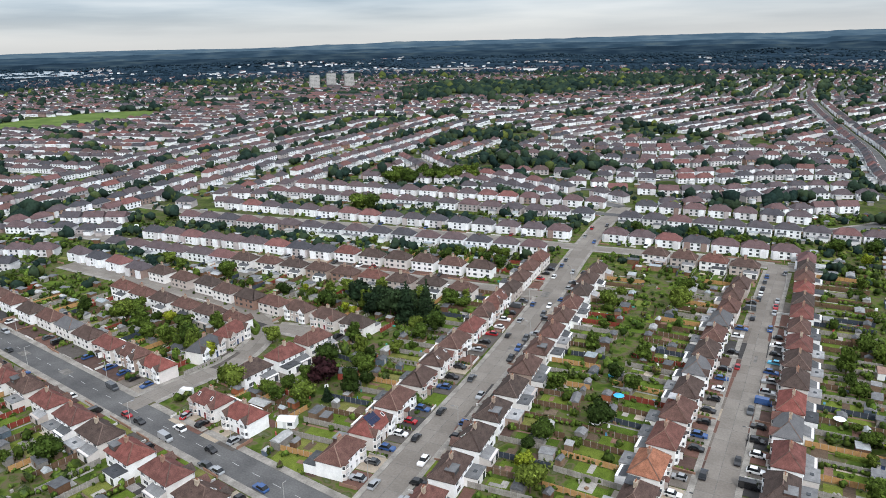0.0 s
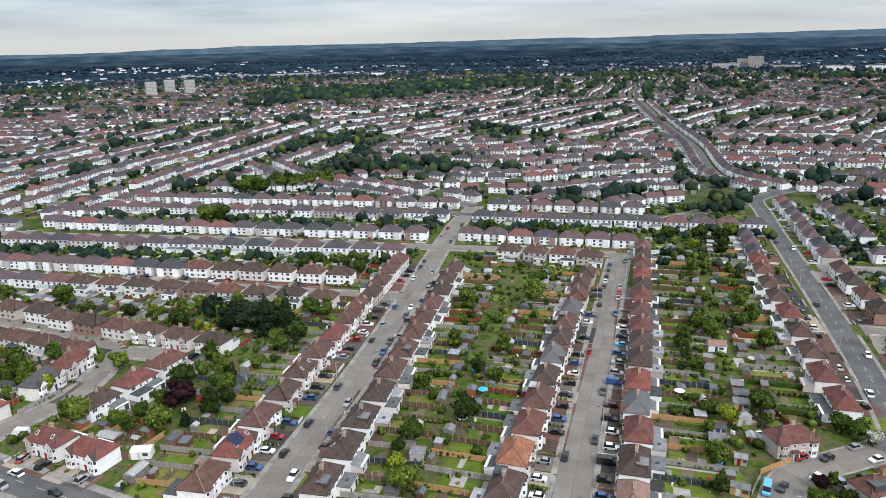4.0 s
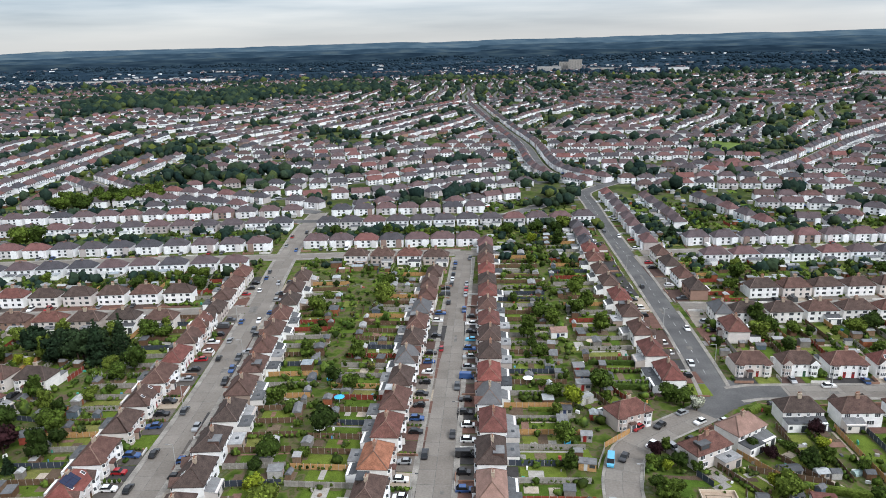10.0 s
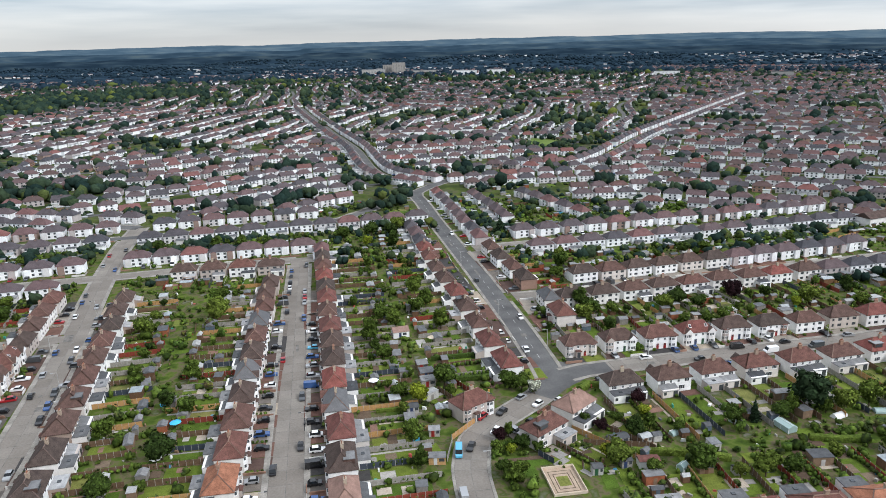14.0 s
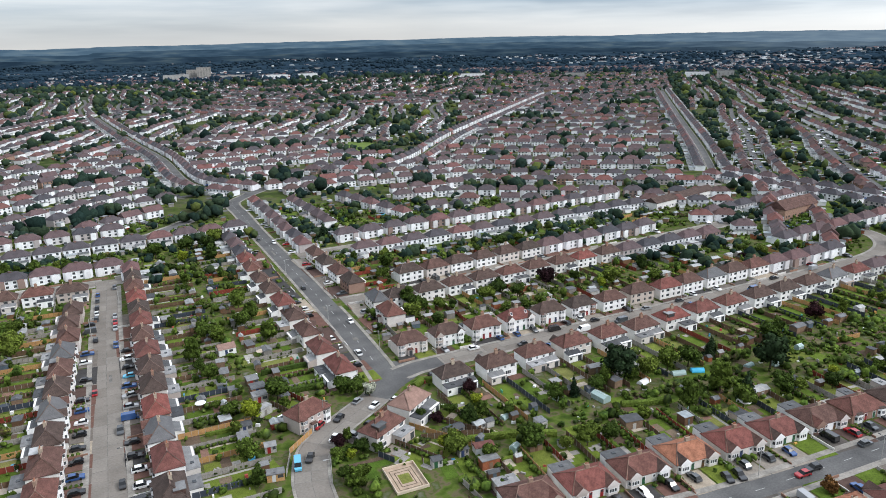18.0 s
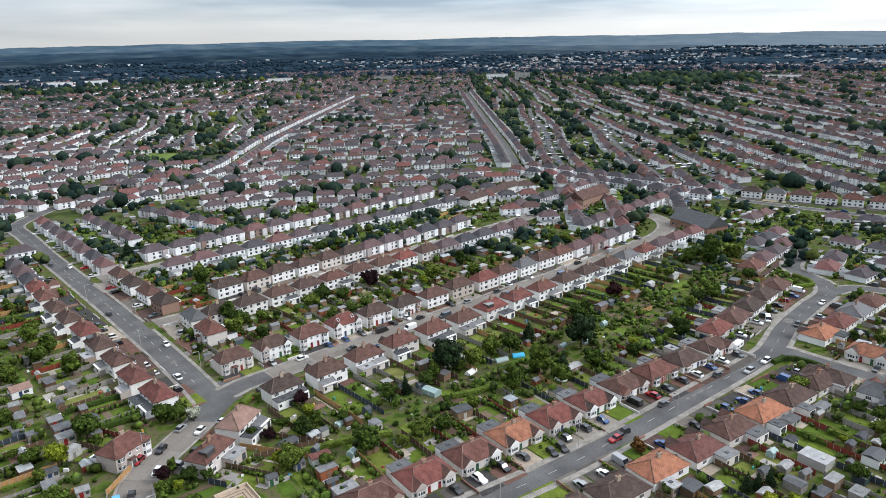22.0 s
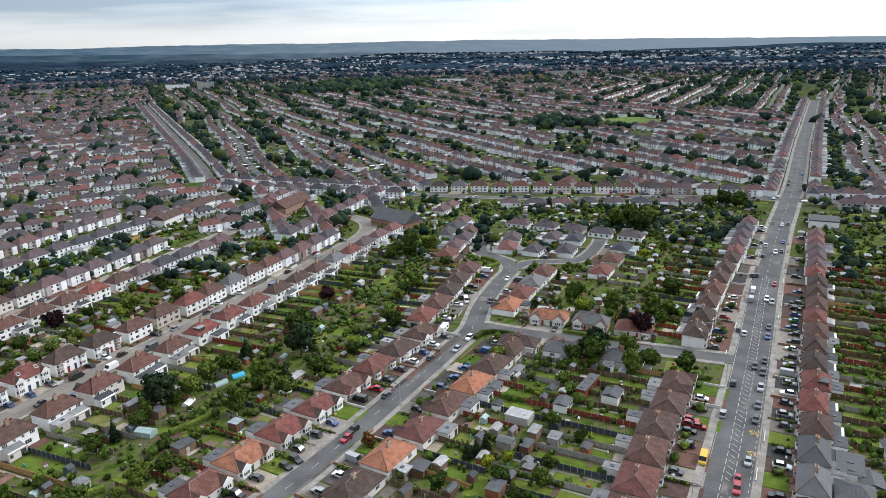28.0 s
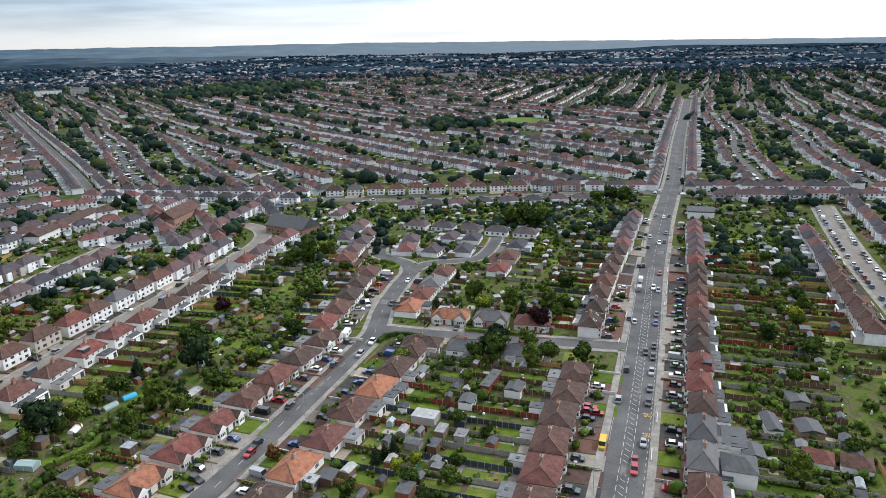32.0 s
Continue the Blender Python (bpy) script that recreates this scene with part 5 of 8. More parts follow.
CROWNS = [crown_mesh(s, M["leaf"]) for s in (1, 2, 3, 4)] + [crown_mesh(9, M["leaf"], 820, 2.9, 4.6, 5.2)]
CONES = [crown_mesh(21, M["leaf_dark"], 760, 2.6, 4.4, cone=True), crown_mesh(22, M["leaf_dark"], 820, 3.4, 5.4, cone=True)]
DARKS = [crown_mesh(51, M["leaf_dark"], 820, 3.6, 4.4, 4.8)]
LIMES = [crown_mesh(31, M["leaf_lime"], 760, 3.0, 3.0, 3.9)]
PURPLE = [crown_mesh(41, M["leaf_purple"], 860, 3.6, 3.6, 4.2)]
WHITES, BRONZE = [crown_mesh(61, M["leaf_white"], 600, 2.4, 2.4, 3.2)], [crown_mesh(71, M["leaf_bronze"], 600, 2.6, 2.4, 2.6)]
TRUNK = trunk_mesh(3.2, 0.26, 1.7)
TREE_AT = []


def tree(x, y, size=1.0, kind="broad", label="", group=""):
    if kind == "dark":
        crown, lab = DARKS[0], "broad dark evergreen tree in a garden"
    elif kind == "cone":
        crown, lab = rng.choice(CONES), "dark green conifer with a pointed crown"
    elif kind == "lime":
        crown, lab = LIMES[0], "bright yellow-green rounded garden tree"
    elif kind == "blossom":
        crown, lab = WHITES[0], "small garden tree covered in white blossom"
    elif kind == "bronze":
        crown, lab = BRONZE[0], "round bronze-leaved bush in a front garden"
    elif kind == "purple":
        crown, lab = PURPLE[0], "large dark purple-leaved tree in a garden"
    else:
        crown, lab = rng.choice(CROWNS), "leafy green garden tree with a full crown"
    m = pose(x, y, 0, 0, 0, rng.uniform(0, 360)) @ Matrix.Diagonal((size, size, size * rng.uniform(0.88, 1.1), 1))
    TREE_AT.append((x, y))
    return thing("conifer_tree" if kind == "cone" else "tree", label or lab, "tree", m, [("trunk", TRUNK, None, ""), ("crown", crown, None, "")], group)


SHRUB_V, SHRUB_T, SHRUB_Q = [], [], []
SHRUB_N = [0]


def shrub_patch(x, y, r, h, count=34, size=0.34):
    """Adds a shrub to the one mass of garden planting."""
    g = rng
    blobs = [(x, y, h * 0.45, r * 0.8, h * 0.55)] + [(x + g.uniform(-r, r) * 0.6, y + g.uniform(-r, r) * 0.6, h * g.uniform(0.3, 0.6), r * 0.55, h * 0.4) for _ in range(1)]
    v, t, q = leaf_cloud(blobs, max(6, int(count * 0.42)), size * 0.72, g.randrange(1 << 30), 0.4, 1)
    v[:, 2] = np.maximum(v[:, 2], 0.02)
    SHRUB_V.append(v)
    SHRUB_T.append(t + SHRUB_N[0])
    SHRUB_Q.append(q + SHRUB_N[0])
    SHRUB_N[0] += len(v)


# ---------------------------------------------------------------- gardens
def fence_panel():
    """A close-boarded panel with a cap rail on a concrete gravel board, with one post, along x from 0."""
    p, g, q = Shape(), Shape(), Shape()
    front, back_ = [], []
    for i in range(9):
        x0, x1, o = 0.05 + i * 0.192, 0.05 + (i + 1) * 0.192, 0.008 * (i % 2)
        front += [(x0, -0.028 + o), (x1, -0.028 + o)]
        back_ += [(x0, 0.02 + o), (x1, 0.02 + o)]
    p.prism(front + back_[::-1], 0.05, 1.75)
    g.box(0.05, 1.78, -0.03, 0.03, 0.0, 0.275)
    q.box(-0.05, 0.05, -0.05, 0.05, 0, 1.84, inset=0.01)
    return p.mesh("panel", M["fence"]), g.mesh("gravel_board", M["gravel_board"]), q.mesh("post", M["gravel_board"])


PANEL, BOARD, POST = fence_panel()
FENCE_REST = Shape()


def fence(x, y, ang, length, tone=None):
    k = max(2, round(length / 1.83))
    if math.hypot(x, y) < 158 and abs(math.degrees(math.atan2(x, y)) - 23) < 85:
        ps = []
        for i in range(k):
            if math.hypot(x + math.cos(radians(ang)) * 1.83 * (i + 0.5) - 55.3, y + math.sin(radians(ang)) * 1.83 * (i + 0.5) - 142) < 7.5:
                continue
            ps.append(("panel", PANEL, pose(i * 1.83, 0, rng.uniform(-0.03, 0.03)), ""))
            ps.append(("post", POST, pose(i * 1.83, 0, 0), ""))
        tone, mat = rng.choice((("brown", "fence_brown"), ("brown", "fence_brown"), ("silvered", "fence_grey"), ("silvered", "fence_grey"), ("red-stained", "fence_red"), ("new golden", "fence_gold"),
                                ("dark painted", "fence_navy")))
        thing("garden_fence", tone + " wooden panel fence with concrete posts", "fence", pose(x, y, 0, 0, 0, ang), ps, "garden fences", swap={"panel": M[mat]})
        return
    c, s = math.cos(math.radians(ang)), math.sin(math.radians(ang))
    i0 = len(FENCE_REST.v)
    m = rng.choice((0, 0, 1, 1, 2, 3, 4)) if tone is None else tone
    for i in range(k):
        if math.hypot(x + c * 1.83 * (i + 0.5) - 55.3, y + s * 1.83 * (i + 0.5) - 142) < 7.5:
            # no panels across the games court
            continue
        FENCE_REST.box(i * 1.83 + 0.05, i * 1.83 + 1.78, -0.03, 0.03, 0.0, 1.72, m)
        if math.hypot(x, y) < 250:
            FENCE_REST.box(i * 1.83 - 0.05, i * 1.83 + 0.05, -0.05, 0.05, 0, 1.84, 5)
    FENCE_REST.v[i0:] = [(x + a * c - b * s, y + a * s + b * c, z) for a, b, z in FENCE_REST.v[i0:]]


def shed_parts(w, d, h, kind):
    s, r = Shape(), Shape()
    s.box(-w / 2, w / 2, -d / 2, d / 2, 0, h)
    if kind == "apex":
        for x in (-w / 2, w / 2):
            s.poly([(x, -d / 2, h), (x, d / 2, h), (x, 0, h + 0.55)])
        r.hip(-w / 2 - 0.12, w / 2 + 0.12, -d / 2 - 0.15, d / 2 + 0.15, h - 0.02, h + 0.66, 0, 0, 0.06)
    else:
        i = len(r.v)
        r.box(-w / 2 - 0.12, w / 2 + 0.12, -d / 2 - 0.15, d / 2 + 0.15, h + 0.003, h + 0.12)
    dr = Shape()
    dr.box(-0.45, 0.45, -d / 2 - 0.05, -d / 2 - 0.003, 0.05, min(h - 0.1, 1.85))
    return s.mesh("shed", M["shed"]), r.mesh("roof", M["shed_roof"]), dr.mesh("door", M["shed"])


SHEDS = [shed_parts(2.6, 2.0, 1.9, "apex"), shed_parts(3.6, 2.6, 2.1, "apex"), shed_parts(3.2, 2.6, 2.2, "flat"), shed_parts(5.2, 3.2, 2.4, "apex"), shed_parts(4.6, 3.4, 2.5, "flat")]
SHED_LABELS = ["small timber garden shed with a felt roof", "timber garden shed with a pitched felt roof", "small flat-roofed timber garden store", "long garage-like outbuilding with a pitched roof",
               "long flat-roofed garden outbuilding"]


SHED_COUNT = [0]
SHED_REST, PAVING, LAWN_REST = Shape(), Shape(), Shape()


def shed(x, y, ang, k):
    body, roof, door = SHEDS[k]
    SHED_COUNT[0] += 1
    take(x, y, 1.5, 1.5, ang)
    if SHED_COUNT[0] > 300:
        i0, m = len(SHED_REST.v), pose(x, y, 0, 0, 0, ang)
        w, d, h = ((2.6, 2.0, 1.9), (3.6, 2.6, 2.1), (3.2, 2.6, 2.2), (5.2, 3.2, 2.4), (4.6, 3.4, 2.5))[k]
        SHED_REST.box(-w / 2, w / 2, -d / 2, d / 2, 0, h)
        SHED_REST.hip(-w / 2 - 0.12, w / 2 + 0.12, -d / 2 - 0.15, d / 2 + 0.15, h + 0.02, h + (0.6 if k in (0, 1, 3) else 0.12), 0, 0, 0.06, 1)
        SHED_REST.v[i0:] = [tuple(m @ Vector(v_)) for v_ in SHED_REST.v[i0:]]
        return
    thing("garden_shed", SHED_LABELS[k], "shed", pose(x, y, 0, 0, 0, ang + rng.uniform(-5, 5)) @ Matrix.Diagonal((rng.uniform(0.65, 1.2), rng.uniform(0.7, 1.1), rng.uniform(0.85, 1.08), 1)), [("roof", roof, None, ""), ("door", door, None, "")][:2 if math.hypot(x, y) < 230 else 1], "garden sheds", me=body)


LAWNS = {}


def slab(name, w, d, mat, label, x, y, ang, z, category):
    w, d = max(1.0, round(w * 2) / 2), max(1.0, round(d * 2) / 2)
    key = (mat, w, d)
    if key not in LAWNS:
        s = Shape()
        s.box(-w / 2, w / 2, -d / 2, d / 2, -0.05, 0.0, bottom=False)
        LAWNS[key] = s.mesh(name, M[mat])
    ob = tagged(new(name, LAWNS[key]), label, category, kind="structure")
    ob.matrix_basis = pose(x, y, z, 0, 0, ang)


def paving(x, y, ang, w, d, h):
    """A path, a bed or a paved corner, laid into the one mass of garden paving."""
    i0, m = len(PAVING.v), pose(x, y, 0, 0, 0, ang)
    PAVING.box(-w / 2, w / 2, -d / 2, d / 2, 0, h, bottom=False)
    PAVING.v[i0:] = [tuple(m @ Vector(v_)) for v_ in PAVING.v[i0:]]


def lawn(x, y, ang, w, d, h=0.05):
    """A lawn laid into the one mass of the further gardens' grass."""
    i0, m = len(LAWN_REST.v), pose(x, y, 0, 0, 0, ang)
    LAWN_REST.box(-w / 2, w / 2, -d / 2, d / 2, 0, h, bottom=False)
    LAWN_REST.v[i0:] = [tuple(m @ Vector(v_)) for v_ in LAWN_REST.v[i0:]]


OUTBUILDINGS = [
    # x, y, turn, width, depth, height, roof rise, roof, wall, label
    (189.5, -37.2, 8, 9.6, 4.2, 2.3, 0.9, "roof_dark", "white", "long white garden studio with a grey felt roof"),
    (189.0, -46.5, 6, 7.0, 6.4, 2.5, 0.9, "roof_dark", "brick", "wide dark-roofed garden building"),
    (173.0, -30.5, 4, 6.4, 5.4, 2.4, 0.9, "roof_dark", "sand", "cream rendered outbuilding with a dark roof"),
    (206.0, -46.5, 5, 6.5, 5.5, 2.4, 0.8, "roof_dark", "fence_grey", "grey timber outbuilding with a dark roof"),
    (174.0, -45.8, 80, 7.0, 6.4, 2.6, 1.9, "roof_red", "white", "small white garden house with a red hipped roof"),
    (173.5, -54.5, 80, 7.0, 6.4, 2.6, 1.9, "roof", "white", "small white garden house with a brown hipped roof"),
    (178.2, -26.4, -2, 10.0, 6.0, 2.8, 0.12, "roof_dark", "white", "flat-roofed grey rear extension with rooflights"),
    (163.0, -26.0, 88, 8.0, 8.0, 4.4, 2.0, "roof_dark", "white", "white two-storey rear wing with a slate roof"),
    (31.0, 200.0, 3, 4.4, 3.6, 2.3, 0.12, "shed_roof", "fence_grey", "flat-roofed grey-green garden store"),
    (31.5, 206.0, 3, 4.4, 4.2, 2.3, 0.5, "shed_roof", "brick", "brick garden store with a felt roof"),
    (31.0, 212.4, 3, 3.6, 4.0, 2.2, 0.6, "flat_roof", "fence_brown", "brown timber shed with a pale roof"),
    (27.5, 241.0, 5, 6.0, 5.0, 2.4, 1.3, "roof_pink", "white", "cream garden house with a pale pink roof"),
    (31.5, 181.8, 90, 2.6, 2.2, 2.0, 0.7, "shed_roof", "fence_red", "small red timber shed"),
    (23.8, 184.4, 0, 3.4, 3.0, 2.1, 0.3, "flat_roof", "gravel_board", "pale green-grey garden shed"),
    (-125.0, 135.4, 20, 5.2, 3.2, 2.4, 0.6, "white", "white", "small white garage with a low pitched roof"),
    (-127.0, 168.0, 20, 6.0, 4.4, 2.4, 0.9, "shed_roof", "fence_red", "red timber garden studio with a grey roof"),
    (150.5, 123.0, 96, 6.6, 4.0, 2.4, 0.3, "flat_roof", "sand", "pale flat-roofed garage in a back garden"),
    (26.2, 157.0, -10, 4.4, 2.6, 2.1, 0.12, "flat_roof", "fence_gold", "new golden timber shed with a pale flat roof"),
    (27.8, 170.4, -6, 3.0, 2.6, 2.1, 0.3, "flat_roof", "fence_grey", "grey timber shed with a pale roof"),
    (64.6, 143.6, -6, 2.6, 2.4, 2.1, 0.5, "roof_dark", "gravel_board", "small grey-blue shed beside a lawn"),
    (78.4, 143.6, -8, 5.2, 2.8, 2.2, 0.4, "roof_red", "white", "white summerhouse with a red roof"),
    (72.8, 145.0, 0, 2.8, 2.6, 2.1, 0.5, "shed_roof", "fence_grey", "silvered timber shed beside a lawn"),
    (75.7, 155.0, 8, 4.6, 2.8, 2.2, 0.5, "roof_dark", "fence_grey", "dark-roofed timber shed against a fence"),
    (82.6, 154.0, 8, 3.0, 2.4, 2.1, 0.5, "shed_roof", "fence_grey", "small silvered shed against a fence"),
    (171.0, 57.0, 86, 7.0, 4.8, 2.4, 0.12, "flat_roof", "gravel_board", "wide pale flat-roofed workshop in a back garden"),
    (174.7, 65.0, 0, 3.2, 2.6, 2.1, 0.5, "flat_roof", "white", "small white garden shed with a pale roof"),
    (156.9, 56.0, 86, 4.4, 3.2, 2.2, 0.5, "shed_roof", "fence_grey", "grey-green timber garden store"),
    (182.5, 47.4, -3, 5.6, 4.2, 2.5, 0.6, "roof_dark", "white", "white garden room with a dark felt roof"),
    (171.6, 46.6, -3, 3.6, 3.0, 2.2, 0.5, "shed_roof", "fence_navy", "dark blue timber shed"),
    (163.6, 44.4, -3, 4.2, 3.0, 2.3, 0.12, "flat_roof", "fence_grey", "flat-roofed grey store in a back garden"),
    (197.0, 43.4, -8, 12.0, 3.0, 2.5, 0.12, "flat_roof", "fence_red", "long low red-brown outbuilding with a pale roof"),
    (193.0, 35.0, -6, 6.2, 5.0, 2.7, 0.9, "flat_roof", "white", "white garden house with a pale roof"),
    (185.0, 69.6, -3, 5.0, 3.2, 2.3, 0.3, "flat_roof", "gravel_board", "low grey garden store behind a bungalow"),
    (198.7, 66.8, -3, 5.0, 3.0, 2.2, 0.3, "shed_roof", "fence_grey", "silvered timber shed behind a bungalow"),
    (137.2, 72.0, 0, 4.6, 4.0, 2.3, 0.3, "roof_dark", "fence_brown", "dark-roofed garden hut behind a bungalow"),
]
for x_, y_, a_, w_, d_, *_rest in OUTBUILDINGS:
    take(x_, y_, w_ / 2 + 0.8, d_ / 2 + 0.8, a_)
take(55.3, 142, 5.5, 7, -2)
for px_, py_ in ((123.3, 151.8), (142, 154), (155.7, 153.5), (162.4, 152), (141, 134), (23, 168), (180, 147)):
    take(px_, py_, 3.5, 3, 0)


def gardens():
    for x, y, fx, fy, half, length, kind, dist in sorted(PLOTS, key=lambda p: p[7]):
        if dist > 400 or abs(math.degrees(math.atan2(x, y)) - 23) > 92:
            continue
        depth = 4.8 if kind == "bungalow" else 3.6
        bx, by, ux, uy = -fx, -fy, -fy, fx
        ang = math.degrees(math.atan2(by, bx))
        near = dist < 290
        for i, sgn in enumerate((-1, 1)):
            # one dwelling's strip
            w = half
            cx, cy = x + ux * sgn * half / 2, y + uy * sgn * half / 2

            def at(b, a):
                return cx + bx * (depth + b) + ux * a, cy + by * (depth + b) + uy * a

            px, py = at(length * 0.5, 0)
            if on_any_road(px, py, 3):
                continue
            if dist < 360:
                fx_, fy_ = at(0.8, w / 2)
                fence(fx_, fy_, ang, length - 1.2)
            style = rng.random()
            if style < (0.86 if length < 30 else 0.5):
                ll = length * rng.uniform(0.45, 0.7)
                o = rng.uniform(3.4, 4.6)
                px, py = at(o + ll / 2, rng.uniform(-0.05, 0.05) * w)
                if dist < 215:
                    slab("lawn", ll, w * rng.uniform(0.66, 0.9), "lawn", "mown back garden lawn", px, py, ang, 0.05, "lawn")
                else:
                    lawn(px, py, ang, ll, w * rng.uniform(0.6, 0.88))
            if dist < 220 and style < 0.9:
                px, py = at(1.7, 0)
                slab("patio", 3.0, w * 0.85, "drive", "paved garden patio behind a house", px, py, ang, 0.07, "patio")
            gx_, gy_ = at(length / 2, 0)
            take(gx_, gy_, length / 2, w / 2, ang, GARDEN)
            if dist < 345:
                side = rng.choice((-1, 1))
                px, py = at(length * 0.5, side * w * 0.36)
                if rng.random() < 0.6:
                    paving(px, py, ang, length * rng.uniform(0.5, 0.95), rng.uniform(0.6, 1.0), rng.uniform(0.055, 0.066))
                for _ in range(rng.choice((1, 2, 2, 3))):
                    px, py = at(length * rng.uniform(0.1, 0.95), rng.uniform(-0.32, 0.32) * w)
                    if not on_any_road(px, py, 3):
                        paving(px, py, ang, rng.uniform(1.2, 4.0), rng.uniform(1.0, w * 0.7), rng.uniform(0.07, 0.11))
            for _ in range(2):
                if rng.random() < ((0.8, 0.22)[_] if near else (0.55, 0.15)[_]):
                    k = rng.choice((0, 0, 1, 1, 2, 3, 4)) if w > 5 else 0
                    px, py = at((length - (3.0 if k > 2 else 2.0) - rng.choice((0, 0, 0, 2, 4))) if _ == 0 else length * rng.uniform(0.25, 0.8), rng.uniform(-1.4, 1.4))
                    if not on_any_road(px, py, 3) and not TAKEN[cell(px, py)]:
                        shed(px, py, ang + 90 * rng.choice((1, -1)), k)
            if rng.random() < 0.38:
                # a clipped hedge down one side
                a0, hh, step = rng.choice((-1, 1)) * w * 0.44, rng.uniform(1.1, 2.3), 1.5 if near else 2.2
                b0 = rng.uniform(1.5, length * 0.5)
                while b0 < length:
                    px, py = at(b0, a0)
                    shrub_patch(px, py, step * 0.62, hh, 12, 0.26)
                    b0 += step
            for _ in range(int(length / (2.4 if near else 3.0) * (1 if length < 30 else 2.3))):
                b, a = rng.uniform(2.0, length), rng.choice((-1, 1)) * w * rng.uniform(0.28, 0.48)
                if rng.random() < (0.25 if length < 30 else 0.5):
                    a = rng.uniform(-0.5, 0.5) * w
                    b = rng.uniform(0.6 if length < 30 else 0.3, 1.0) * length
                px, py = at(b, a)
                r = rng.choice((0.35, 0.5, 0.5, 0.7, 0.9, 1.3)) * (1.0 if length < 30 else 1.35)
                shrub_patch(px, py, r, r * rng.uniform(0.9, 2.2), 22 if near else 12, 0.3 if near else 0.5)
            if 190 < dist and rng.random() < 0.6:
                px, py = at(length * rng.uniform(0.35, 1.0), rng.uniform(-0.4, 0.4) * w)
                if not on_any_road(px, py, 4):
                    r = rng.uniform(1.0, 2.3)
                    shrub_patch(px, py, r, r * rng.uniform(1.6, 2.6), 70, 0.75)
            if len(TREE_AT) < 290 and rng.random() < ((0.08 if 125 < x < 205 and 30 < y < 90 else 0.55) if near else 0.3):
                px, py = at(length * rng.uniform(0.45, 1.0), rng.uniform(-0.3, 0.3) * w)
                if not on_any_road(px, py, 4):
                    q = rng.random()
                    tree(px, py, rng.choice((0.45, 0.55, 0.65, 0.75, 0.9, 1.05)), "cone" if q < 0.07 else "lime" if q < 0.13 else "purple" if q < 0.145 else "broad", group="garden trees")


gardens()

# trees that stand out
for tx, ty in ((-158, 221), (-152, 225), (-147, 222), (-142, 225), (-137, 222), (-149, 217), (-142, 218), (-131, 227), (-128, 221), (-134, 217)):
    tree(tx, ty, rng.uniform(1.15, 1.4), "cone" if tx > -136 else "dark", "tall dark evergreen in a dense clump", "conifer clump")
for tx, ty, sz in ((-168, 178, 0.9), (-140, 190, 0.9), (-132, 183, 0.8), (-138, 172, 1.0), (-127, 175, 0.8), (-160, 146, 0.8), (-122, 190, 0.7), (-118, 165, 0.7), (-196, 165, 1.1), (-202, 160, 1.0), (-206, 172, 1.0),
                   (-212, 160, 0.9), (-222, 165, 1.1), (-240, 172, 1.0), (-120, 203, 0.9), (-126, 210, 0.8)):
    tree(tx, ty, sz, group="garden trees")
tree(-162, 215, 0.62, "lime", "narrow yellow-green garden conifer tree", "")
tree(-157, 213, 0.62, "lime", "narrow yellow-green garden conifer tree", "")
tree(-131, 161, 1.25, "purple")
tree(26, 364, 0.9, "lime")
tree(26.5, 188, 1.0, "lime"), tree(-217, 175, 0.9, "lime"), tree(62, 186.5, 0.8, "blossom"), tree(143, 90.6, 0.75, "bronze")
tree(137, 160, 1.45, "dark")
tree(184, 142, 1.35, "dark"), tree(174, 158, 0.9, "cone"), tree(196, 148, 0.9), tree(158, 138.5, 1.25), tree(161.5, 131.5, 0.9, "cone")
tree(59, 189.5, 0.8), tree(55, 192, 0.75), tree(61.5, 186.8, 0.35)
tree(222, 36, 1.15), tree(212, 33, 1.0), tree(218, 28, 0.9), tree(258, 60, 1.0, "lime"), tree(268, 66, 1.15)
tree(147.6, 63.2, 0.5, "cone"), tree(150, 61.8, 0.55, "cone"), tree(152.7, 60.2, 0.5, "cone"), tree(156.7, 51.6, 0.45, "cone"), tree(145.5, 57, 0.6, "lime"), tree(149.5, 53, 0.6, "lime"), tree(141, 52, 0.7)
tree(143, 42, 0.7), tree(166, 38, 0.5), tree(219, 17, 0.95), tree(215.7, 45.5, 1.15), tree(221, 48, 1.0, "dark"), tree(229, 48, 0.95, "dark"), tree(186, 56, 0.4, "lime")
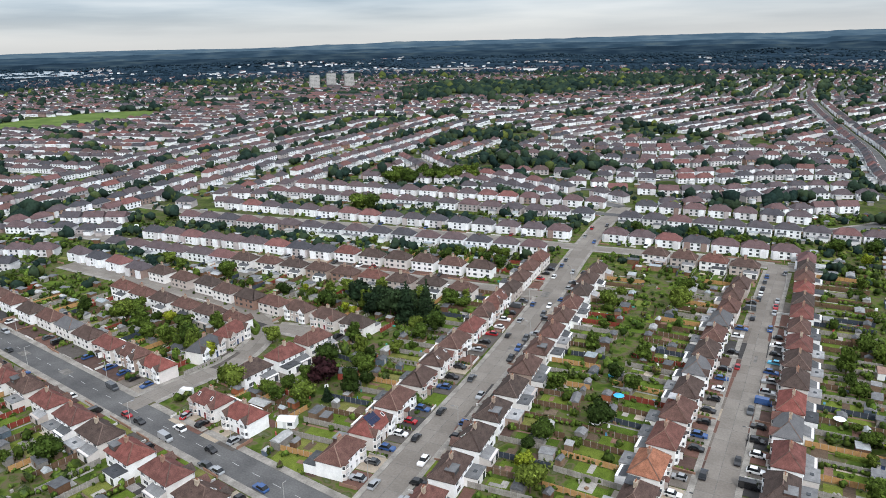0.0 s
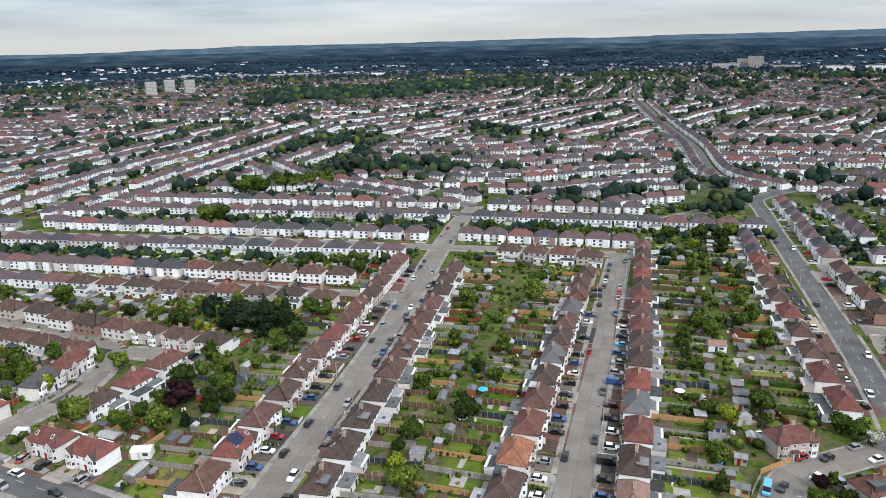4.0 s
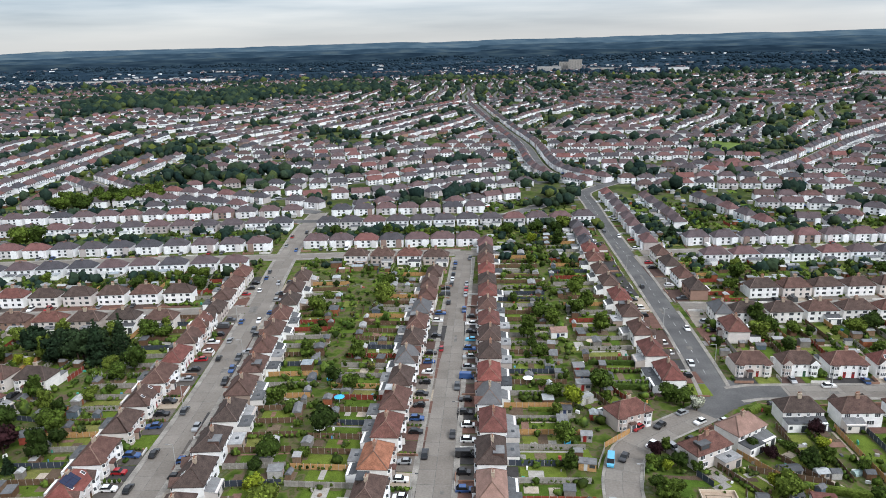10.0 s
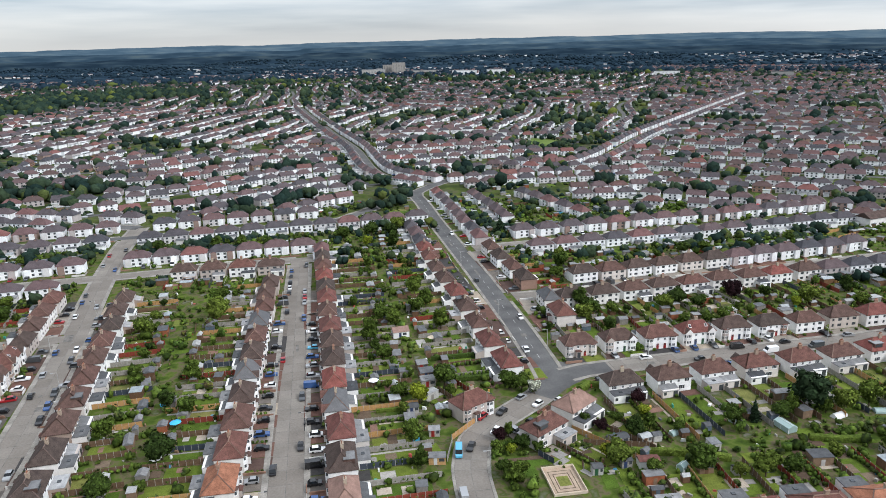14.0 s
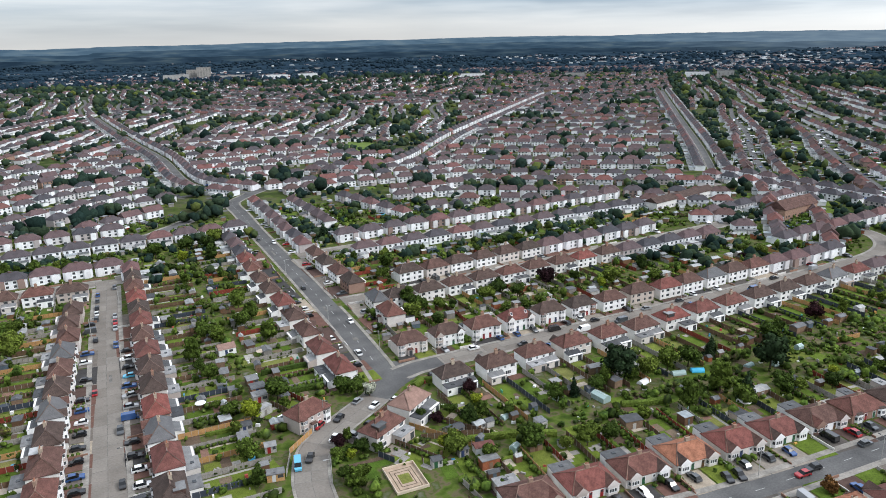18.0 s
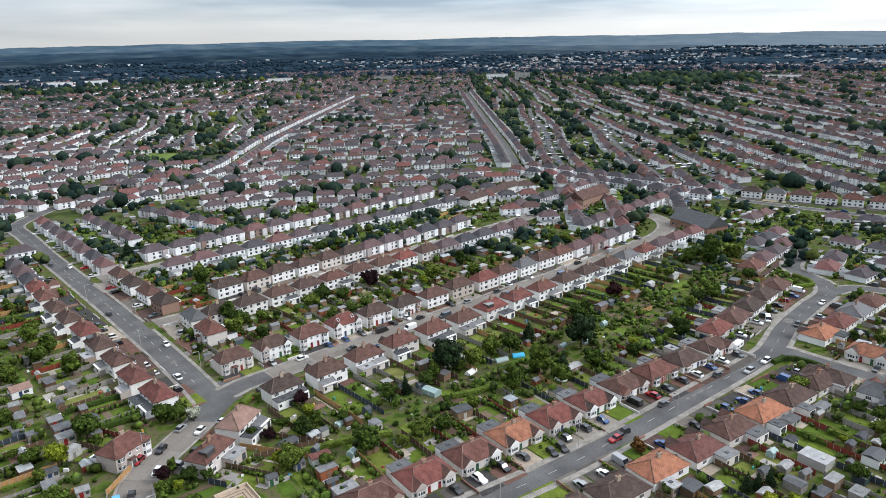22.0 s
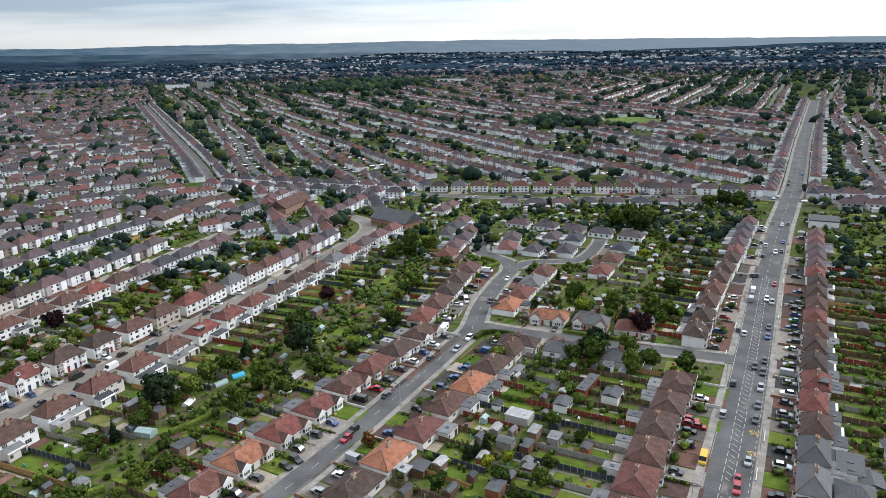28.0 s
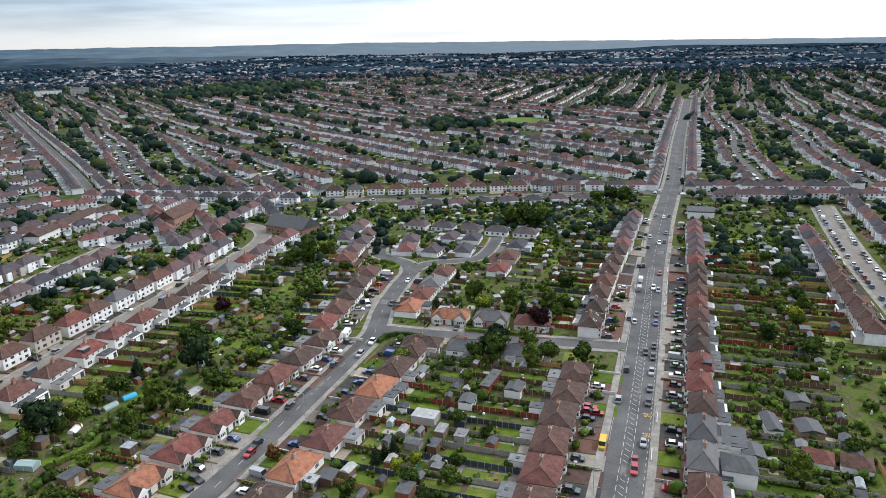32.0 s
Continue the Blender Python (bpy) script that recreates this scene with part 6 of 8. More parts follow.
# planting round the bend of the light concrete street
tree(44.6, 163.0, 0.5, "purple"), tree(47.6, 164.6, 0.45), tree(42.2, 157.8, 0.5), tree(46, 156.4, 0.5, "lime"), tree(49.4, 157.2, 0.55), tree(53, 155.6, 0.45), tree(42.8, 143.6, 0.75), tree(45.6, 146.2, 0.6), tree(41.4, 149, 0.5)
tree(88.7, 166.4, 0.65, "lime"), tree(86.6, 159.2, 0.65), tree(90, 173.4, 0.6, "purple"), tree(70, 165.6, 0.5), tree(69.5, 149, 0.6, "lime"), tree(73.5, 162, 0.5, "purple"), tree(79, 165, 0.55)
for tx, ty, sz in ((-256, 362, 1.6), (-250, 366, 1.5), (-262, 368, 1.4), (300, 158, 1.5), (308, 162, 1.3), (316, 155, 1.3), (296, 166, 1.1), (388, 60, 1.6), (396, 66, 1.7), (404, 58, 1.5),
                   (392, 74, 1.5), (410, 70, 1.4), (466, 12, 1.3), (470, 22, 1.5), (462, 30, 1.2), (40, 380, 1.1), (30, 384, 1.2), (14, 378, 1.0), (46, 390, 1.1)):
    tree(tx, ty, sz)
for i in range(26):
    tree(-290 + i * 2.2 + rng.uniform(-6, 6), 452 + i * 1.3 + rng.uniform(-9, 9), rng.uniform(1.0, 1.5), group="trees on the grass strip")

fence(32.0, 166.4, 41.8, 11.0, 3), fence(57.5, 161.6, -13, 7.3, 2), fence(66, 156.4, -18, 18.3, 0), fence(60.8, 136.5, 83, 11.0, 3)
fence(28.8, 156.6, 70, 9.2, 1)
for qx, qy, w_, d_, a_ in ((51.5, 151.0, 20, 2.6, -2), (66.5, 141.0, 3.4, 9.0, -6), (71.0, 139.5, 3.2, 9.0, -6), (46.5, 150.2, 7, 9, 0), (25, 163, 6, 5, 10), (82, 162, 9, 6, 12), (74, 168, 8, 6, 12)):
    lawn(qx, qy, a_, w_, d_, 0.03 + 0.004 * (w_ % 5))
slab("path", 25.0, 1.3, "soil", "narrow trodden earth path along a hedge", 54.5, 153.2, -2, 0.065, "path")
slab("patio", 5.0, 4.5, "sand", "pale gravel patio in a back garden", 78.2, 136.6, -6, 0.075, "patio")
for i in range(46):
    # loose bushes along the kerb, the path and the court
    u_ = rng.random()
    qx, qy = ((41.5 + 7 * u_ + rng.uniform(-1, 1), 157 + 5 * u_ + rng.uniform(-1.5, 1.0)), (44 + 24 * u_, 155.2 + rng.uniform(-0.5, 1.0)), (41 + 8 * u_, 140 + 9 * rng.random()))[i % 3]
    if not on_any_road(qx, qy, 1.2):
        shrub_patch(qx, qy, rng.uniform(0.6, 1.3), rng.uniform(0.8, 2.0), 40, 0.36)

# allotments between the two back garden rows
for i in range(95):
    x = rng.uniform(95, 300)
    y = 128 + 22 * rng.random() + (x - 95) * 0.02
    q = rng.random()
    if q < 0.45:
        slab("planting_bed", rng.uniform(3, 7), rng.uniform(2, 4), "soil", "dug allotment bed", x, y, rng.uniform(-8, 8), 0.055 + 0.0007 * i, "bed")
    elif q < 0.75:
        slab("lawn", rng.uniform(4, 10), rng.uniform(3, 6), "lawn", "rough grass on the allotments", x, y, rng.uniform(-8, 8), 0.02 + 0.0003 * i, "lawn")
    for _ in range(4):
        qx, qy = x + rng.uniform(-5, 5), y + rng.uniform(-4, 4)
        if not TAKEN[cell(qx, qy)]:
            shrub_patch(qx, qy, rng.uniform(0.5, 1.5), rng.uniform(0.5, 1.9), 40)


# ---------------------------------------------------------------- cars and driveways
def car_meshes(length, width, height, van=False):
    """Body with bonnet and boot, glazed cabin with roof, and a wheel."""
    L, Wd, H = length / 2, width / 2, height
    b = Shape()
    prof = [(-L, 0.25), (-L, 0.62), (-L + 0.12, 0.80), (-L * 0.45, 0.92), (L * 0.72, 0.92), (L - 0.1, 0.80), (L, 0.6), (L, 0.25)]
    if van:
        prof = [(-L, 0.25), (-L, 0.8), (-L + 0.5, 1.05), (-L + 0.9, 1.1), (L, 1.1), (L, 0.25)]
    k = len(prof)
    for s_, inset in ((-1, 0), (1, 0)):
        b.v += [(x, s_ * Wd * (0.9 if abs(x) > L * 0.97 else 1.0), z) for x, z in prof]
    b.f += [(i, (i + 1) % k, k + (i + 1) % k, k + i) for i in range(k)] + [tuple(range(k))[::-1], tuple(range(k, 2 * k))]
    b.m += [0] * (k + 2)
    x0, x1, t0, t1 = (-L * 0.42, L * 0.9, -L * 0.12, L * 0.62) if not van else (-L + 0.55, L - 0.02, -L + 1.1, L - 0.06)
    zb, zt = (0.915, H) if not van else (1.095, H)
    wt = Wd * 0.78 if not van else Wd * 0.9
    r = b
    r.box(t0, t1, -wt, wt, zt - 0.05, zt, 0)
    gl = Shape()
    i = 0
    gl.v += [(x0, -Wd * 0.94, zb), (x1, -Wd * 0.94, zb), (x1, Wd * 0.94, zb), (x0, Wd * 0.94, zb), (t0, -wt, zt - 0.04), (t1, -wt, zt - 0.04), (t1, wt, zt - 0.04), (t0, wt, zt - 0.04)]
    gl.f += [(0, 1, 5, 4), (1, 2, 6, 5), (2, 3, 7, 6), (3, 0, 4, 7)]
    gl.m += [0] * 4 if not van else [1, 1, 1, 0]
    w = Shape()
    w.v += [(0.31 * math.cos(a), y, 0.31 + 0.31 * math.sin(a)) for y in (-0.1, 0.1) for a in [j * math.pi / 5 for j in range(10)]]
    w.f += [(j, (j + 1) % 10, 10 + (j + 1) % 10, 10 + j) for j in range(10)] + [tuple(range(10))[::-1], tuple(range(10, 20))]
    w.m += [0] * 12
    return b.mesh("car", M["paint"]), gl.mesh("glasshouse", M["car_glass"], M["paint"]), w.mesh("wheel", M["tyre"])


CARS = [car_meshes(4.2, 1.78, 1.48), car_meshes(4.6, 1.85, 1.62), car_meshes(3.8, 1.7, 1.5)]
VAN = car_meshes(5.0, 1.95, 2.1, True)
COLOURS = [("black", (0.012, 0.012, 0.014), 24), ("dark grey", (0.06, 0.065, 0.07), 18), ("silver", (0.32, 0.33, 0.34), 16), ("white", (0.80, 0.80, 0.80), 20), ("blue", (0.03, 0.08, 0.22), 11),
           ("red", (0.34, 0.015, 0.02), 6), ("light blue", (0.10, 0.40, 0.58), 2)]
for nm, col, _ in COLOURS:
    pm = material("car_paint_" + nm.replace(" ", "_"), [(0, col), (1, col)], 1.0, 0.22, "object", 0.0, 0.03)
    pm.node_tree.nodes["Principled BSDF"].inputs["Coat Weight"].default_value = 0.6
    M["car " + nm] = pm


CAR_COUNT = [0]
CAR_REST = {}


CAR_AT = []


def car(x, y, ang, colour=None, van=False, z=0.05, parts=True, where="by the houses"):
    if colour is None:
        colour = rng.choices([c[0] for c in COLOURS], [c[2] for c in COLOURS])[0]
    body, gl, wheel = VAN if van else rng.choice(CARS)
    CAR_COUNT[0] += 1
    CAR_AT.append((x, y))
    if CAR_COUNT[0] > 300 or abs(math.degrees(math.atan2(x, y)) - 23) > 88:
        rest = CAR_REST.setdefault(colour, [Shape()])[0]
        m = pose(x, y, z, 0, 0, ang)
        for me_, slot in ((body, 0), (gl, 1)):
            i0 = len(rest.v)
            rest.v += [tuple(m @ v_.co) for v_ in me_.vertices]
            for p_ in me_.polygons:
                rest.f.append(tuple(i0 + k_ for k_ in p_.vertices))
                rest.m.append(slot if not p_.material_index else 0)
        return
    half, wd = (1.6 if van else 1.25), 0.78
    ps = [("glasshouse", gl, None, "tinted car windows")]
    if parts:
        ps += [("wheel", wheel, pose(sx_ * half, sy_ * wd, 0), "") for sx_ in (-1, 1) for sy_ in (-1, 1)]
    root = thing("van" if van else "car", "glossy {} {} parked {}".format(colour, "van" if van else "car", where), "van" if van else "car", pose(x, y, z, 0, 0, ang), ps, "parked cars", me=body)
    root.material_slots[0].link = "OBJECT"
    root.material_slots[0].material = M["car " + colour]
    if van:
        for c in root.children:
            if c.name.startswith("glasshouse"):
                c.material_slots[1].link = "OBJECT"
                c.material_slots[1].material = M["car " + colour]


# cars that stand out
car(-166.6, 136, 12, "white", True, 0.06), car(-155.5, 125.8, 100, "red", z=0.09), car(-151.5, 119.9, -10, "white", z=0.1), car(-151, 114.4, 170, "silver", True, z=0.1), car(-165.2, 117.4, 172, "black", z=0.1)
car(-171.8, 118.3, 172, "red", z=0.1), car(-135, 115.7, 171, "black", z=0.1), car(-131, 109.8, -9, "dark grey", z=0.1), car(-126.5, 109.3, -9, "silver", z=0.1)
car(32.5, 159.5, 78, "light blue", True, 0.06, where="on the bend")
car(42.8, 175.9, 43, "red", z=0.1), car(49.2, 177.2, 43, "black", z=0.1), car(36.2, 161.2, 62, "black", z=0.08)
car(143, 97.6, -4, "red", z=0.08), car(147.5, 98.2, -4, "black", z=0.08), car(129, 104.5, 75, "black", z=0.1), car(125.5, 105, 75, "black", z=0.1)
car(186, 9.5, 88, "red", z=0.14), car(189, 12, 88, "red", z=0.1), car(186.5, 12.2, 88, "red", z=0.1), car(164, -1.5, -2, "red", z=0.09), car(173, -3.5, -2, "silver", z=0.09)
car(254, 108.5, 30, "white", True, 0.1, where="on a driveway")


def fronts():
    for x, y, fx, fy, half, drive, cars, kind in sorted(FRONTS, key=lambda p: p[0] ** 2 + p[1] ** 2):
        dist = math.hypot(x, y)
        if dist > 560:
            continue
        depth = 4.8 if kind == "bungalow" else 3.6
        ux, uy = -fy, fx
        ang = math.degrees(math.atan2(fy, fx))
        parked = [rng.random() < cars * (1.0 if dist < 300 else 0.45) for _ in range(2)]
        if dist < 360 or (x > 400 and abs(y) < 230):
            mx, my = x + fx * (depth + drive / 2 + 0.6), y + fy * (depth + drive / 2 + 0.6)
            if not on_any_road(mx, my, 1.0):
                if dist < 235:
                    for sgn in (-1, 1):
                        q = rng.random()
                        mat, lab, cat = ("drive", "paved front driveway of a house", "driveway") if parked[sgn > 0] or q < 0.45 else ("lawn", "small front lawn", "lawn")
                        slab("driveway" if mat == "drive" else "lawn", drive + 0.6, half * 0.94, mat, lab, mx + ux * sgn * half / 2, my + uy * sgn * half / 2, ang, 0.09, cat)
                else:
                    slab("driveway", drive + 0.6, half * 1.9, "drive", "paved front driveway of a house", mx, my, ang, 0.09, "driveway")
        if dist < 300:
            # a hedge or bushes between two forecourts
            for sgn in (-1, 1):
                if rng.random() < 0.42:
                    o, end, hh = depth + 1.0, depth + min(drive, 6.0), rng.uniform(0.6, 1.5)
                    while o < end:
                        qx, qy = x + fx * o + ux * sgn * (half - 0.4), y + fy * o + uy * sgn * (half - 0.4)
                        if not on_any_road(qx, qy, 1.6):
                            shrub_patch(qx, qy, 0.7, hh, 14, 0.26)
                        o += 1.2
        if dist < 420:
            # low walls at the footway and between the forecourts
            for sgn in (-1, 1):
                o = depth + drive + 0.5
                if rng.random() < (0.3 if parked[sgn > 0] else 0.75):
                    part_ = 0.45 if parked[sgn > 0] else 0.8
                    qx, qy = x + fx * o + ux * sgn * half * (1 - part_ / 2), y + fy * o + uy * sgn * half * (1 - part_ / 2)
                    if not on_any_road(qx, qy, 1.2):
                        front_wall(qx, qy, ang, half * part_, rng.uniform(0.5, 0.95))
                if rng.random() < 0.6:
                    qx, qy = x + fx * (depth + drive / 2) + ux * sgn * half, y + fy * (depth + drive / 2) + uy * sgn * half
                    if not on_any_road(qx, qy, 1.2):
                        front_wall(qx, qy, ang + 90, drive * 0.9, rng.uniform(0.5, 1.0))
        for sgn in (-1, 1):
            cx, cy = x + ux * sgn * half * 0.52, y + uy * sgn * half * 0.52
            if parked[sgn > 0]:
                o = depth + rng.uniform(2.9, 3.6)
                px, py = cx + fx * o, cy + fy * o
                if not on_any_road(px, py, 1.6):
                    car(px, py, ang + rng.choice((0, 180)) + rng.uniform(-4, 4), z=0.09, parts=dist < 215, van=rng.random() < 0.05, where="on a driveway")
            elif rng.random() < 0.6 and dist < 330:
                o = depth + rng.uniform(1.2, 3.0)
                shrub_patch(cx + fx * o + ux * rng.uniform(-1, 1), cy + fy * o, rng.uniform(0.5, 1.0), rng.uniform(0.6, 1.4), 22)


FRONT_WALLS = Shape()


def front_wall(x, y, ang, length, h):
    """A low wall along the footway, with a coping."""
    i0 = len(FRONT_WALLS.v)
    FRONT_WALLS.box(-0.11, 0.11, -length / 2, length / 2, 0, h)
    c, s_ = math.cos(math.radians(ang)), math.sin(math.radians(ang))
    FRONT_WALLS.v[i0:] = [(x + p_ * c - q_ * s_, y + p_ * s_ + q_ * c, z_) for p_, q_, z_ in FRONT_WALLS.v[i0:]]


def kerb_cars(i, every, chance, off, lo=0, hi=9999):
    """Cars parked along both kerbs of road i."""
    _, line, w, _, _ = ROADS[i]
    run = 0
    for a, b in zip(line, line[1:]):
        run += (b - a).length
        if run > every:
            run = 0
            dist = a.length
            if not lo < dist < hi:
                continue
            d = (b - a).normalized()
            for s_ in (1, -1):
                if rng.random() < chance:
                    p = a + Vector((-d.y, d.x, 0)) * s_ * (w / 2 - off)
                    if not near_other_road(p, i, 5.0) and all((p.x - q[0]) ** 2 + (p.y - q[1]) ** 2 > 22 for q in CAR_AT):
                        car(p.x, p.y, math.degrees(math.atan2(d.y, d.x)) + (0 if s_ < 0 else 180), z=0.05 + 0.006 * i, parts=dist < 215, van=rng.random() < 0.07, where="along the kerb")


fronts()
kerb_cars(0, 6.5, 0.5, 1.0)
kerb_cars(1, 6.5, 0.45, 1.0, 0, 420)
kerb_cars(2, 9, 0.12, 1.1, 0, 420)
kerb_cars(3, 9, 0.3, 1.1, 0, 420)
kerb_cars(4, 7, 0.32, 1.0, 0, 380)
kerb_cars(5, 9, 0.28, 1.0, 0, 330)
kerb_cars(7, 9, 0.3, 1.6, 120, 620)
kerb_cars(8, 9, 0.28, 1.1)
kerb_cars(17, 7, 0.45, 0.9)
kerb_cars(18, 6, 0.6, 1.0)
for x, y, s_ in ((160, -1.5, 0), (196, 4, 1), (232, -3.5, 0), (262, 3.0, 1), (300, -6, 0), (330, 0.5, 1), (372, -9, 0), (388, -2, 1), (430, -12, 0)):
    car(x, y, -2 + 180 * s_, z=0.1)


CLUTTER = Shape()


def fill_planting():
    """Shrubs, small trees and clutter over whatever garden ground is still bare."""
    g = random.Random(17)
    for i in range(0, NX - 2, 2):
        for j in range(0, NY - 2, 2):
            x, y = X0 + i * CELL + g.uniform(0, 3), Y0 + j * CELL + g.uniform(0, 3)
            dist = math.hypot(x, y)
            if dist < 125 or dist > 470 or not -66 < math.degrees(math.atan2(x, y)) < 112 or TAKEN[cell(x, y)] or TO_ROAD[cell(x, y)] < 5.5:
                continue
            thick = noise.noise((x / 17, y / 17, 0.0))
            if dist < 330 and g.random() < 0.13:
                w_, d_, h_, a_ = g.uniform(0.3, 1.4), g.uniform(0.3, 0.9), g.uniform(0.25, 1.1), g.uniform(0, 3.1)
                i0 = len(CLUTTER.v)
                CLUTTER.box(-w_ / 2, w_ / 2, -d_ / 2, d_ / 2, 0, h_, inset=g.uniform(0, 0.1))
                CLUTTER.v[i0:] = [(x + p_ * math.cos(a_) - q_ * math.sin(a_), y + p_ * math.sin(a_) + q_ * math.cos(a_), z_) for p_, q_, z_ in CLUTTER.v[i0:]]
            lush = GARDEN[cell(x, y)]
            if g.random() < (0.05 + 0.40 * max(0, thick) if lush else (0.72 if thick + 0.35 * noise.noise((x / 6, y / 6, 3.0)) > 0.0 else 0.34)):
                r = g.choice((0.5, 0.8, 1.2, 1.8)) + max(0, thick) * 1.6
                shrub_patch(x, y, r, r * g.uniform(0.9, 1.7), 26 if dist < 230 else 15 if dist < 330 else 8, (0.4 if dist < 230 else 0.55 if dist < 330 else 0.7) * (0.75 + 0.3 * r))


fill_planting()

# loose ends of ground: lawns, paving and sheds where no plot reaches
for _ in range(2600):
    x, y = rng.uniform(-345, 480), rng.uniform(-135, 470)
    if 125 < math.hypot(x, y) < 470 and not TAKEN[cell(x, y)] and not GARDEN[cell(x, y)] and TO_ROAD[cell(x, y)] > 7:
        q = rng.random()
        way = rng.choice((0, 90)) + rng.uniform(-6, 6) + (20 if x > 270 else 0)
        if q < 0.62:
            lawn(x, y, way, rng.uniform(5, 13), rng.uniform(3, 6.5), rng.uniform(0.03, 0.05))
        else:
            paving(x, y, way, rng.uniform(1.5, 5), rng.uniform(1, 3.5), rng.uniform(0.055, 0.09))
        if q > 0.82:
            shed(x + rng.uniform(-3, 3), y + rng.uniform(-3, 3), way, rng.choice((0, 1, 2, 3)))
        if q < 0.16:
            long_ = rng.uniform(8, 18)
            way_x, way_y = math.cos(math.radians(way)), math.sin(math.radians(way))
            if all(TO_ROAD[cell(x + way_x * s_, y + way_y * s_)] > 4 and not TAKEN[cell(x + way_x * s_, y + way_y * s_)] for s_ in range(0, int(long_) + 2)):
                fence(x, y, way, long_)


# ---------------------------------------------------------------- the town beyond
def by_hand(x, y):
    """Whether a place lies in the streets that are laid out above."""
    if y < 92 and x < 60:
        return True
    if -345 < x < 66 and y < 447:
        return True
    if 60 <= x < 305 and y < 384:
        return True
    if 60 <= x < 172 and y < 475:
        return True
    return x >= 60 and x < 495 and -140 < y < 225


def district(x, y):
    """The way of the streets, in degrees, and their offset, by the nearest of many loose centres."""
    az = math.degrees(math.atan2(x, y))
    best = None
    for i in range(-1, 2):
        for j in range(-1, 2):
            cx, cy = math.floor(x / 430) + i, math.floor(y / 430) + j
            h = random.Random(cx * 7919 + cy * 104729)
            px, py = (cx + h.random()) * 430, (cy + h.random()) * 430
            d = (px - x) ** 2 + (py - y) ** 2
            if best is None or d < best[0]:
                best = (d, h.random(), h.random())
    q = quarter(x, y)
    if q == 0:
        base = 12 if az < -25 else 4 if az < 12 else 47
    elif q == 1:
        base = -33
    elif q == 2:
        base = 49 if az < 79 else 24 if az < 84 else -4
    else:
        base = -4
    wob = (best[1] - 0.5) * (34 if az < 40 else 8)
    if az < 30 and best[2] < 0.3:
        wob += 80
    return base + wob, best[2] * 60


OPEN = [(-1010, 690, 92, 150), (930, 165, 62, 42), (-620, 1420, 190, 200), (-420, 1700, 200, 160), (1560, 960, 260, 150), (-560, 850, 60, 30), (236, 708, 24, 40), (845, 520, 34, 26),
        (-1500, 1500, 90, 120), (420, 1900, 90, 50), (-80, 2050, 120, 50), (868, 238, 40, 62), (-205, 560, 60, 26), (-330, 700, 40, 22)]
WOODED = {2, 3, 4, 8, 9, 10, 11, 12, 13}


def open_land(x, y):
    for i, (cx, cy, rx, ry) in enumerate(OPEN):
        if ((x - cx) / rx) ** 2 + ((y - cy) / ry) ** 2 < 1:
            return i
    return -1


LONG_ROADS = [(line, w) for _, line, w, _, _ in ROADS[7:8] + ROADS[17:]]


def near_long_road(x, y, extra):
    for line, w in LONG_ROADS:
        lim = (w / 2 + extra) ** 2
        for q in line:
            if (q.x - x) ** 2 + (q.y - y) ** 2 < lim:
                return True
    return False


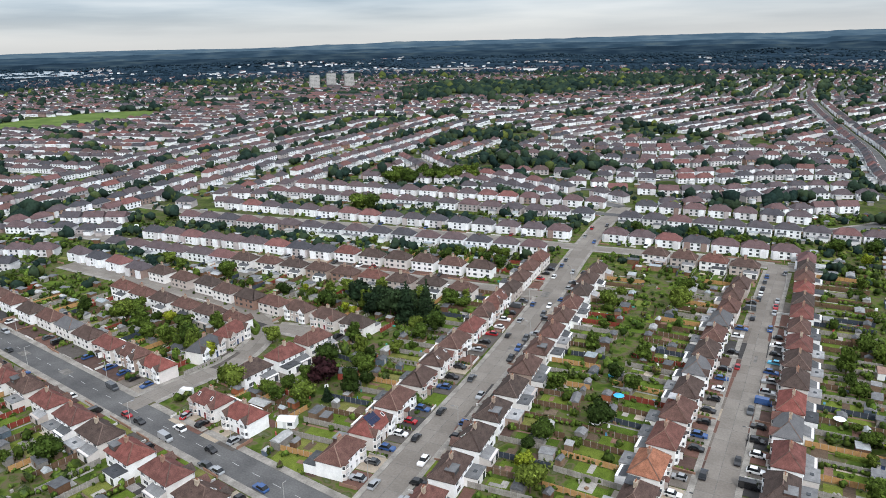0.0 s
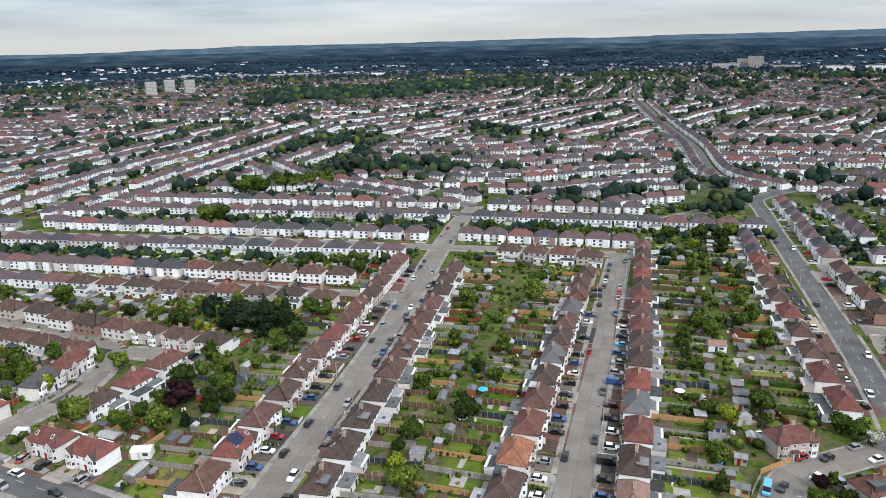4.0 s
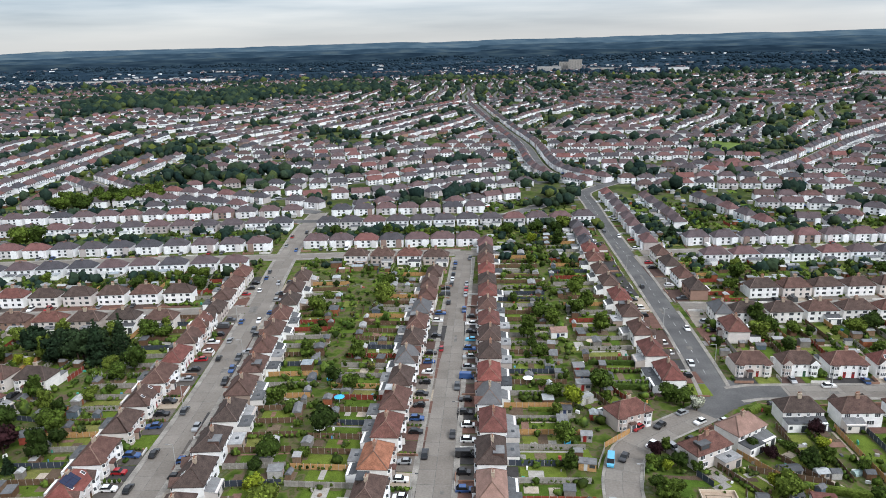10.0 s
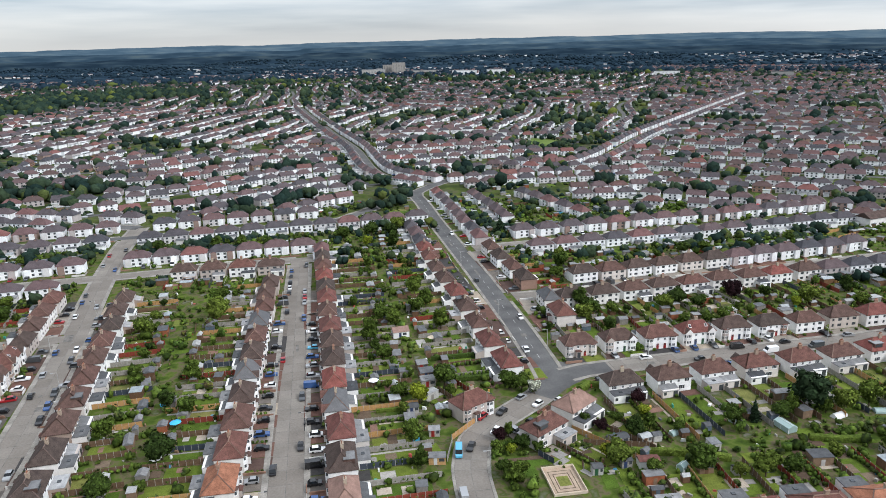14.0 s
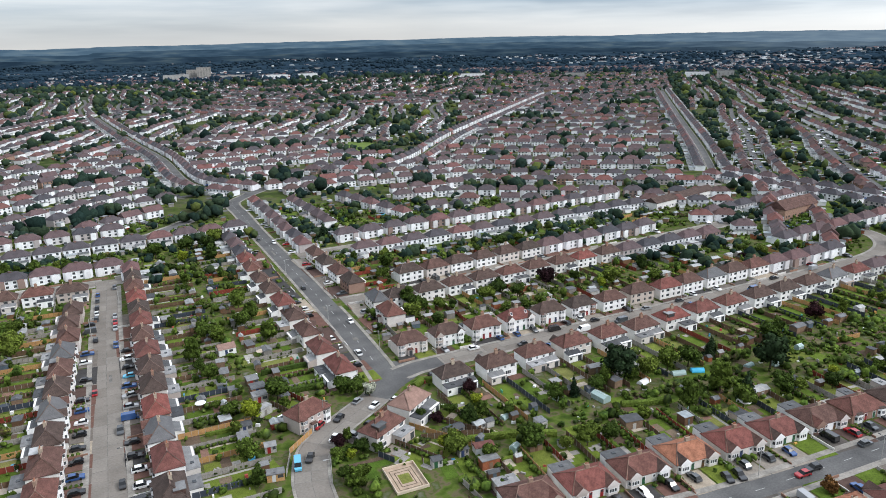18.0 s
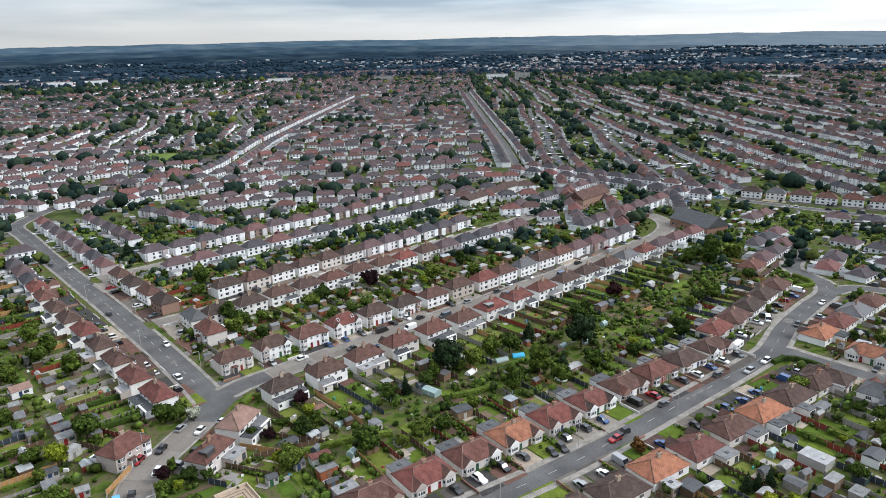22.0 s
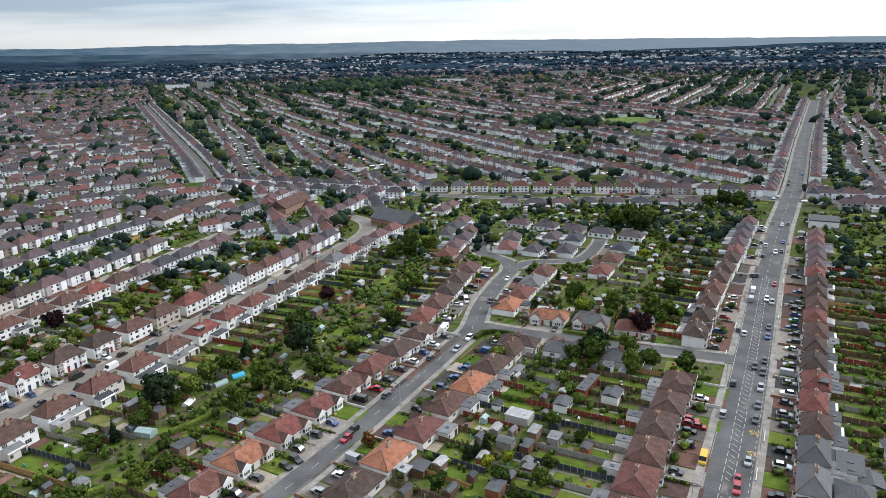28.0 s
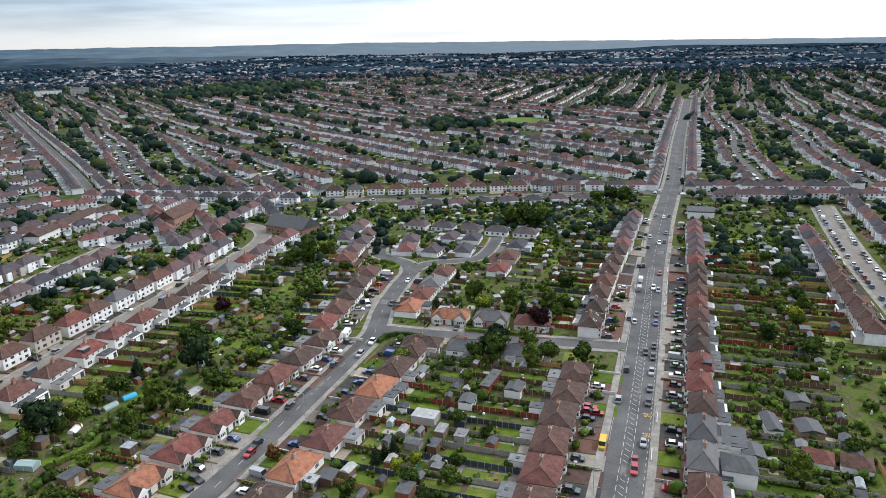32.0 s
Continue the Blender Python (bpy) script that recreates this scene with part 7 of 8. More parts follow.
class Bulk:
    """Many boxes with roofs in one mesh, gathered quickly."""

    def __init__(self):
        self.v, self.f, self.m = [], [], []

    def bay(self, x, y, ang, w, d, h, rise, fx, fy):
        """A white bay under a small gable that looks along (fx, fy)."""
        c, s = math.cos(ang), math.sin(ang)
        i = len(self.v)
        front, back = (fx * d / 2, fy * d / 2), (-fx * (d / 2 + 2.2), -fy * (d / 2 + 2.2))
        for ox, oy in (front, back):
            for a, z in ((-w / 2, 0), (w / 2, 0), (w / 2, h), (-w / 2, h), (0, h + rise)):
                self.v.append((x + a * c + ox, y + a * s + oy, z))
        self.f += [(i, i + 1, i + 2, i + 4, i + 3), (i + 1, i + 6, i + 7, i + 2), (i, i + 3, i + 8, i + 5), (i + 2, i + 7, i + 9, i + 4), (i + 3, i + 4, i + 9, i + 8)]
        self.m += [0, 0, 0, 1, 1]

    def block(self, x, y, ang, w, d, h, top, hip, wall, windows, roof=1):
        c, s = math.cos(ang), math.sin(ang)
        i = len(self.v)
        ring = [(-w / 2, -d / 2), (w / 2, -d / 2), (w / 2, d / 2), (-w / 2, d / 2)]
        o = 0.35
        eave = [(-w / 2 - o, -d / 2 - o), (w / 2 + o, -d / 2 - o), (w / 2 + o, d / 2 + o), (-w / 2 - o, d / 2 + o), ]
        pts = [(a, b, 0.0) for a, b in ring] + [(a, b, h) for a, b in ring] + [(a, b, h - 0.05) for a, b in eave] + [(-w / 2 + hip, 0, top), (w / 2 - hip, 0, top)]
        self.v += [(x + a * c - b * s, y + a * s + b * c, z) for a, b, z in pts]
        self.f += [(i, i + 1, i + 5, i + 4), (i + 1, i + 2, i + 6, i + 5), (i + 2, i + 3, i + 7, i + 6), (i + 3, i, i + 4, i + 7), (i + 8, i + 9, i + 13, i + 12), (i + 10, i + 11, i + 12, i + 13),
                   (i + 9, i + 10, i + 13), (i + 11, i + 8, i + 12)]
        self.m += [wall] * 4 + [roof] * 4
        if windows:
            for k in range(int(w // 3.1)):
                a = -w / 2 + 1.5 + k * 3.1
                for z in ((0.8, 2.7) if h > 3.6 else (0.9,)):
                    for b, q in ((-d / 2 - 0.04, 1), (d / 2 + 0.04, -1)):
                        j = len(self.v)
                        for aa, zz in ((a - 0.6 * q, z), (a + 0.6 * q, z), (a + 0.6 * q, z + 1.1), (a - 0.6 * q, z + 1.1)):
                            self.v.append((x + aa * c - b * s, y + aa * s + b * c, zz))
                        self.f.append((j, j + 1, j + 2, j + 3))
                        self.m.append(3)


FAR_TREES = []


def centre_of(cx, cy):
    h = random.Random(cx * 7919 + cy * 104729)
    return (cx + h.random()) * 430, (cy + h.random()) * 430, h.random(), h.random()


def quarter(x, y):
    """Which of the quarters between the long roads a place lies in: their streets do not cross over."""
    if math.atan2(x, y) < radians(27):
        return 0
    if 0.65 * (y - 407) - 0.76 * (x - 433) > 0:
        return 1
    return 2 if y > -20 - 0.04 * (x - 500) else 3


def nearest_centre(x, y):
    best = None
    mine = quarter(x, y)
    for i in range(-1, 2):
        for j in range(-1, 2):
            cx, cy = math.floor(x / 430) + i, math.floor(y / 430) + j
            px, py, _, _ = CENTRES.setdefault((cx, cy), centre_of(cx, cy))
            d = (px - x) ** 2 + (py - y) ** 2 + (0 if quarter(px, py) == mine else 1e7)
            if best is None or d < best[0]:
                best = (d, (cx, cy))
    return best[1]


CENTRES = {}


def lift_at(x, y):
    dist = math.hypot(x, y)
    if dist < 2700:
        return 0.0
    l_ = (dist - 2700) / 2200
    return l_ * (38 + 40 * noise.noise((x / 1500, y / 1500, 0.3))) + min(1, l_ * 4) * 14 * noise.noise((x / 420, y / 420, 2.0)) - 1


def far_district(bulk, streets, g, cx, cy):
    """Gently curving streets with a row of houses on each side and long planted gardens behind."""
    px, py, _, h2 = CENTRES.setdefault((cx, cy), centre_of(cx, cy))
    th = math.radians(district(px, py)[0])
    c, s = math.cos(th), math.sin(th)
    straight = px * 0.8 > py * 0.6
    period, amp, wave, ph = g.uniform(60, 72), g.uniform(0, 4) if straight else g.uniform(2, 20 if px > -100 else 11), g.uniform(200, 360), g.uniform(0, 6.3)
    terraced, leafy, brick = g.random() < 0.16 and px < py * 0.7, g.uniform(0.55, 0.95), 0.3 if g.random() < 0.16 else 0.03
    z_ = 0.006 + 0.004 * ((cx * 3 + cy) % 9)

    def spot(u, v):
        """The place at u along and v across, and the street's way there."""
        vv = v + amp * math.sin(u / wave * 6.28 + ph)
        return px + u * c - vv * s, py + u * s + vv * c, th + math.atan(amp * 6.28 / wave * math.cos(u / wave * 6.28 + ph))

    def free(x, y, gap=6):
        dist = math.hypot(x, y)
        return 250 < dist < 2700 and -66 < math.degrees(math.atan2(x, y)) < 112 and not by_hand(x, y) and nearest_centre(x, y) == (cx, cy) and not near_long_road(x, y, gap)

    for k in range(-8, 9):
        v0 = k * period
        # the street
        for i in range(-38, 38):
            x0, y0, a0 = spot(i * 14, v0)
            if free(x0, y0, 14) and math.hypot(x0, y0) < 1700 and open_land(x0, y0) < 0:
                x1, y1, a1 = spot(i * 14 + 14, v0)
                w_ = 2.9
                streets.v += [(x0 + math.sin(a0) * w_, y0 - math.cos(a0) * w_, z_), (x1 + math.sin(a1) * w_, y1 - math.cos(a1) * w_, z_), (x1 - math.sin(a1) * w_, y1 + math.cos(a1) * w_, z_), (x0 - math.sin(a0) * w_, y0 + math.cos(a0) * w_, z_)]
                n_ = len(streets.v)
                streets.f.append((n_ - 4, n_ - 3, n_ - 2, n_ - 1))
                streets.m.append(0)
                if math.hypot(x0, y0) < 1000:
                    for side in (-1, 1, -1, 1):
                        if g.random() < 0.4:
                            o = side * g.choice((3.0, 7.0))
                            bulk.block(x0 + math.cos(a0) * g.uniform(-5, 5) - math.sin(a0) * o, y0 + math.sin(a0) * g.uniform(-5, 5) + math.cos(a0) * o, a0 + (0 if abs(o) < 5 else 1.57), 4.2, 1.7, 0.9, 1.45, 0.9, 4, False, 4)
        # houses on both sides
        for side in (-1, 1):
            u = -520 + g.uniform(0, 10)
            while u < 520:
                n = g.choice((4, 4, 6)) if terraced else 2
                w = 6.2 * n * g.uniform(0.94, 1.06)
                step = w + g.uniform(1.3, 3.2)
                if g.random() < 0.05:
                    step += 12
                x, y, a = spot(u, v0 + side * (12.5 + g.uniform(-1.6, 1.6)))
                a += g.gauss(0, 0.035)
                u += step
                if not free(x, y, 18):
                    continue
                dist = math.hypot(x, y)
                o = open_land(x, y)
                if o >= 0:
                    continue
                if noise.noise((x / 120, y / 120, 4.0)) > ((0.36 if dist < 1300 else 0.26) if px < py * 0.7 else 0.44) or (dist > 1500 and g.random() < (dist - 1500) / (1500 if px < py * 0.7 else 2600)):
                    for _ in range(2):
                        if g.random() < 0.8:
                            FAR_TREES.append((x + g.uniform(-7, 7), y + g.uniform(-7, 7), g.uniform(2.8, 5.8)))
                    continue
                low = g.random() < 0.07
                hh = 2.7 if low else g.uniform(3.9, 4.4)
                d = g.uniform(6.6, 7.6)
                wall = 2 if g.random() < brick else 0
                bulk.block(x, y, a, w, d, hh, hh + g.uniform(2.8, 3.3), 3.3 if g.random() < 0.8 else 0.0, wall, dist < 800, 8 if g.random() < (0.5 if x > y * 0.9 else 0.12) else 1)
                fx, fy = math.sin(a) * side, -math.cos(a) * side
                ax, ay = math.cos(a), math.sin(a)
                if dist < 620 and not low:
                    for q in range(n):
                        o = -w / 2 + w / n * (q + 0.5) + (1.1 if q % 2 else -1.1)
                        bulk.bay(x + ax * o + fx * (d / 2 + 0.35), y + ay * o + fy * (d / 2 + 0.35), a, 2.8, 1.3, hh - 0.1, 0.25, fx, fy)
                if dist < 1000:
                    bulk.block(x, y, a, 1.0, 0.8, hh + 3.3, hh + 3.4, 0.1, 2, False)
                for q in (-0.25, 0.25):
                    if g.random() < 0.55 and dist < 1500:
                        l_ = g.uniform(2.6, 4.2)
                        bulk.block(x + ax * q * w - fx * (d / 2 + l_ / 2), y + ay * q * w - fy * (d / 2 + l_ / 2), a, w * g.uniform(0.22, 0.42), l_, 2.6, 2.75, 0.2, 0, False, 5)
                # hedges and low walls in front
                if dist < 1200:
                    for q in range(n):
                        o = -w / 2 + w / n * (q + 0.5)
                        if g.random() < 0.4:
                            FAR_TREES.append((x + ax * o + fx * (d / 2 + g.uniform(2.0, 4.5)), y + ay * o + fy * (d / 2 + g.uniform(2.0, 4.5)), g.uniform(0.7, 1.5)))
                        elif g.random() < 0.4 and dist < 900:
                            bulk.block(x + ax * o + fx * (d / 2 + 3.2), y + ay * o + fy * (d / 2 + 3.2), a + 1.57, 4.2, 1.75, 0.9, 1.45, 0.9, 4, False, 4)
                # the gardens behind
                for _ in range(n):
                    r = g.uniform(9, period / 2 - 12)
                    o = g.uniform(-0.5, 0.5) * w
                    tx, ty = x + ax * o - fx * r, y + ay * o - fy * r
                    if by_hand(tx, ty):
                        continue
                    lush = noise.noise((tx / 48, ty / 48, 1.0))
                    if g.random() < leafy * (0.80 + 1.8 * lush) + (0.35 if dist > 1300 else 0):
                        FAR_TREES.append((tx, ty, g.choice((1.4, 1.8, 2.4, 3.0, 3.6, 4.4)) * (1 + 1.2 * max(0, lush))))
                    if g.random() < 0.1:
                        # a tree in front, by the street
                        FAR_TREES.append((x + ax * o + fx * (d / 2 + 3.5), y + ay * o + fy * (d / 2 + 3.5), g.uniform(1.0, 2.4)))
                    if dist < 1000:
                        if g.random() < 0.5:
                            FAR_TREES.append((tx + g.uniform(-4, 4), ty + g.uniform(-4, 4), g.uniform(0.7, 1.5)))
                        if g.random() < 0.55:
                            r = period / 2 - 15 + g.uniform(-3, 1)
                            bulk.block(x + ax * o - fx * r, y + ay * o - fy * r, a, g.uniform(2.2, 4.4), g.uniform(1.8, 3), 2.1, 2.6, 0.2, 6, False, 5)
                        if g.random() < 0.7 and dist < 800:
                            lawn(x + ax * o * 0.9 - fx * (d / 2 + 9), y + ay * o * 0.9 - fy * (d / 2 + 9), math.degrees(a), w / n * 0.8, g.uniform(6, 12))


def far_town():
    g = random.Random(5)
    bulk, streets = Bulk(), Bulk()
    for cx in range(-7, 8):
        for cy in range(-2, 7):
            far_district(bulk, streets, g, cx, cy)
    # houses along the long roads
    for line, w in LONG_ROADS:
        run = 0.0
        for a, b in zip(line, line[1:]):
            run += (b - a).length
            if run < 13.2 or not 345 < a.length < 1500:
                continue
            run = 0.0
            d = (b - a).normalized()
            for side in (-1, 1):
                n_ = Vector((-d.y, d.x, 0)) * side
                p = a + n_ * (w / 2 + 7.6)
                if g.random() < 0.94 and not by_hand(p.x, p.y) and open_land(p.x, p.y) < 0 and not near_long_road(p.x, p.y, 5):
                    JOINED.append((p.x, p.y, math.atan2(-n_.x, n_.y), "semi"))
                q = a + n_ * (w / 2 + 4)
                if a.length < 1000 and g.random() < 0.6 and not by_hand(q.x, q.y):
                    bulk.block(q.x, q.y, math.atan2(d.y, d.x) + g.choice((0, 1.57)), 4.2, 1.7, 0.9, 1.45, 0.9, 4, False, 4)
    # woods on the open land
    for i in WOODED:
        cx, cy, rx, ry = OPEN[i]
        for _ in range(int(rx * ry / 30)):
            a, r = g.uniform(0, 6.28), math.sqrt(g.random()) * g.uniform(0.9, 1.2)
            if noise.noise((a * 2, r * 3, cx)) < -0.12:
                continue
            FAR_TREES.append((cx + rx * r * math.cos(a), cy + ry * r * math.sin(a), g.uniform(4.5, 8)))
    for x, y, ang, kind in JOINED:
        low = kind == "bungalow"
        hh = 2.6 if low else g.uniform(4.15, 4.45)
        bulk.block(x, y, ang, 13.0 if low else 12.6, 9.0 if low else 7.2, hh, hh + (2.7 if low else 3.2), 3.3, 0, True)
        fx, fy = math.sin(ang), -math.cos(ang)
        if not low:
            for o in (-4.0, 4.0):
                bulk.bay(x + math.cos(ang) * o + fx * 3.95, y + math.sin(ang) * o + fy * 3.95, ang, 2.8, 1.3, hh - 0.1, 0.25, fx, fy)
        bulk.block(x, y, ang, 1.0, 0.8, hh + 3.5, hh + 3.6, 0.1, 2, False)
        for q in (-3, 3):
            if g.random() < 0.6:
                bulk.block(x - fx * 5.8 + math.cos(ang) * q, y - fy * 5.8 + math.sin(ang) * q, ang, 5 * g.uniform(0.6, 1), 3.6, 2.6, 2.75, 0.2, 0, False, 5)
        for _ in range(5):
            if g.random() < 0.7 + noise.noise((x / 40, y / 40, 7.0)):
                r, o = g.uniform(9, 19), g.uniform(-6, 6)
                FAR_TREES.append((x - fx * r + math.cos(ang) * o, y - fy * r + math.sin(ang) * o, g.choice((1.0, 1.3, 1.8, 2.4, 3.2))))
    # trees, lawns and sheds over the ground between the further rows
    for i in range(-340, 500, 8):
        for j in range(-140, 480, 8):
            x, y = i + g.uniform(0, 8), j + g.uniform(0, 8)
            dist = math.hypot(x, y)
            if not by_hand(x, y) or not (330 < dist < 640) or TAKEN[cell(x, y)] or TO_ROAD[cell(x, y)] < 7:
                continue
            q = noise.noise((x / 34, y / 34, 9.0))
            if g.random() < 0.42 + 0.9 * q:
                FAR_TREES.append((x, y, g.uniform(1.0, 2.6) * (1.3 if q > 0.2 else 1)))
            if g.random() < 0.45:
                lawn(x, y, g.choice((4, 94)), g.uniform(4, 9), g.uniform(3, 5), g.uniform(0.03, 0.05))
            if g.random() < 0.3:
                bulk.block(x + 3, y + 2, 0.07, g.uniform(2.2, 4.4), g.uniform(1.8, 3), 2.0, 2.5, 0.2, 6, False, 5)
    # pale roofs and walls scattered over the far plain
    for _ in range(190):
        a, r = math.radians(g.choice((g.uniform(-60, 105), g.uniform(35, 108), g.uniform(45, 108)))), g.uniform(2500, 3900)
        if a > 0.66:
            r = 2500 + (r - 2500) * 1.35
        for _ in range(g.choice((5, 12, 20))):
            x, y = r * math.sin(a) + math.cos(a) * g.gauss(0, 110) + g.gauss(0, 30), r * math.cos(a) - math.sin(a) * g.gauss(0, 110) + g.gauss(0, 30)
            i0 = len(bulk.v)
            # some walls concrete grey, standing in for white dulled by haze
            bulk.block(x, y, -a + g.gauss(0, 0.4), g.choice((9, 11, 12, 22)), 8, 4.6, 6.6, 2, g.choice((0, 0, 7)), False, g.choice((1, 5)))
            z0 = lift_at(x, y)
            bulk.v[i0:] = [(p, q, z + z0) for p, q, z in bulk.v[i0:]]
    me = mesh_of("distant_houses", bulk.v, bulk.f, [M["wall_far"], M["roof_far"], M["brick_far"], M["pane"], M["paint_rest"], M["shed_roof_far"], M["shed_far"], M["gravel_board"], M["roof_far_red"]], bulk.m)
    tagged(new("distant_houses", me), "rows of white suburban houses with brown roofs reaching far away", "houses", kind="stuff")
    tagged(new("distant_streets", mesh_of("distant_streets", streets.v, streets.f, [M["asphalt"]])), "grey streets curving between the distant rows", "streets", kind="stuff")


far_town()


def fields():
    for i, label in ((0, "wide mown playing field among the houses"), (1, "green park lawn among the houses"), (5, "small green among the houses"), (6, "small green among the houses"), (7, "small green among the houses")):
        cx, cy, rx, ry = OPEN[i]
        s = Shape()
        s.poly([(cx + rx * 0.95 * math.cos(a) * (1 + 0.08 * math.sin(3 * a)), cy + ry * 0.95 * math.sin(a), 0.06) for a in [k * math.pi / 16 for k in range(32)]])
        tagged(new("playing_field", s.mesh("playing_field", M["field"])), label, "field", kind="structure")
        for k in range(46):
            a = k * math.pi / 23
            if random.Random(k * 31 + i).random() < 0.6:
                FAR_TREES.append((cx + rx * 1.04 * math.cos(a), cy + ry * 1.06 * math.sin(a), 2.5 + 2.5 * random.Random(k).random()))


fields()


def far_trees():
    g = np.random.default_rng(8)
    # belts of trees across the far plain, running round the view
    for x in range(1100):
        a, r = math.radians(g.uniform(-66, 112)), math.sqrt(g.uniform(2150 ** 2, 3850 ** 2))
        if math.degrees(a) > 38:
            r = 2150 + (r - 2150) * 1.4
        for _ in range(12):
            u, v_ = g.normal() * 95, g.normal() * 22
            FAR_TREES.append((r * math.sin(a) + math.cos(a) * u + math.sin(a) * v_, r * math.cos(a) - math.sin(a) * u + math.cos(a) * v_, g.uniform(4.5, 9.5)))
    vs, fs, n = [], [], 0
    for x, y, r in FAR_TREES:
        dist = math.hypot(x, y)
        if 1200 < dist < 2400:
            if g.uniform() < 0.4:
                continue
            r *= 1.25
        lift = lift_at(x, y)
        far = dist > 2400
        lumps = 3 if dist < 560 and r > 1.8 else 2 if dist < 850 and r > 2.4 else 1
        bv, bf = BALLS[2 if dist < 430 and r > 2.3 else 1 if dist < 1900 else 0]
        for k in range(lumps):
            q = r if lumps == 1 else r * g.uniform(0.6, 0.8)
            h = q * (g.uniform(0.45, 0.8) if far else g.uniform(0.75, 1.2))
            ox, oy, oz = (0, 0, 0) if lumps == 1 else (g.normal() * r * 0.4, g.normal() * r * 0.4, g.uniform(0, 0.7) * r)
            th, st = g.uniform(0, 3.1), g.uniform(1.0, 1.7) if far else g.uniform(0.75, 1.5)
            p = bv * (1 + g.normal(scale=0.2, size=(len(bv), 1))) * np.array((q * st, q / st, h))
            c, s = math.cos(th), math.sin(th)
            v = np.stack([p[:, 0] * c - p[:, 1] * s + x + ox, p[:, 0] * s + p[:, 1] * c + y + oy, p[:, 2] + lift + h * 0.62 + oz], 1)
            vs.append(v)
            fs.append(bf + n)
            n += len(v)
    v, f = np.concatenate(vs), np.concatenate(fs)
    # crowns beyond 2200 m take the haze-blue colour
    me = mesh_of("distant_trees", v.tolist(), f.tolist(), [M["wood_far"], M["wood_hazed"]], (np.hypot(v[f[:, 0], 0], v[f[:, 0], 1]) > 2200).astype(int).tolist(), smooth=True)
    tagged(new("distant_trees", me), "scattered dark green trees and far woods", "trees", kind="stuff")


far_trees()

shrubs = foliage_mesh("garden_shrubs", np.concatenate(SHRUB_V), np.concatenate(SHRUB_T), np.concatenate(SHRUB_Q), M["shrub"])
tagged(new("garden_shrubs", shrubs), "mixed green shrubs and bushes filling the back gardens", "shrubs", kind="stuff")

tagged(new("garden_fences", FENCE_REST.mesh("garden_fences", *[M[k] for k in ("fence_brown", "fence_grey", "fence_red", "fence_gold", "fence_navy", "gravel_board")])), "weathered wooden fences dividing the further gardens", "fences", kind="stuff")
for colour, (shape,) in CAR_REST.items():
    tagged(new("distant_cars", shape.mesh("distant_cars", M["car " + colour], M["car_glass"])), colour + " cars parked along the further streets", "cars", kind="stuff")

tagged(new("garden_oddments", CLUTTER.mesh("garden_oddments", M["clutter"])), "planters, tubs, toys and boxes left about the gardens", "clutter", kind="stuff")


# ---------------------------------------------------------------- things that stand out
def greenhouse(x, y, ang, w=2.6, d=2.0, cover="green_glass", label="small aluminium greenhouse with misty panes"):
    fr, gl = Shape(), Shape()
    for px in (-w / 2, 0, w / 2):
        for py in (-d / 2, d / 2):
            fr.box(px - 0.04, px + 0.04, py - 0.04, py + 0.04, 0, 1.6)
    fr.box(-w / 2, w / 2, -0.04, 0.04, 2.16, 2.24)
    gl.box(-w / 2, w / 2, -d / 2, d / 2, 0.02, 1.6)
    gl.hip(-w / 2, w / 2, -d / 2, d / 2, 1.6, 2.15, 0, 0, 0.01)
    thing("greenhouse", label, "greenhouse", pose(x, y, 0, 0, 0, ang), [("frame", fr.mesh("frame", M["white"]), None, ""), ("glazing", gl.mesh("glazing", M[cover]), None, "")], "greenhouses")


greenhouse(123.3, 151.8, 99, 5.4, 3.0)
greenhouse(112, 158, 20), greenhouse(188, 143, -10), greenhouse(205, 148, 5), greenhouse(86, 140, 30), greenhouse(166.5, 66, 0)


def polytunnel(x, y, ang, length, r, mat, label):
    s = Shape()
    k = 8
    for i in range(k):
        a, c = math.pi * i / k, math.pi * (i + 1) / k
        s.poly([(-length / 2, r * math.cos(a), r * math.sin(a)), (length / 2, r * math.cos(a), r * math.sin(a)), (length / 2, r * math.cos(c), r * math.sin(c)), (-length / 2, r * math.cos(c), r * math.sin(c))][::-1])
    for sx_ in (-1, 1):
        s.poly([(sx_ * length / 2, r * math.cos(math.pi * i / k), r * math.sin(math.pi * i / k)) for i in range(k + 1)])
    ob = tagged(new("polytunnel", s.mesh("polytunnel", M[mat])), label, "polytunnel", "polytunnels")
    ob.matrix_basis = pose(x, y, 0, 0, 0, ang)


polytunnel(142, 154, 15, 4.5, 1.2, "white", "low white polytunnel on the allotments")
polytunnel(155.7, 153.5, -14, 4.6, 1.2, "green_glass", "pale green polytunnel on the allotments")
polytunnel(162.4, 152, -27, 4.2, 1.2, "blue", "blue covered polytunnel on the allotments")
polytunnel(92.7, 156, 20, 3.6, 1.0, "green_glass", "pale green netted tunnel in a back garden")
polytunnel(180, 147, 10, 3.5, 1.0, "green_glass", "pale green netted tunnel on the allotments")



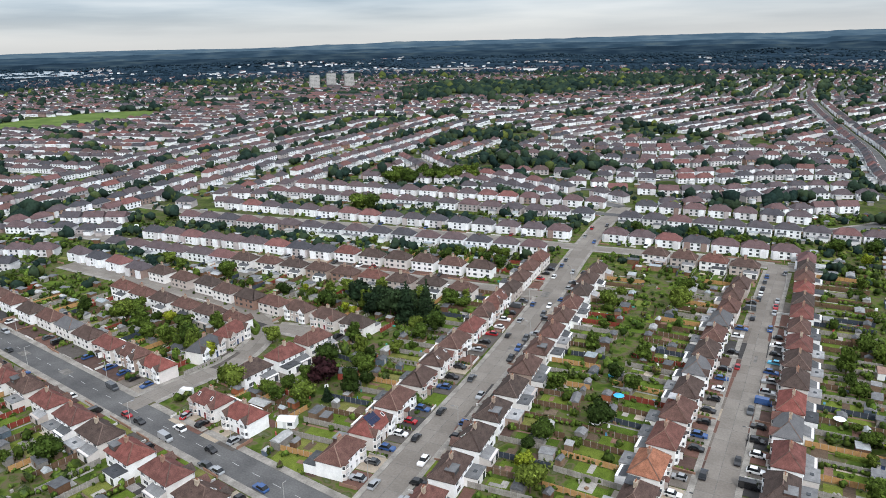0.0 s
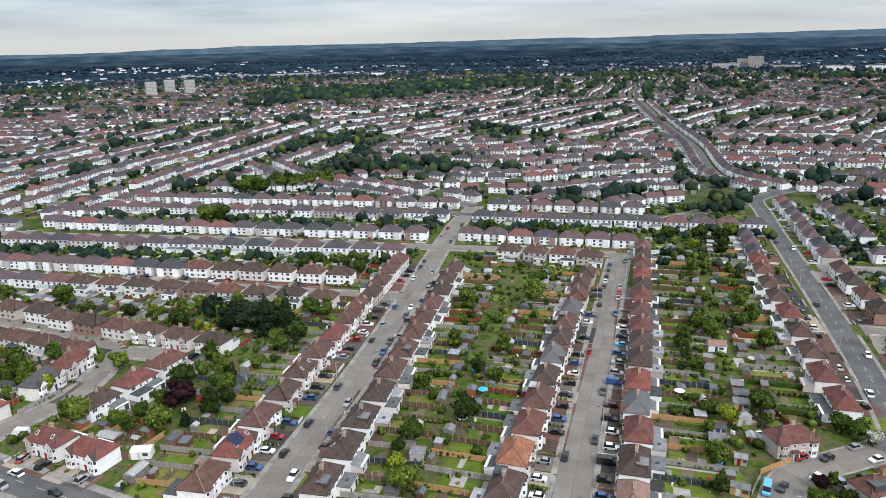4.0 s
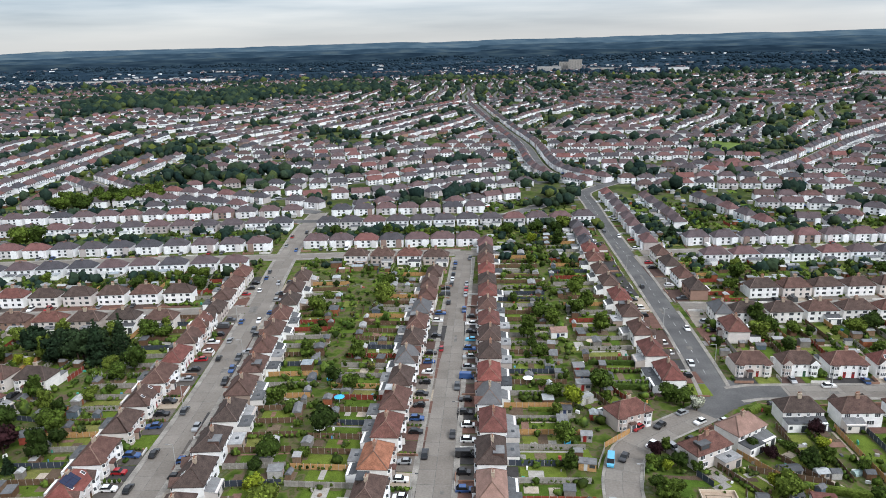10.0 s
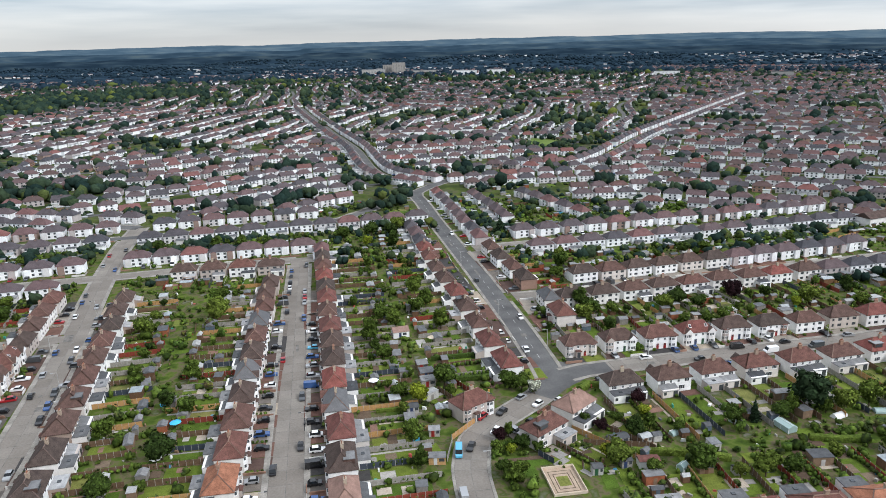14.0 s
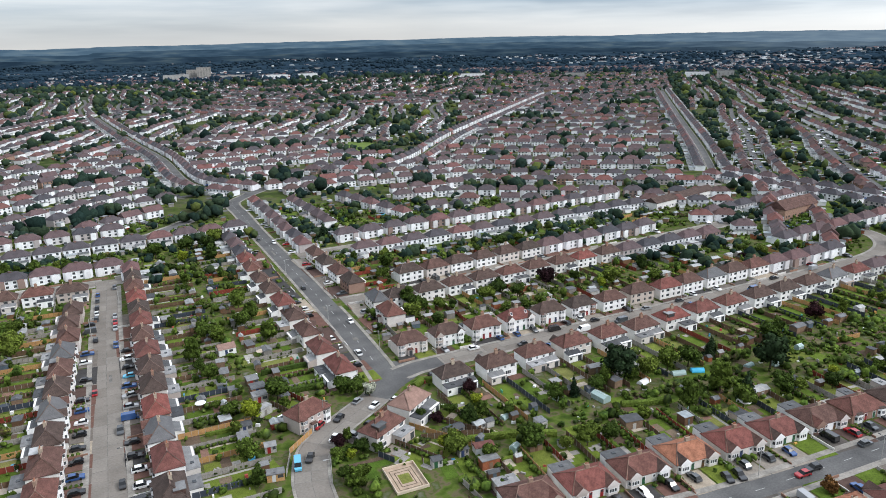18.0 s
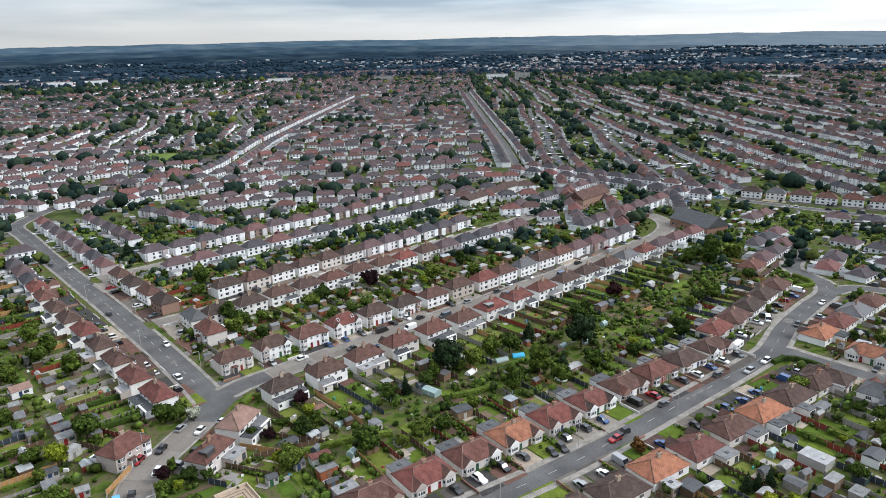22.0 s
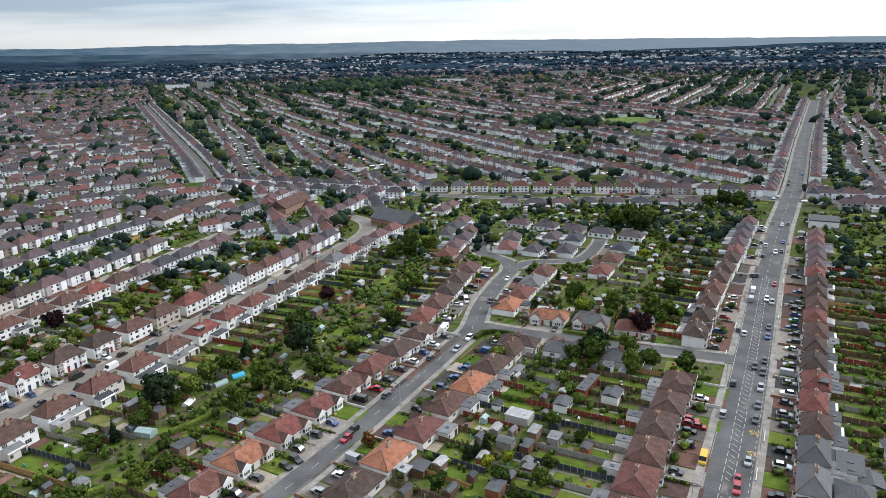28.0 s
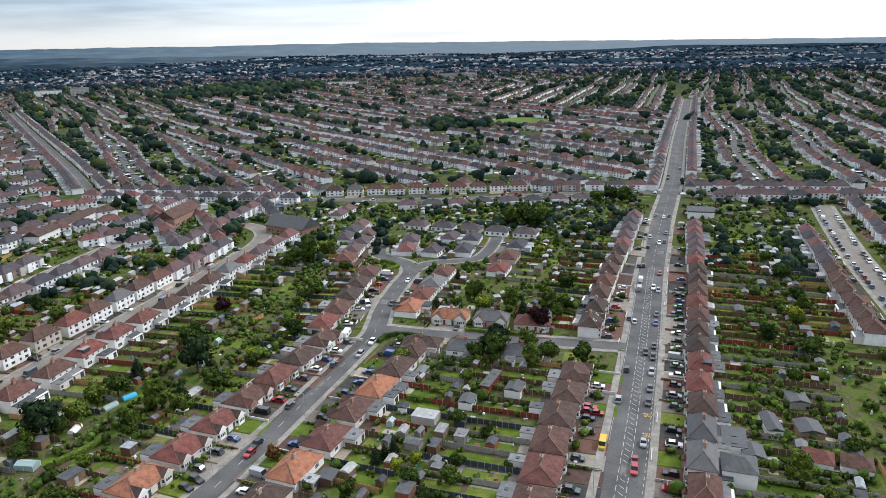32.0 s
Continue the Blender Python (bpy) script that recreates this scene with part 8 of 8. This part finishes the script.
def outbuilding(x, y, ang, w, d, h, rise, roof, wall, label):
    s, r, dr, wi = Shape(), Shape(), Shape(), Shape()
    s.box(-w / 2, w / 2, -d / 2, d / 2, 0, h)
    if rise > 1.5:
        r.hip(-w / 2 - 0.25, w / 2 + 0.25, -d / 2 - 0.25, d / 2 + 0.25, h + 0.02, h + rise, d * 0.4, d * 0.4, 0.1)
    elif rise > 0.2:
        for x0 in (-w / 2, w / 2):
            s.poly([(x0, -d / 2, h), (x0, d / 2, h), (x0, 0, h + rise * 0.85)])
        r.hip(-w / 2 - 0.15, w / 2 + 0.15, -d / 2 - 0.2, d / 2 + 0.2, h - 0.02, h + rise, 0, 0, 0.08)
    else:
        r.box(-w / 2 - 0.12, w / 2 + 0.12, -d / 2 - 0.15, d / 2 + 0.15, h + 0.003, h + 0.15)
        for q in range(max(1, int(w / 4))):
            r.box(-w / 2 + 1.2 + q * 3.6, -w / 2 + 2.2 + q * 3.6, -0.7, 0.7, h + 0.153, h + 0.3)
    dr.box(-0.9, 0.0, -d / 2 - 0.05, -d / 2 - 0.003, 0.05, 2.0)
    wi.box(0.5, min(1.9, w / 2 - 0.2), -d / 2 - 0.04, -d / 2 - 0.003, 1.0, 1.9)
    root = thing("outbuilding", label, "outbuilding", pose(x, y, 0, 0, 0, ang), [("wall", s.mesh("wall", M[wall]), None, ""), ("roof", r.mesh("roof", M[roof]), None, ""), ("door", dr.mesh("door", M["door"]), None, ""),
                                                                                 ("window", wi.mesh("window", M["pane"]), None, "")], "outbuildings")
    return root


for q_ in OUTBUILDINGS:
    outbuilding(*q_)


def clipped_hedge(pts, w, h, label="dense clipped green hedge"):
    """A hedge with a rounded, uneven section along a line."""
    g = random.Random(int(abs(pts[0][0]) * 10))
    line = []
    for (x0, y0), (x1, y1) in zip(pts, pts[1:]):
        n_ = max(2, int(math.hypot(x1 - x0, y1 - y0) / 0.5))
        line += [(x0 + (x1 - x0) * i / n_, y0 + (y1 - y0) * i / n_) for i in range(n_)]
    line.append(pts[-1])
    sec = [(-0.5, 0.0), (-0.52, 0.5), (-0.44, 0.88), (-0.15, 1.0), (0.15, 1.0), (0.44, 0.88), (0.52, 0.5), (0.5, 0.0)]
    s = Shape()
    k = len(sec)
    for i, (x, y) in enumerate(line):
        a, b = line[max(i - 1, 0)], line[min(i + 1, len(line) - 1)]
        l_ = math.hypot(b[0] - a[0], b[1] - a[1]) or 1
        nx_, ny_ = -(b[1] - a[1]) / l_, (b[0] - a[0]) / l_
        for u, v in sec:
            j = g.uniform(0.86, 1.12)
            s.v.append((x + nx_ * u * w * j, y + ny_ * u * w * j, v * h * g.uniform(0.93, 1.07)))
    for i in range(len(line) - 1):
        s.f += [(i * k + q, i * k + q + 1, i * k + k + q + 1, i * k + k + q) for q in range(k - 1)]
    s.f += [tuple(range(k))[::-1], tuple(range(len(s.v) - k, len(s.v)))]
    s.m = [0] * len(s.f)
    tagged(new("hedge", s.mesh("hedge", M["leaf"])), label, "hedge", "clipped hedges")


clipped_hedge([(-190, 189.5), (-186, 184.5), (-179, 181.5), (-182, 186), (-189, 190)], 1.5, 1.9)
clipped_hedge([(219, 90.2), (224, 89.6), (227, 86.5), (227.6, 81), (226.5, 76)], 1.6, 1.7, "dark clipped hedge curving round a corner plot")
clipped_hedge([(297, 117.5), (305.5, 113), (310, 117), (312, 124.5)], 1.5, 1.7, "dark clipped hedge round a small green")
clipped_hedge([(76, 184.5), (80.5, 187.5), (83, 186)], 2.0, 1.8, "bright yellow-green hedge on a corner")
clipped_hedge([(126, 145.5), (133, 142.8), (141, 141.2)], 1.9, 1.7, "broad overgrown hedge across the allotments")
clipped_hedge([(40, 200), (51, 199.5)], 1.6, 1.8)
clipped_hedge([(35, 217), (50, 216.5)], 1.2, 1.7)
clipped_hedge([(13, 186), (27, 185.6)], 1.0, 1.2)
clipped_hedge([(70, 151.2), (88, 146.5), (100, 141)], 1.6, 1.9, "long dark hedge behind the games court")
clipped_hedge([(181.9, 66.5), (181.9, 58)], 1.6, 1.8), clipped_hedge([(188.5, 60), (188, 50)], 1.2, 1.7)
clipped_hedge([(-150, 133), (-146, 150)], 1.1, 1.6)
clipped_hedge([(-40, 171), (-51, 171.5)], 1.1, 1.5)
clipped_hedge([(236.8, 62), (237.6, 40)], 1.1, 1.5)


def parasol(x, y, mat, label):
    p, c = Shape(), Shape()
    p.prism([(0.04 * math.cos(a), 0.04 * math.sin(a)) for a in [i * math.pi / 3 for i in range(6)]], 0, 2.5)
    i = 8
    c.v += [(1.7 * math.cos(2 * math.pi * k / i), 1.7 * math.sin(2 * math.pi * k / i), 2.0) for k in range(i)] + [(0, 0, 2.6)]
    c.f += [(k, (k + 1) % i, i) for k in range(i)] + [tuple(range(i))[::-1]]
    c.m += [0] * (i + 1)
    thing("parasol", label, "parasol", pose(x, y, 0.05), [("pole", p.mesh("pole", M["white"]), None, ""), ("canopy", c.mesh("canopy", M[mat]), None, "")], "parasols")


parasol(122.5, 122.8, "white", "open white garden parasol"), parasol(-46, 172, "white", "open white garden parasol")
parasol(-44, 190, "blue", "open blue garden parasol"), parasol(157, 128, "white", "open white garden parasol"), parasol(14, 203, "white", "open white garden parasol"), parasol(38, 232, "sand", "open cream garden parasol")


def trampoline(x, y):
    m_, f_ = Shape(), Shape()
    ring = [(1.6 * math.cos(a), 1.6 * math.sin(a)) for a in [i * math.pi / 7 for i in range(14)]]
    m_.prism(ring, 0.72, 0.8)
    for px, py in ring[::3]:
        f_.box(px - 0.04, px + 0.04, py - 0.04, py + 0.04, 0, 2.3)
    thing("trampoline", "round garden trampoline with a dark mat", "trampoline", pose(x, y, 0.05), [("mat", m_.mesh("mat", M["fence_navy"]), None, ""), ("frame", f_.mesh("frame", M["gravel_board"]), None, "")], "trampolines")


trampoline(16, 225), trampoline(-40, 232), trampoline(-58, 160), trampoline(212.4, 57), trampoline(120, 218), trampoline(-128, 205)


def yellow_van():
    s, gl, w = VAN
    root = tagged(new("van", s), "yellow delivery van parked on the main road", "van")
    root.matrix_basis = pose(170, 7.0, 0.09, 0, 0, -2)
    root.material_slots[0].link, root.material_slots[0].material = "OBJECT", M["yellow"]
    g_ = part("glasshouse", gl, root)
    g_.material_slots[1].link, g_.material_slots[1].material = "OBJECT", M["yellow"]
    for sx_ in (-1, 1):
        for sy_ in (-1, 1):
            part("wheel", w, root, pose(sx_ * 1.6, sy_ * 0.78, 0))


yellow_van()


def caravan():
    s, g_ = Shape(), Shape()
    prof = [(-3.0, 0.5), (-3.1, 1.3), (-2.6, 2.4), (2.7, 2.5), (3.0, 1.4), (2.9, 0.5)]
    k = len(prof)
    s.v += [(x, -1.1, z) for x, z in prof] + [(x, 1.1, z) for x, z in prof]
    s.f += [(i, (i + 1) % k, k + (i + 1) % k, k + i) for i in range(k)] + [tuple(range(k))[::-1], tuple(range(k, 2 * k))]
    s.m += [0] * (k + 2)
    root = tagged(new("caravan", s.mesh("caravan", M["white"])), "white touring caravan parked on a forecourt", "caravan")
    root.matrix_basis = pose(222, 104.2, 0.08, 0, 0, 5)
    for x0, x1 in ((-2.2, -0.9), (0.4, 1.9)):
        q = Shape()
        q.box(x0, x1, -1.13, 1.13, 1.35, 1.95)
        part("window", q.mesh("window", M["pane"]), root)
    for sy_ in (-1, 1):
        part("wheel", VAN[2], root, pose(0.2, sy_ * 1.0, 0))
    q = Shape()
    q.box(-4.2, -3.0, -0.08, 0.08, 0.45, 0.6)
    part("tow_bar", q.mesh("tow_bar", M["tyre"]), root)


caravan()


def sand_court():
    slab("court", 8.0, 11.0, "court", "pale sandy games court with a green mat", 55.3, 142, -2, 0.07, "court")
    slab("court_mat", 3.0, 4.0, "lawn", "green mat in the middle of the court", 55.3, 142, -2, 0.1, "mat")
    s = Shape()
    for x0, x1, y0, y1 in ((-4.2, 4.2, -5.7, -5.5), (-4.2, 4.2, 5.5, 5.7), (-4.2, -4.0, -5.5, 5.5), (4.0, 4.2, -5.5, 5.5)):
        s.box(x0, x1, y0, y1, 0, 0.75)
    ob = tagged(new("court_wall", s.mesh("court_wall", M["sand"])), "low cream wall round the games court", "wall")
    ob.matrix_basis = pose(55.3, 142, 0, 0, 0, -2)
    for k in (1.3, 2.6):
        s = Shape()
        a, b = 4.0 - k * 0.75, 5.5 - k * 0.9
        for x0, x1, y0, y1 in ((-a, a, -b, -b + 0.22), (-a, a, b - 0.22, b), (-a, -a + 0.22, -b + 0.22, b - 0.22), (a - 0.22, a, -b + 0.22, b - 0.22)):
            s.box(x0, x1, y0, y1, 0.071, 0.08)
        ob = tagged(new("court_line", s.mesh("court_line", M["soil"])), "brown brick line laid into the games court", "line", kind="structure")
        ob.matrix_basis = pose(55.3, 142, 0, 0, 0, -2)


sand_court()


def pool(x, y, r):
    s = Shape()
    ring = [(r * math.cos(a), r * 0.8 * math.sin(a)) for a in [i * math.pi / 8 for i in range(16)]]
    s.prism(ring, 0, 0.6, 0)
    ob = tagged(new("paddling_pool", s.mesh("paddling_pool", M["blue"])), "round blue paddling pool on a lawn", "pool")
    ob.matrix_basis = pose(x, y, 0.05)


pool(23, 168, 1.7), pool(-50, 205, 1.2)


def washing_line(x, y):
    s, c1 = Shape(), Shape()
    s.box(-0.03, 0.03, -0.03, 0.03, 0, 2.0)
    s.box(-1.0, 1.0, -0.02, 0.02, 1.96, 2.0)
    root = tagged(new("washing_line", s.mesh("washing_line", M["white"])), "garden drying post hung with coloured cloths", "washing line")
    root.matrix_basis = pose(x, y, 0, 0, 0, 30)
    for px, mat in ((-0.7, "blue"), (0.0, "white"), (0.6, "fence_red")):
        q = Shape()
        q.box(px - 0.3, px + 0.3, -0.03, 0.03, 1.0, 1.95, inset=0.01)
        part("cloth", q.mesh("cloth", M[mat]), root)


washing_line(141, 134)


def solar_array():
    s = Shape()
    for i in range(2):
        for j in range(4):
            s.box(-2.1 + j * 1.05, -1.1 + j * 1.05, -1.75 + i * 1.7, -0.12 + i * 1.7, 0, 0.05)
    root = tagged(new("solar_array", s.mesh("solar_array", M["solar"])), "dark blue solar panels on a tiled roof", "solar panels")
    root.matrix_basis = pose(-98.6, 139.5, 7.05, 0, 0, 86) @ pose(0, 0, 0, 32)


solar_array()


# street lamps
def lamp_meshes():
    p, h = Shape(), Shape()
    p.prism([(0.09 * math.cos(a), 0.09 * math.sin(a)) for a in [i * math.pi / 3 for i in range(6)]], 0, 7.2)
    p.box(-0.05, 1.3, -0.05, 0.05, 7.15, 7.25)
    h.box(1.1, 1.9, -0.15, 0.15, 7.1, 7.28, inset=0.04)
    return p.mesh("street_lamp", M["gravel_board"]), h.mesh("lamp_head", M["flat_roof"])


LAMP = lamp_meshes()


def lamps(i, every, lo, hi):
    _, line, w, _, _ = ROADS[i]
    run, side = 0, 1
    for a, b in zip(line, line[1:]):
        run += (b - a).length
        if run > every and lo < a.length < hi:
            run, side = 0, -side
            d = (b - a).normalized()
            n_ = Vector((-d.y, d.x, 0)) * side
            p = a + n_ * (w / 2 + 0.6)
            if not near_other_road(p, i, 0.8):
                ob = tagged(new("street_lamp", LAMP[0]), "grey steel street lamp on the pavement", "street lamp", "street lamps")
                ob.matrix_basis = pose(p.x, p.y, 0.12, 0, 0, math.degrees(math.atan2(-n_.y, -n_.x)))
                part("lamp_head", LAMP[1], ob)


for i in (0, 1, 2, 3, 4, 5, 8):
    lamps(i, 32, 110, 330)
lamps(7, 34, 110, 480)


# road paint
def markings():
    s = Shape()

    def dash(i, off, every, length, width, lo, hi, z, skew=0.0):
        _, line, w, _, _ = ROADS[i]
        run = 0.0
        for a, b in zip(line, line[1:]):
            step = (b - a).length
            d = (b - a) / step
            n_ = Vector((-d.y, d.x, 0))
            at_ = 0.0
            while run + (step - at_) > every:
                at_ += every - run
                run = 0.0
                p = a + d * at_ + n_ * off
                if lo < p.length < hi:
                    q = d if not skew else (d + n_ * skew).normalized()
                    m_ = Vector((-q.y, q.x, 0))
                    s.poly([(p.x + q.x * u - m_.x * v_, p.y + q.y * u - m_.y * v_, z) for u, v_ in ((-length / 2, width / 2), (length / 2, width / 2), (length / 2, -width / 2), (-length / 2, -width / 2))])
            run += step - at_

    zz = 0.03 + 0.006 * 7 + 0.006
    for off in (-1.3, 1.3):
        dash(7, off, 4.0, 2.6, 0.16, 110, 330, zz)
    dash(7, 0.0, 2.8, 1.9, 0.18, 110, 330, zz, 1.1)
    dash(7, 0.0, 9.0, 3.0, 0.2, 330, 900, zz)
    dash(7, -5.0, 3.0, 1.2, 0.15, 130, 260, zz), dash(7, 5.2, 5.0, 5.0, 0.12, 130, 400, zz)
    dash(2, 0.0, 8.0, 3.0, 0.16, 200, 500, 0.03 + 0.006 * 2 + 0.006)
    dash(8, 0.0, 8.0, 3.0, 0.16, 100, 400, 0.03 + 0.006 * 8 + 0.006)
    dash(5, 0.0, 10.0, 3.0, 0.14, 100, 330, 0.03 + 0.006 * 5 + 0.006)
    tagged(new("road_marking", s.mesh("road_marking", M["marking"])), "worn white dashes and hatching painted on the roads", "road markings", kind="stuff")
    for x in (178, 189):
        t = bpy.data.curves.new("road_lettering", "FONT")
        t.body, t.size, t.align_x = "BUS\nSTOP", 1.3, "CENTER"
        t.materials.append(M["yellow"])
        ob = tagged(new("road_lettering", t), "worn yellow bus stop lettering on the carriageway", "road lettering", "bus stop letterings")
        ob.matrix_basis = pose(x, -4.6, zz + 0.004, 0, 0, 90)


markings()


def road_patches():
    """Rectangles of newer, darker surfacing let into the old streets."""
    g = random.Random(23)
    for i, lo, hi in ((0, 110, 340), (1, 110, 340), (3, 120, 190), (4, 190, 330), (2, 200, 420), (5, 120, 300), (8, 110, 330), (7, 110, 400)):
        _, line, w, mat, _ = ROADS[i]
        for a, b in zip(line, line[1:]):
            if lo < a.length < hi and g.random() < 0.04:
                d = (b - a).normalized()
                off = g.uniform(-0.3, 0.3) * w
                wd, ln = g.choice(((0.7, 9.0), (2.2, 3.0), (3.2, 5.0), (1.2, 1.6), (0.5, 6.0)))
                slab("road_patch", ln, wd, "tar", "newer patch in the road surface", a.x - d.y * off, a.y + d.x * off, math.degrees(math.atan2(d.y, d.x)) + (90 if g.random() < 0.3 and ln < 4 else 0), 0.03 + 0.006 * i + 0.0065, "road patch")


road_patches()


# open water on the far plain
def far_water(az0, az1, r0, r1):
    k, verts = 24, []
    for i in range(k + 1):
        a = radians(az0 + (az1 - az0) * i / k)
        m_ = (r0 + r1) / 2 + 40 * noise.noise((i * 0.4, r0 / 100, 0))
        w_ = (r1 - r0) / 2 * math.sin(math.pi * (i + 0.3) / (k + 0.6)) ** 0.5
        for r in (m_ - w_, m_, m_ + w_):
            x, y = r * math.sin(a), r * math.cos(a)
            verts.append((x, y, lift_at(x, y) + 4))
    faces = [(3 * i + q, 3 * i + q + 1, 3 * i + q + 4, 3 * i + q + 3) for i in range(k) for q in (0, 1)]
    tagged(new("water", mesh_of("water", verts, [f[::-1] for f in faces], [M["water"]], smooth=True)), "pale open water on the far plain", "water", kind="structure")


far_water(-66, -54.5, 3000, 3500), far_water(-37, -31, 2650, 2860)


# far buildings that stand out
def big_block(name, label, cat, x, y, ang, w, d, h, n, wall, top=0.0, tiles="roof_slate"):
    sills = [1.0 + 3.0 * i for i in range(max(1, int((h - 2.4) // 3)))]
    root = tagged(new(name, glazed_walls(w, d, h, 0.0, n, sills)), label, cat)
    root.matrix_basis = pose(x, y, 0, 0, 0, ang)
    root.material_slots[0].link, root.material_slots[0].material = "OBJECT", M[wall]
    r = Shape()
    if top:
        r.hip(-w / 2 - 0.5, w / 2 + 0.5, -d / 2 - 0.5, d / 2 + 0.5, h, h + top, 0, 0)
        part("roof", r.mesh("roof", M[tiles]), root)
    else:
        r.box(-w / 2 - 0.2, w / 2 + 0.2, -d / 2 - 0.2, d / 2 + 0.2, h + 0.01, h + 0.7)
        part("roof", r.mesh("roof", M["flat_roof"]), root)


for deg, r in ((-38.2, 1700), (-36.9, 1780), (-35.5, 1730)):
    a = radians(deg)
    big_block("tower_block", "pale concrete residential tower block among houses", "tower block", r * math.sin(a), r * math.cos(a), -deg + 8, 22, 18, 34, 4, "gravel_board")
for deg, r, w, h, wall in ((5.3, 2500, 80, 16, "gravel_board"), (7.3, 2560, 46, 36, "fence_grey"), (6.6, 2600, 50, 28, "fence_grey"), (9.2, 2450, 90, 12, "gravel_board"), (12.5, 2350, 80, 12, "white"), (15.0, 2300, 60, 16, "white"),
                           (28, 2100, 70, 12, "white"), (36, 2000, 50, 14, "gravel_board"), (45, 2000, 60, 13, "white"), (47, 1950, 40, 18, "gravel_board"), (-30, 2560, 170, 9, "gravel_board"), (-27, 2600, 120, 9, "gravel_board"),
                           (-21, 2350, 60, 12, "white"), (66, 1900, 80, 10, "white"), (75, 2200, 120, 12, "gravel_board"), (-45, 2300, 90, 12, "white")):
    a = radians(deg)
    big_block("large_building", "large pale institutional block far across the town", "building", r * math.sin(a), r * math.cos(a), -deg, w, 24, h, max(3, int(w / 9)), wall)
big_block("church_hall", "brown brick hall with a broad dark roof", "hall", 357, 197, 75, 28, 15, 4.5, 4, "brick", 5.5)
big_block("brick_hall", "long brown brick hall with a pitched roof", "hall", 366, 281, 8, 34, 12, 6.0, 5, "brick", 4.5, "roof")
big_block("terrace_block", "long white terrace block with a brown roof", "house", 332, 338, 12, 62, 9, 5.0, 10, "wall_white", 2.8, "roof")
big_block("garage_building", "low white flat-roofed building by the main road", "building", 438, -33, 0, 14, 15, 4.0, 2, "white")

tagged(new("front_garden_walls", FRONT_WALLS.mesh("front_garden_walls", M["front_wall"])), "low brick and rendered walls before the forecourts", "walls", kind="stuff")
tagged(new("garden_paving", PAVING.mesh("garden_paving", M["paving_mix"])), "garden paths, paved corners and dug beds", "paving", kind="stuff")
tagged(new("further_lawns", LAWN_REST.mesh("further_lawns", M["lawn_rest"])), "mown lawns in the further back gardens", "lawns", kind="stuff")
tagged(new("further_sheds", SHED_REST.mesh("further_sheds", M["shed_far"], M["shed_roof_far"])), "mixed sheds and outbuildings in the further gardens", "sheds", kind="stuff")
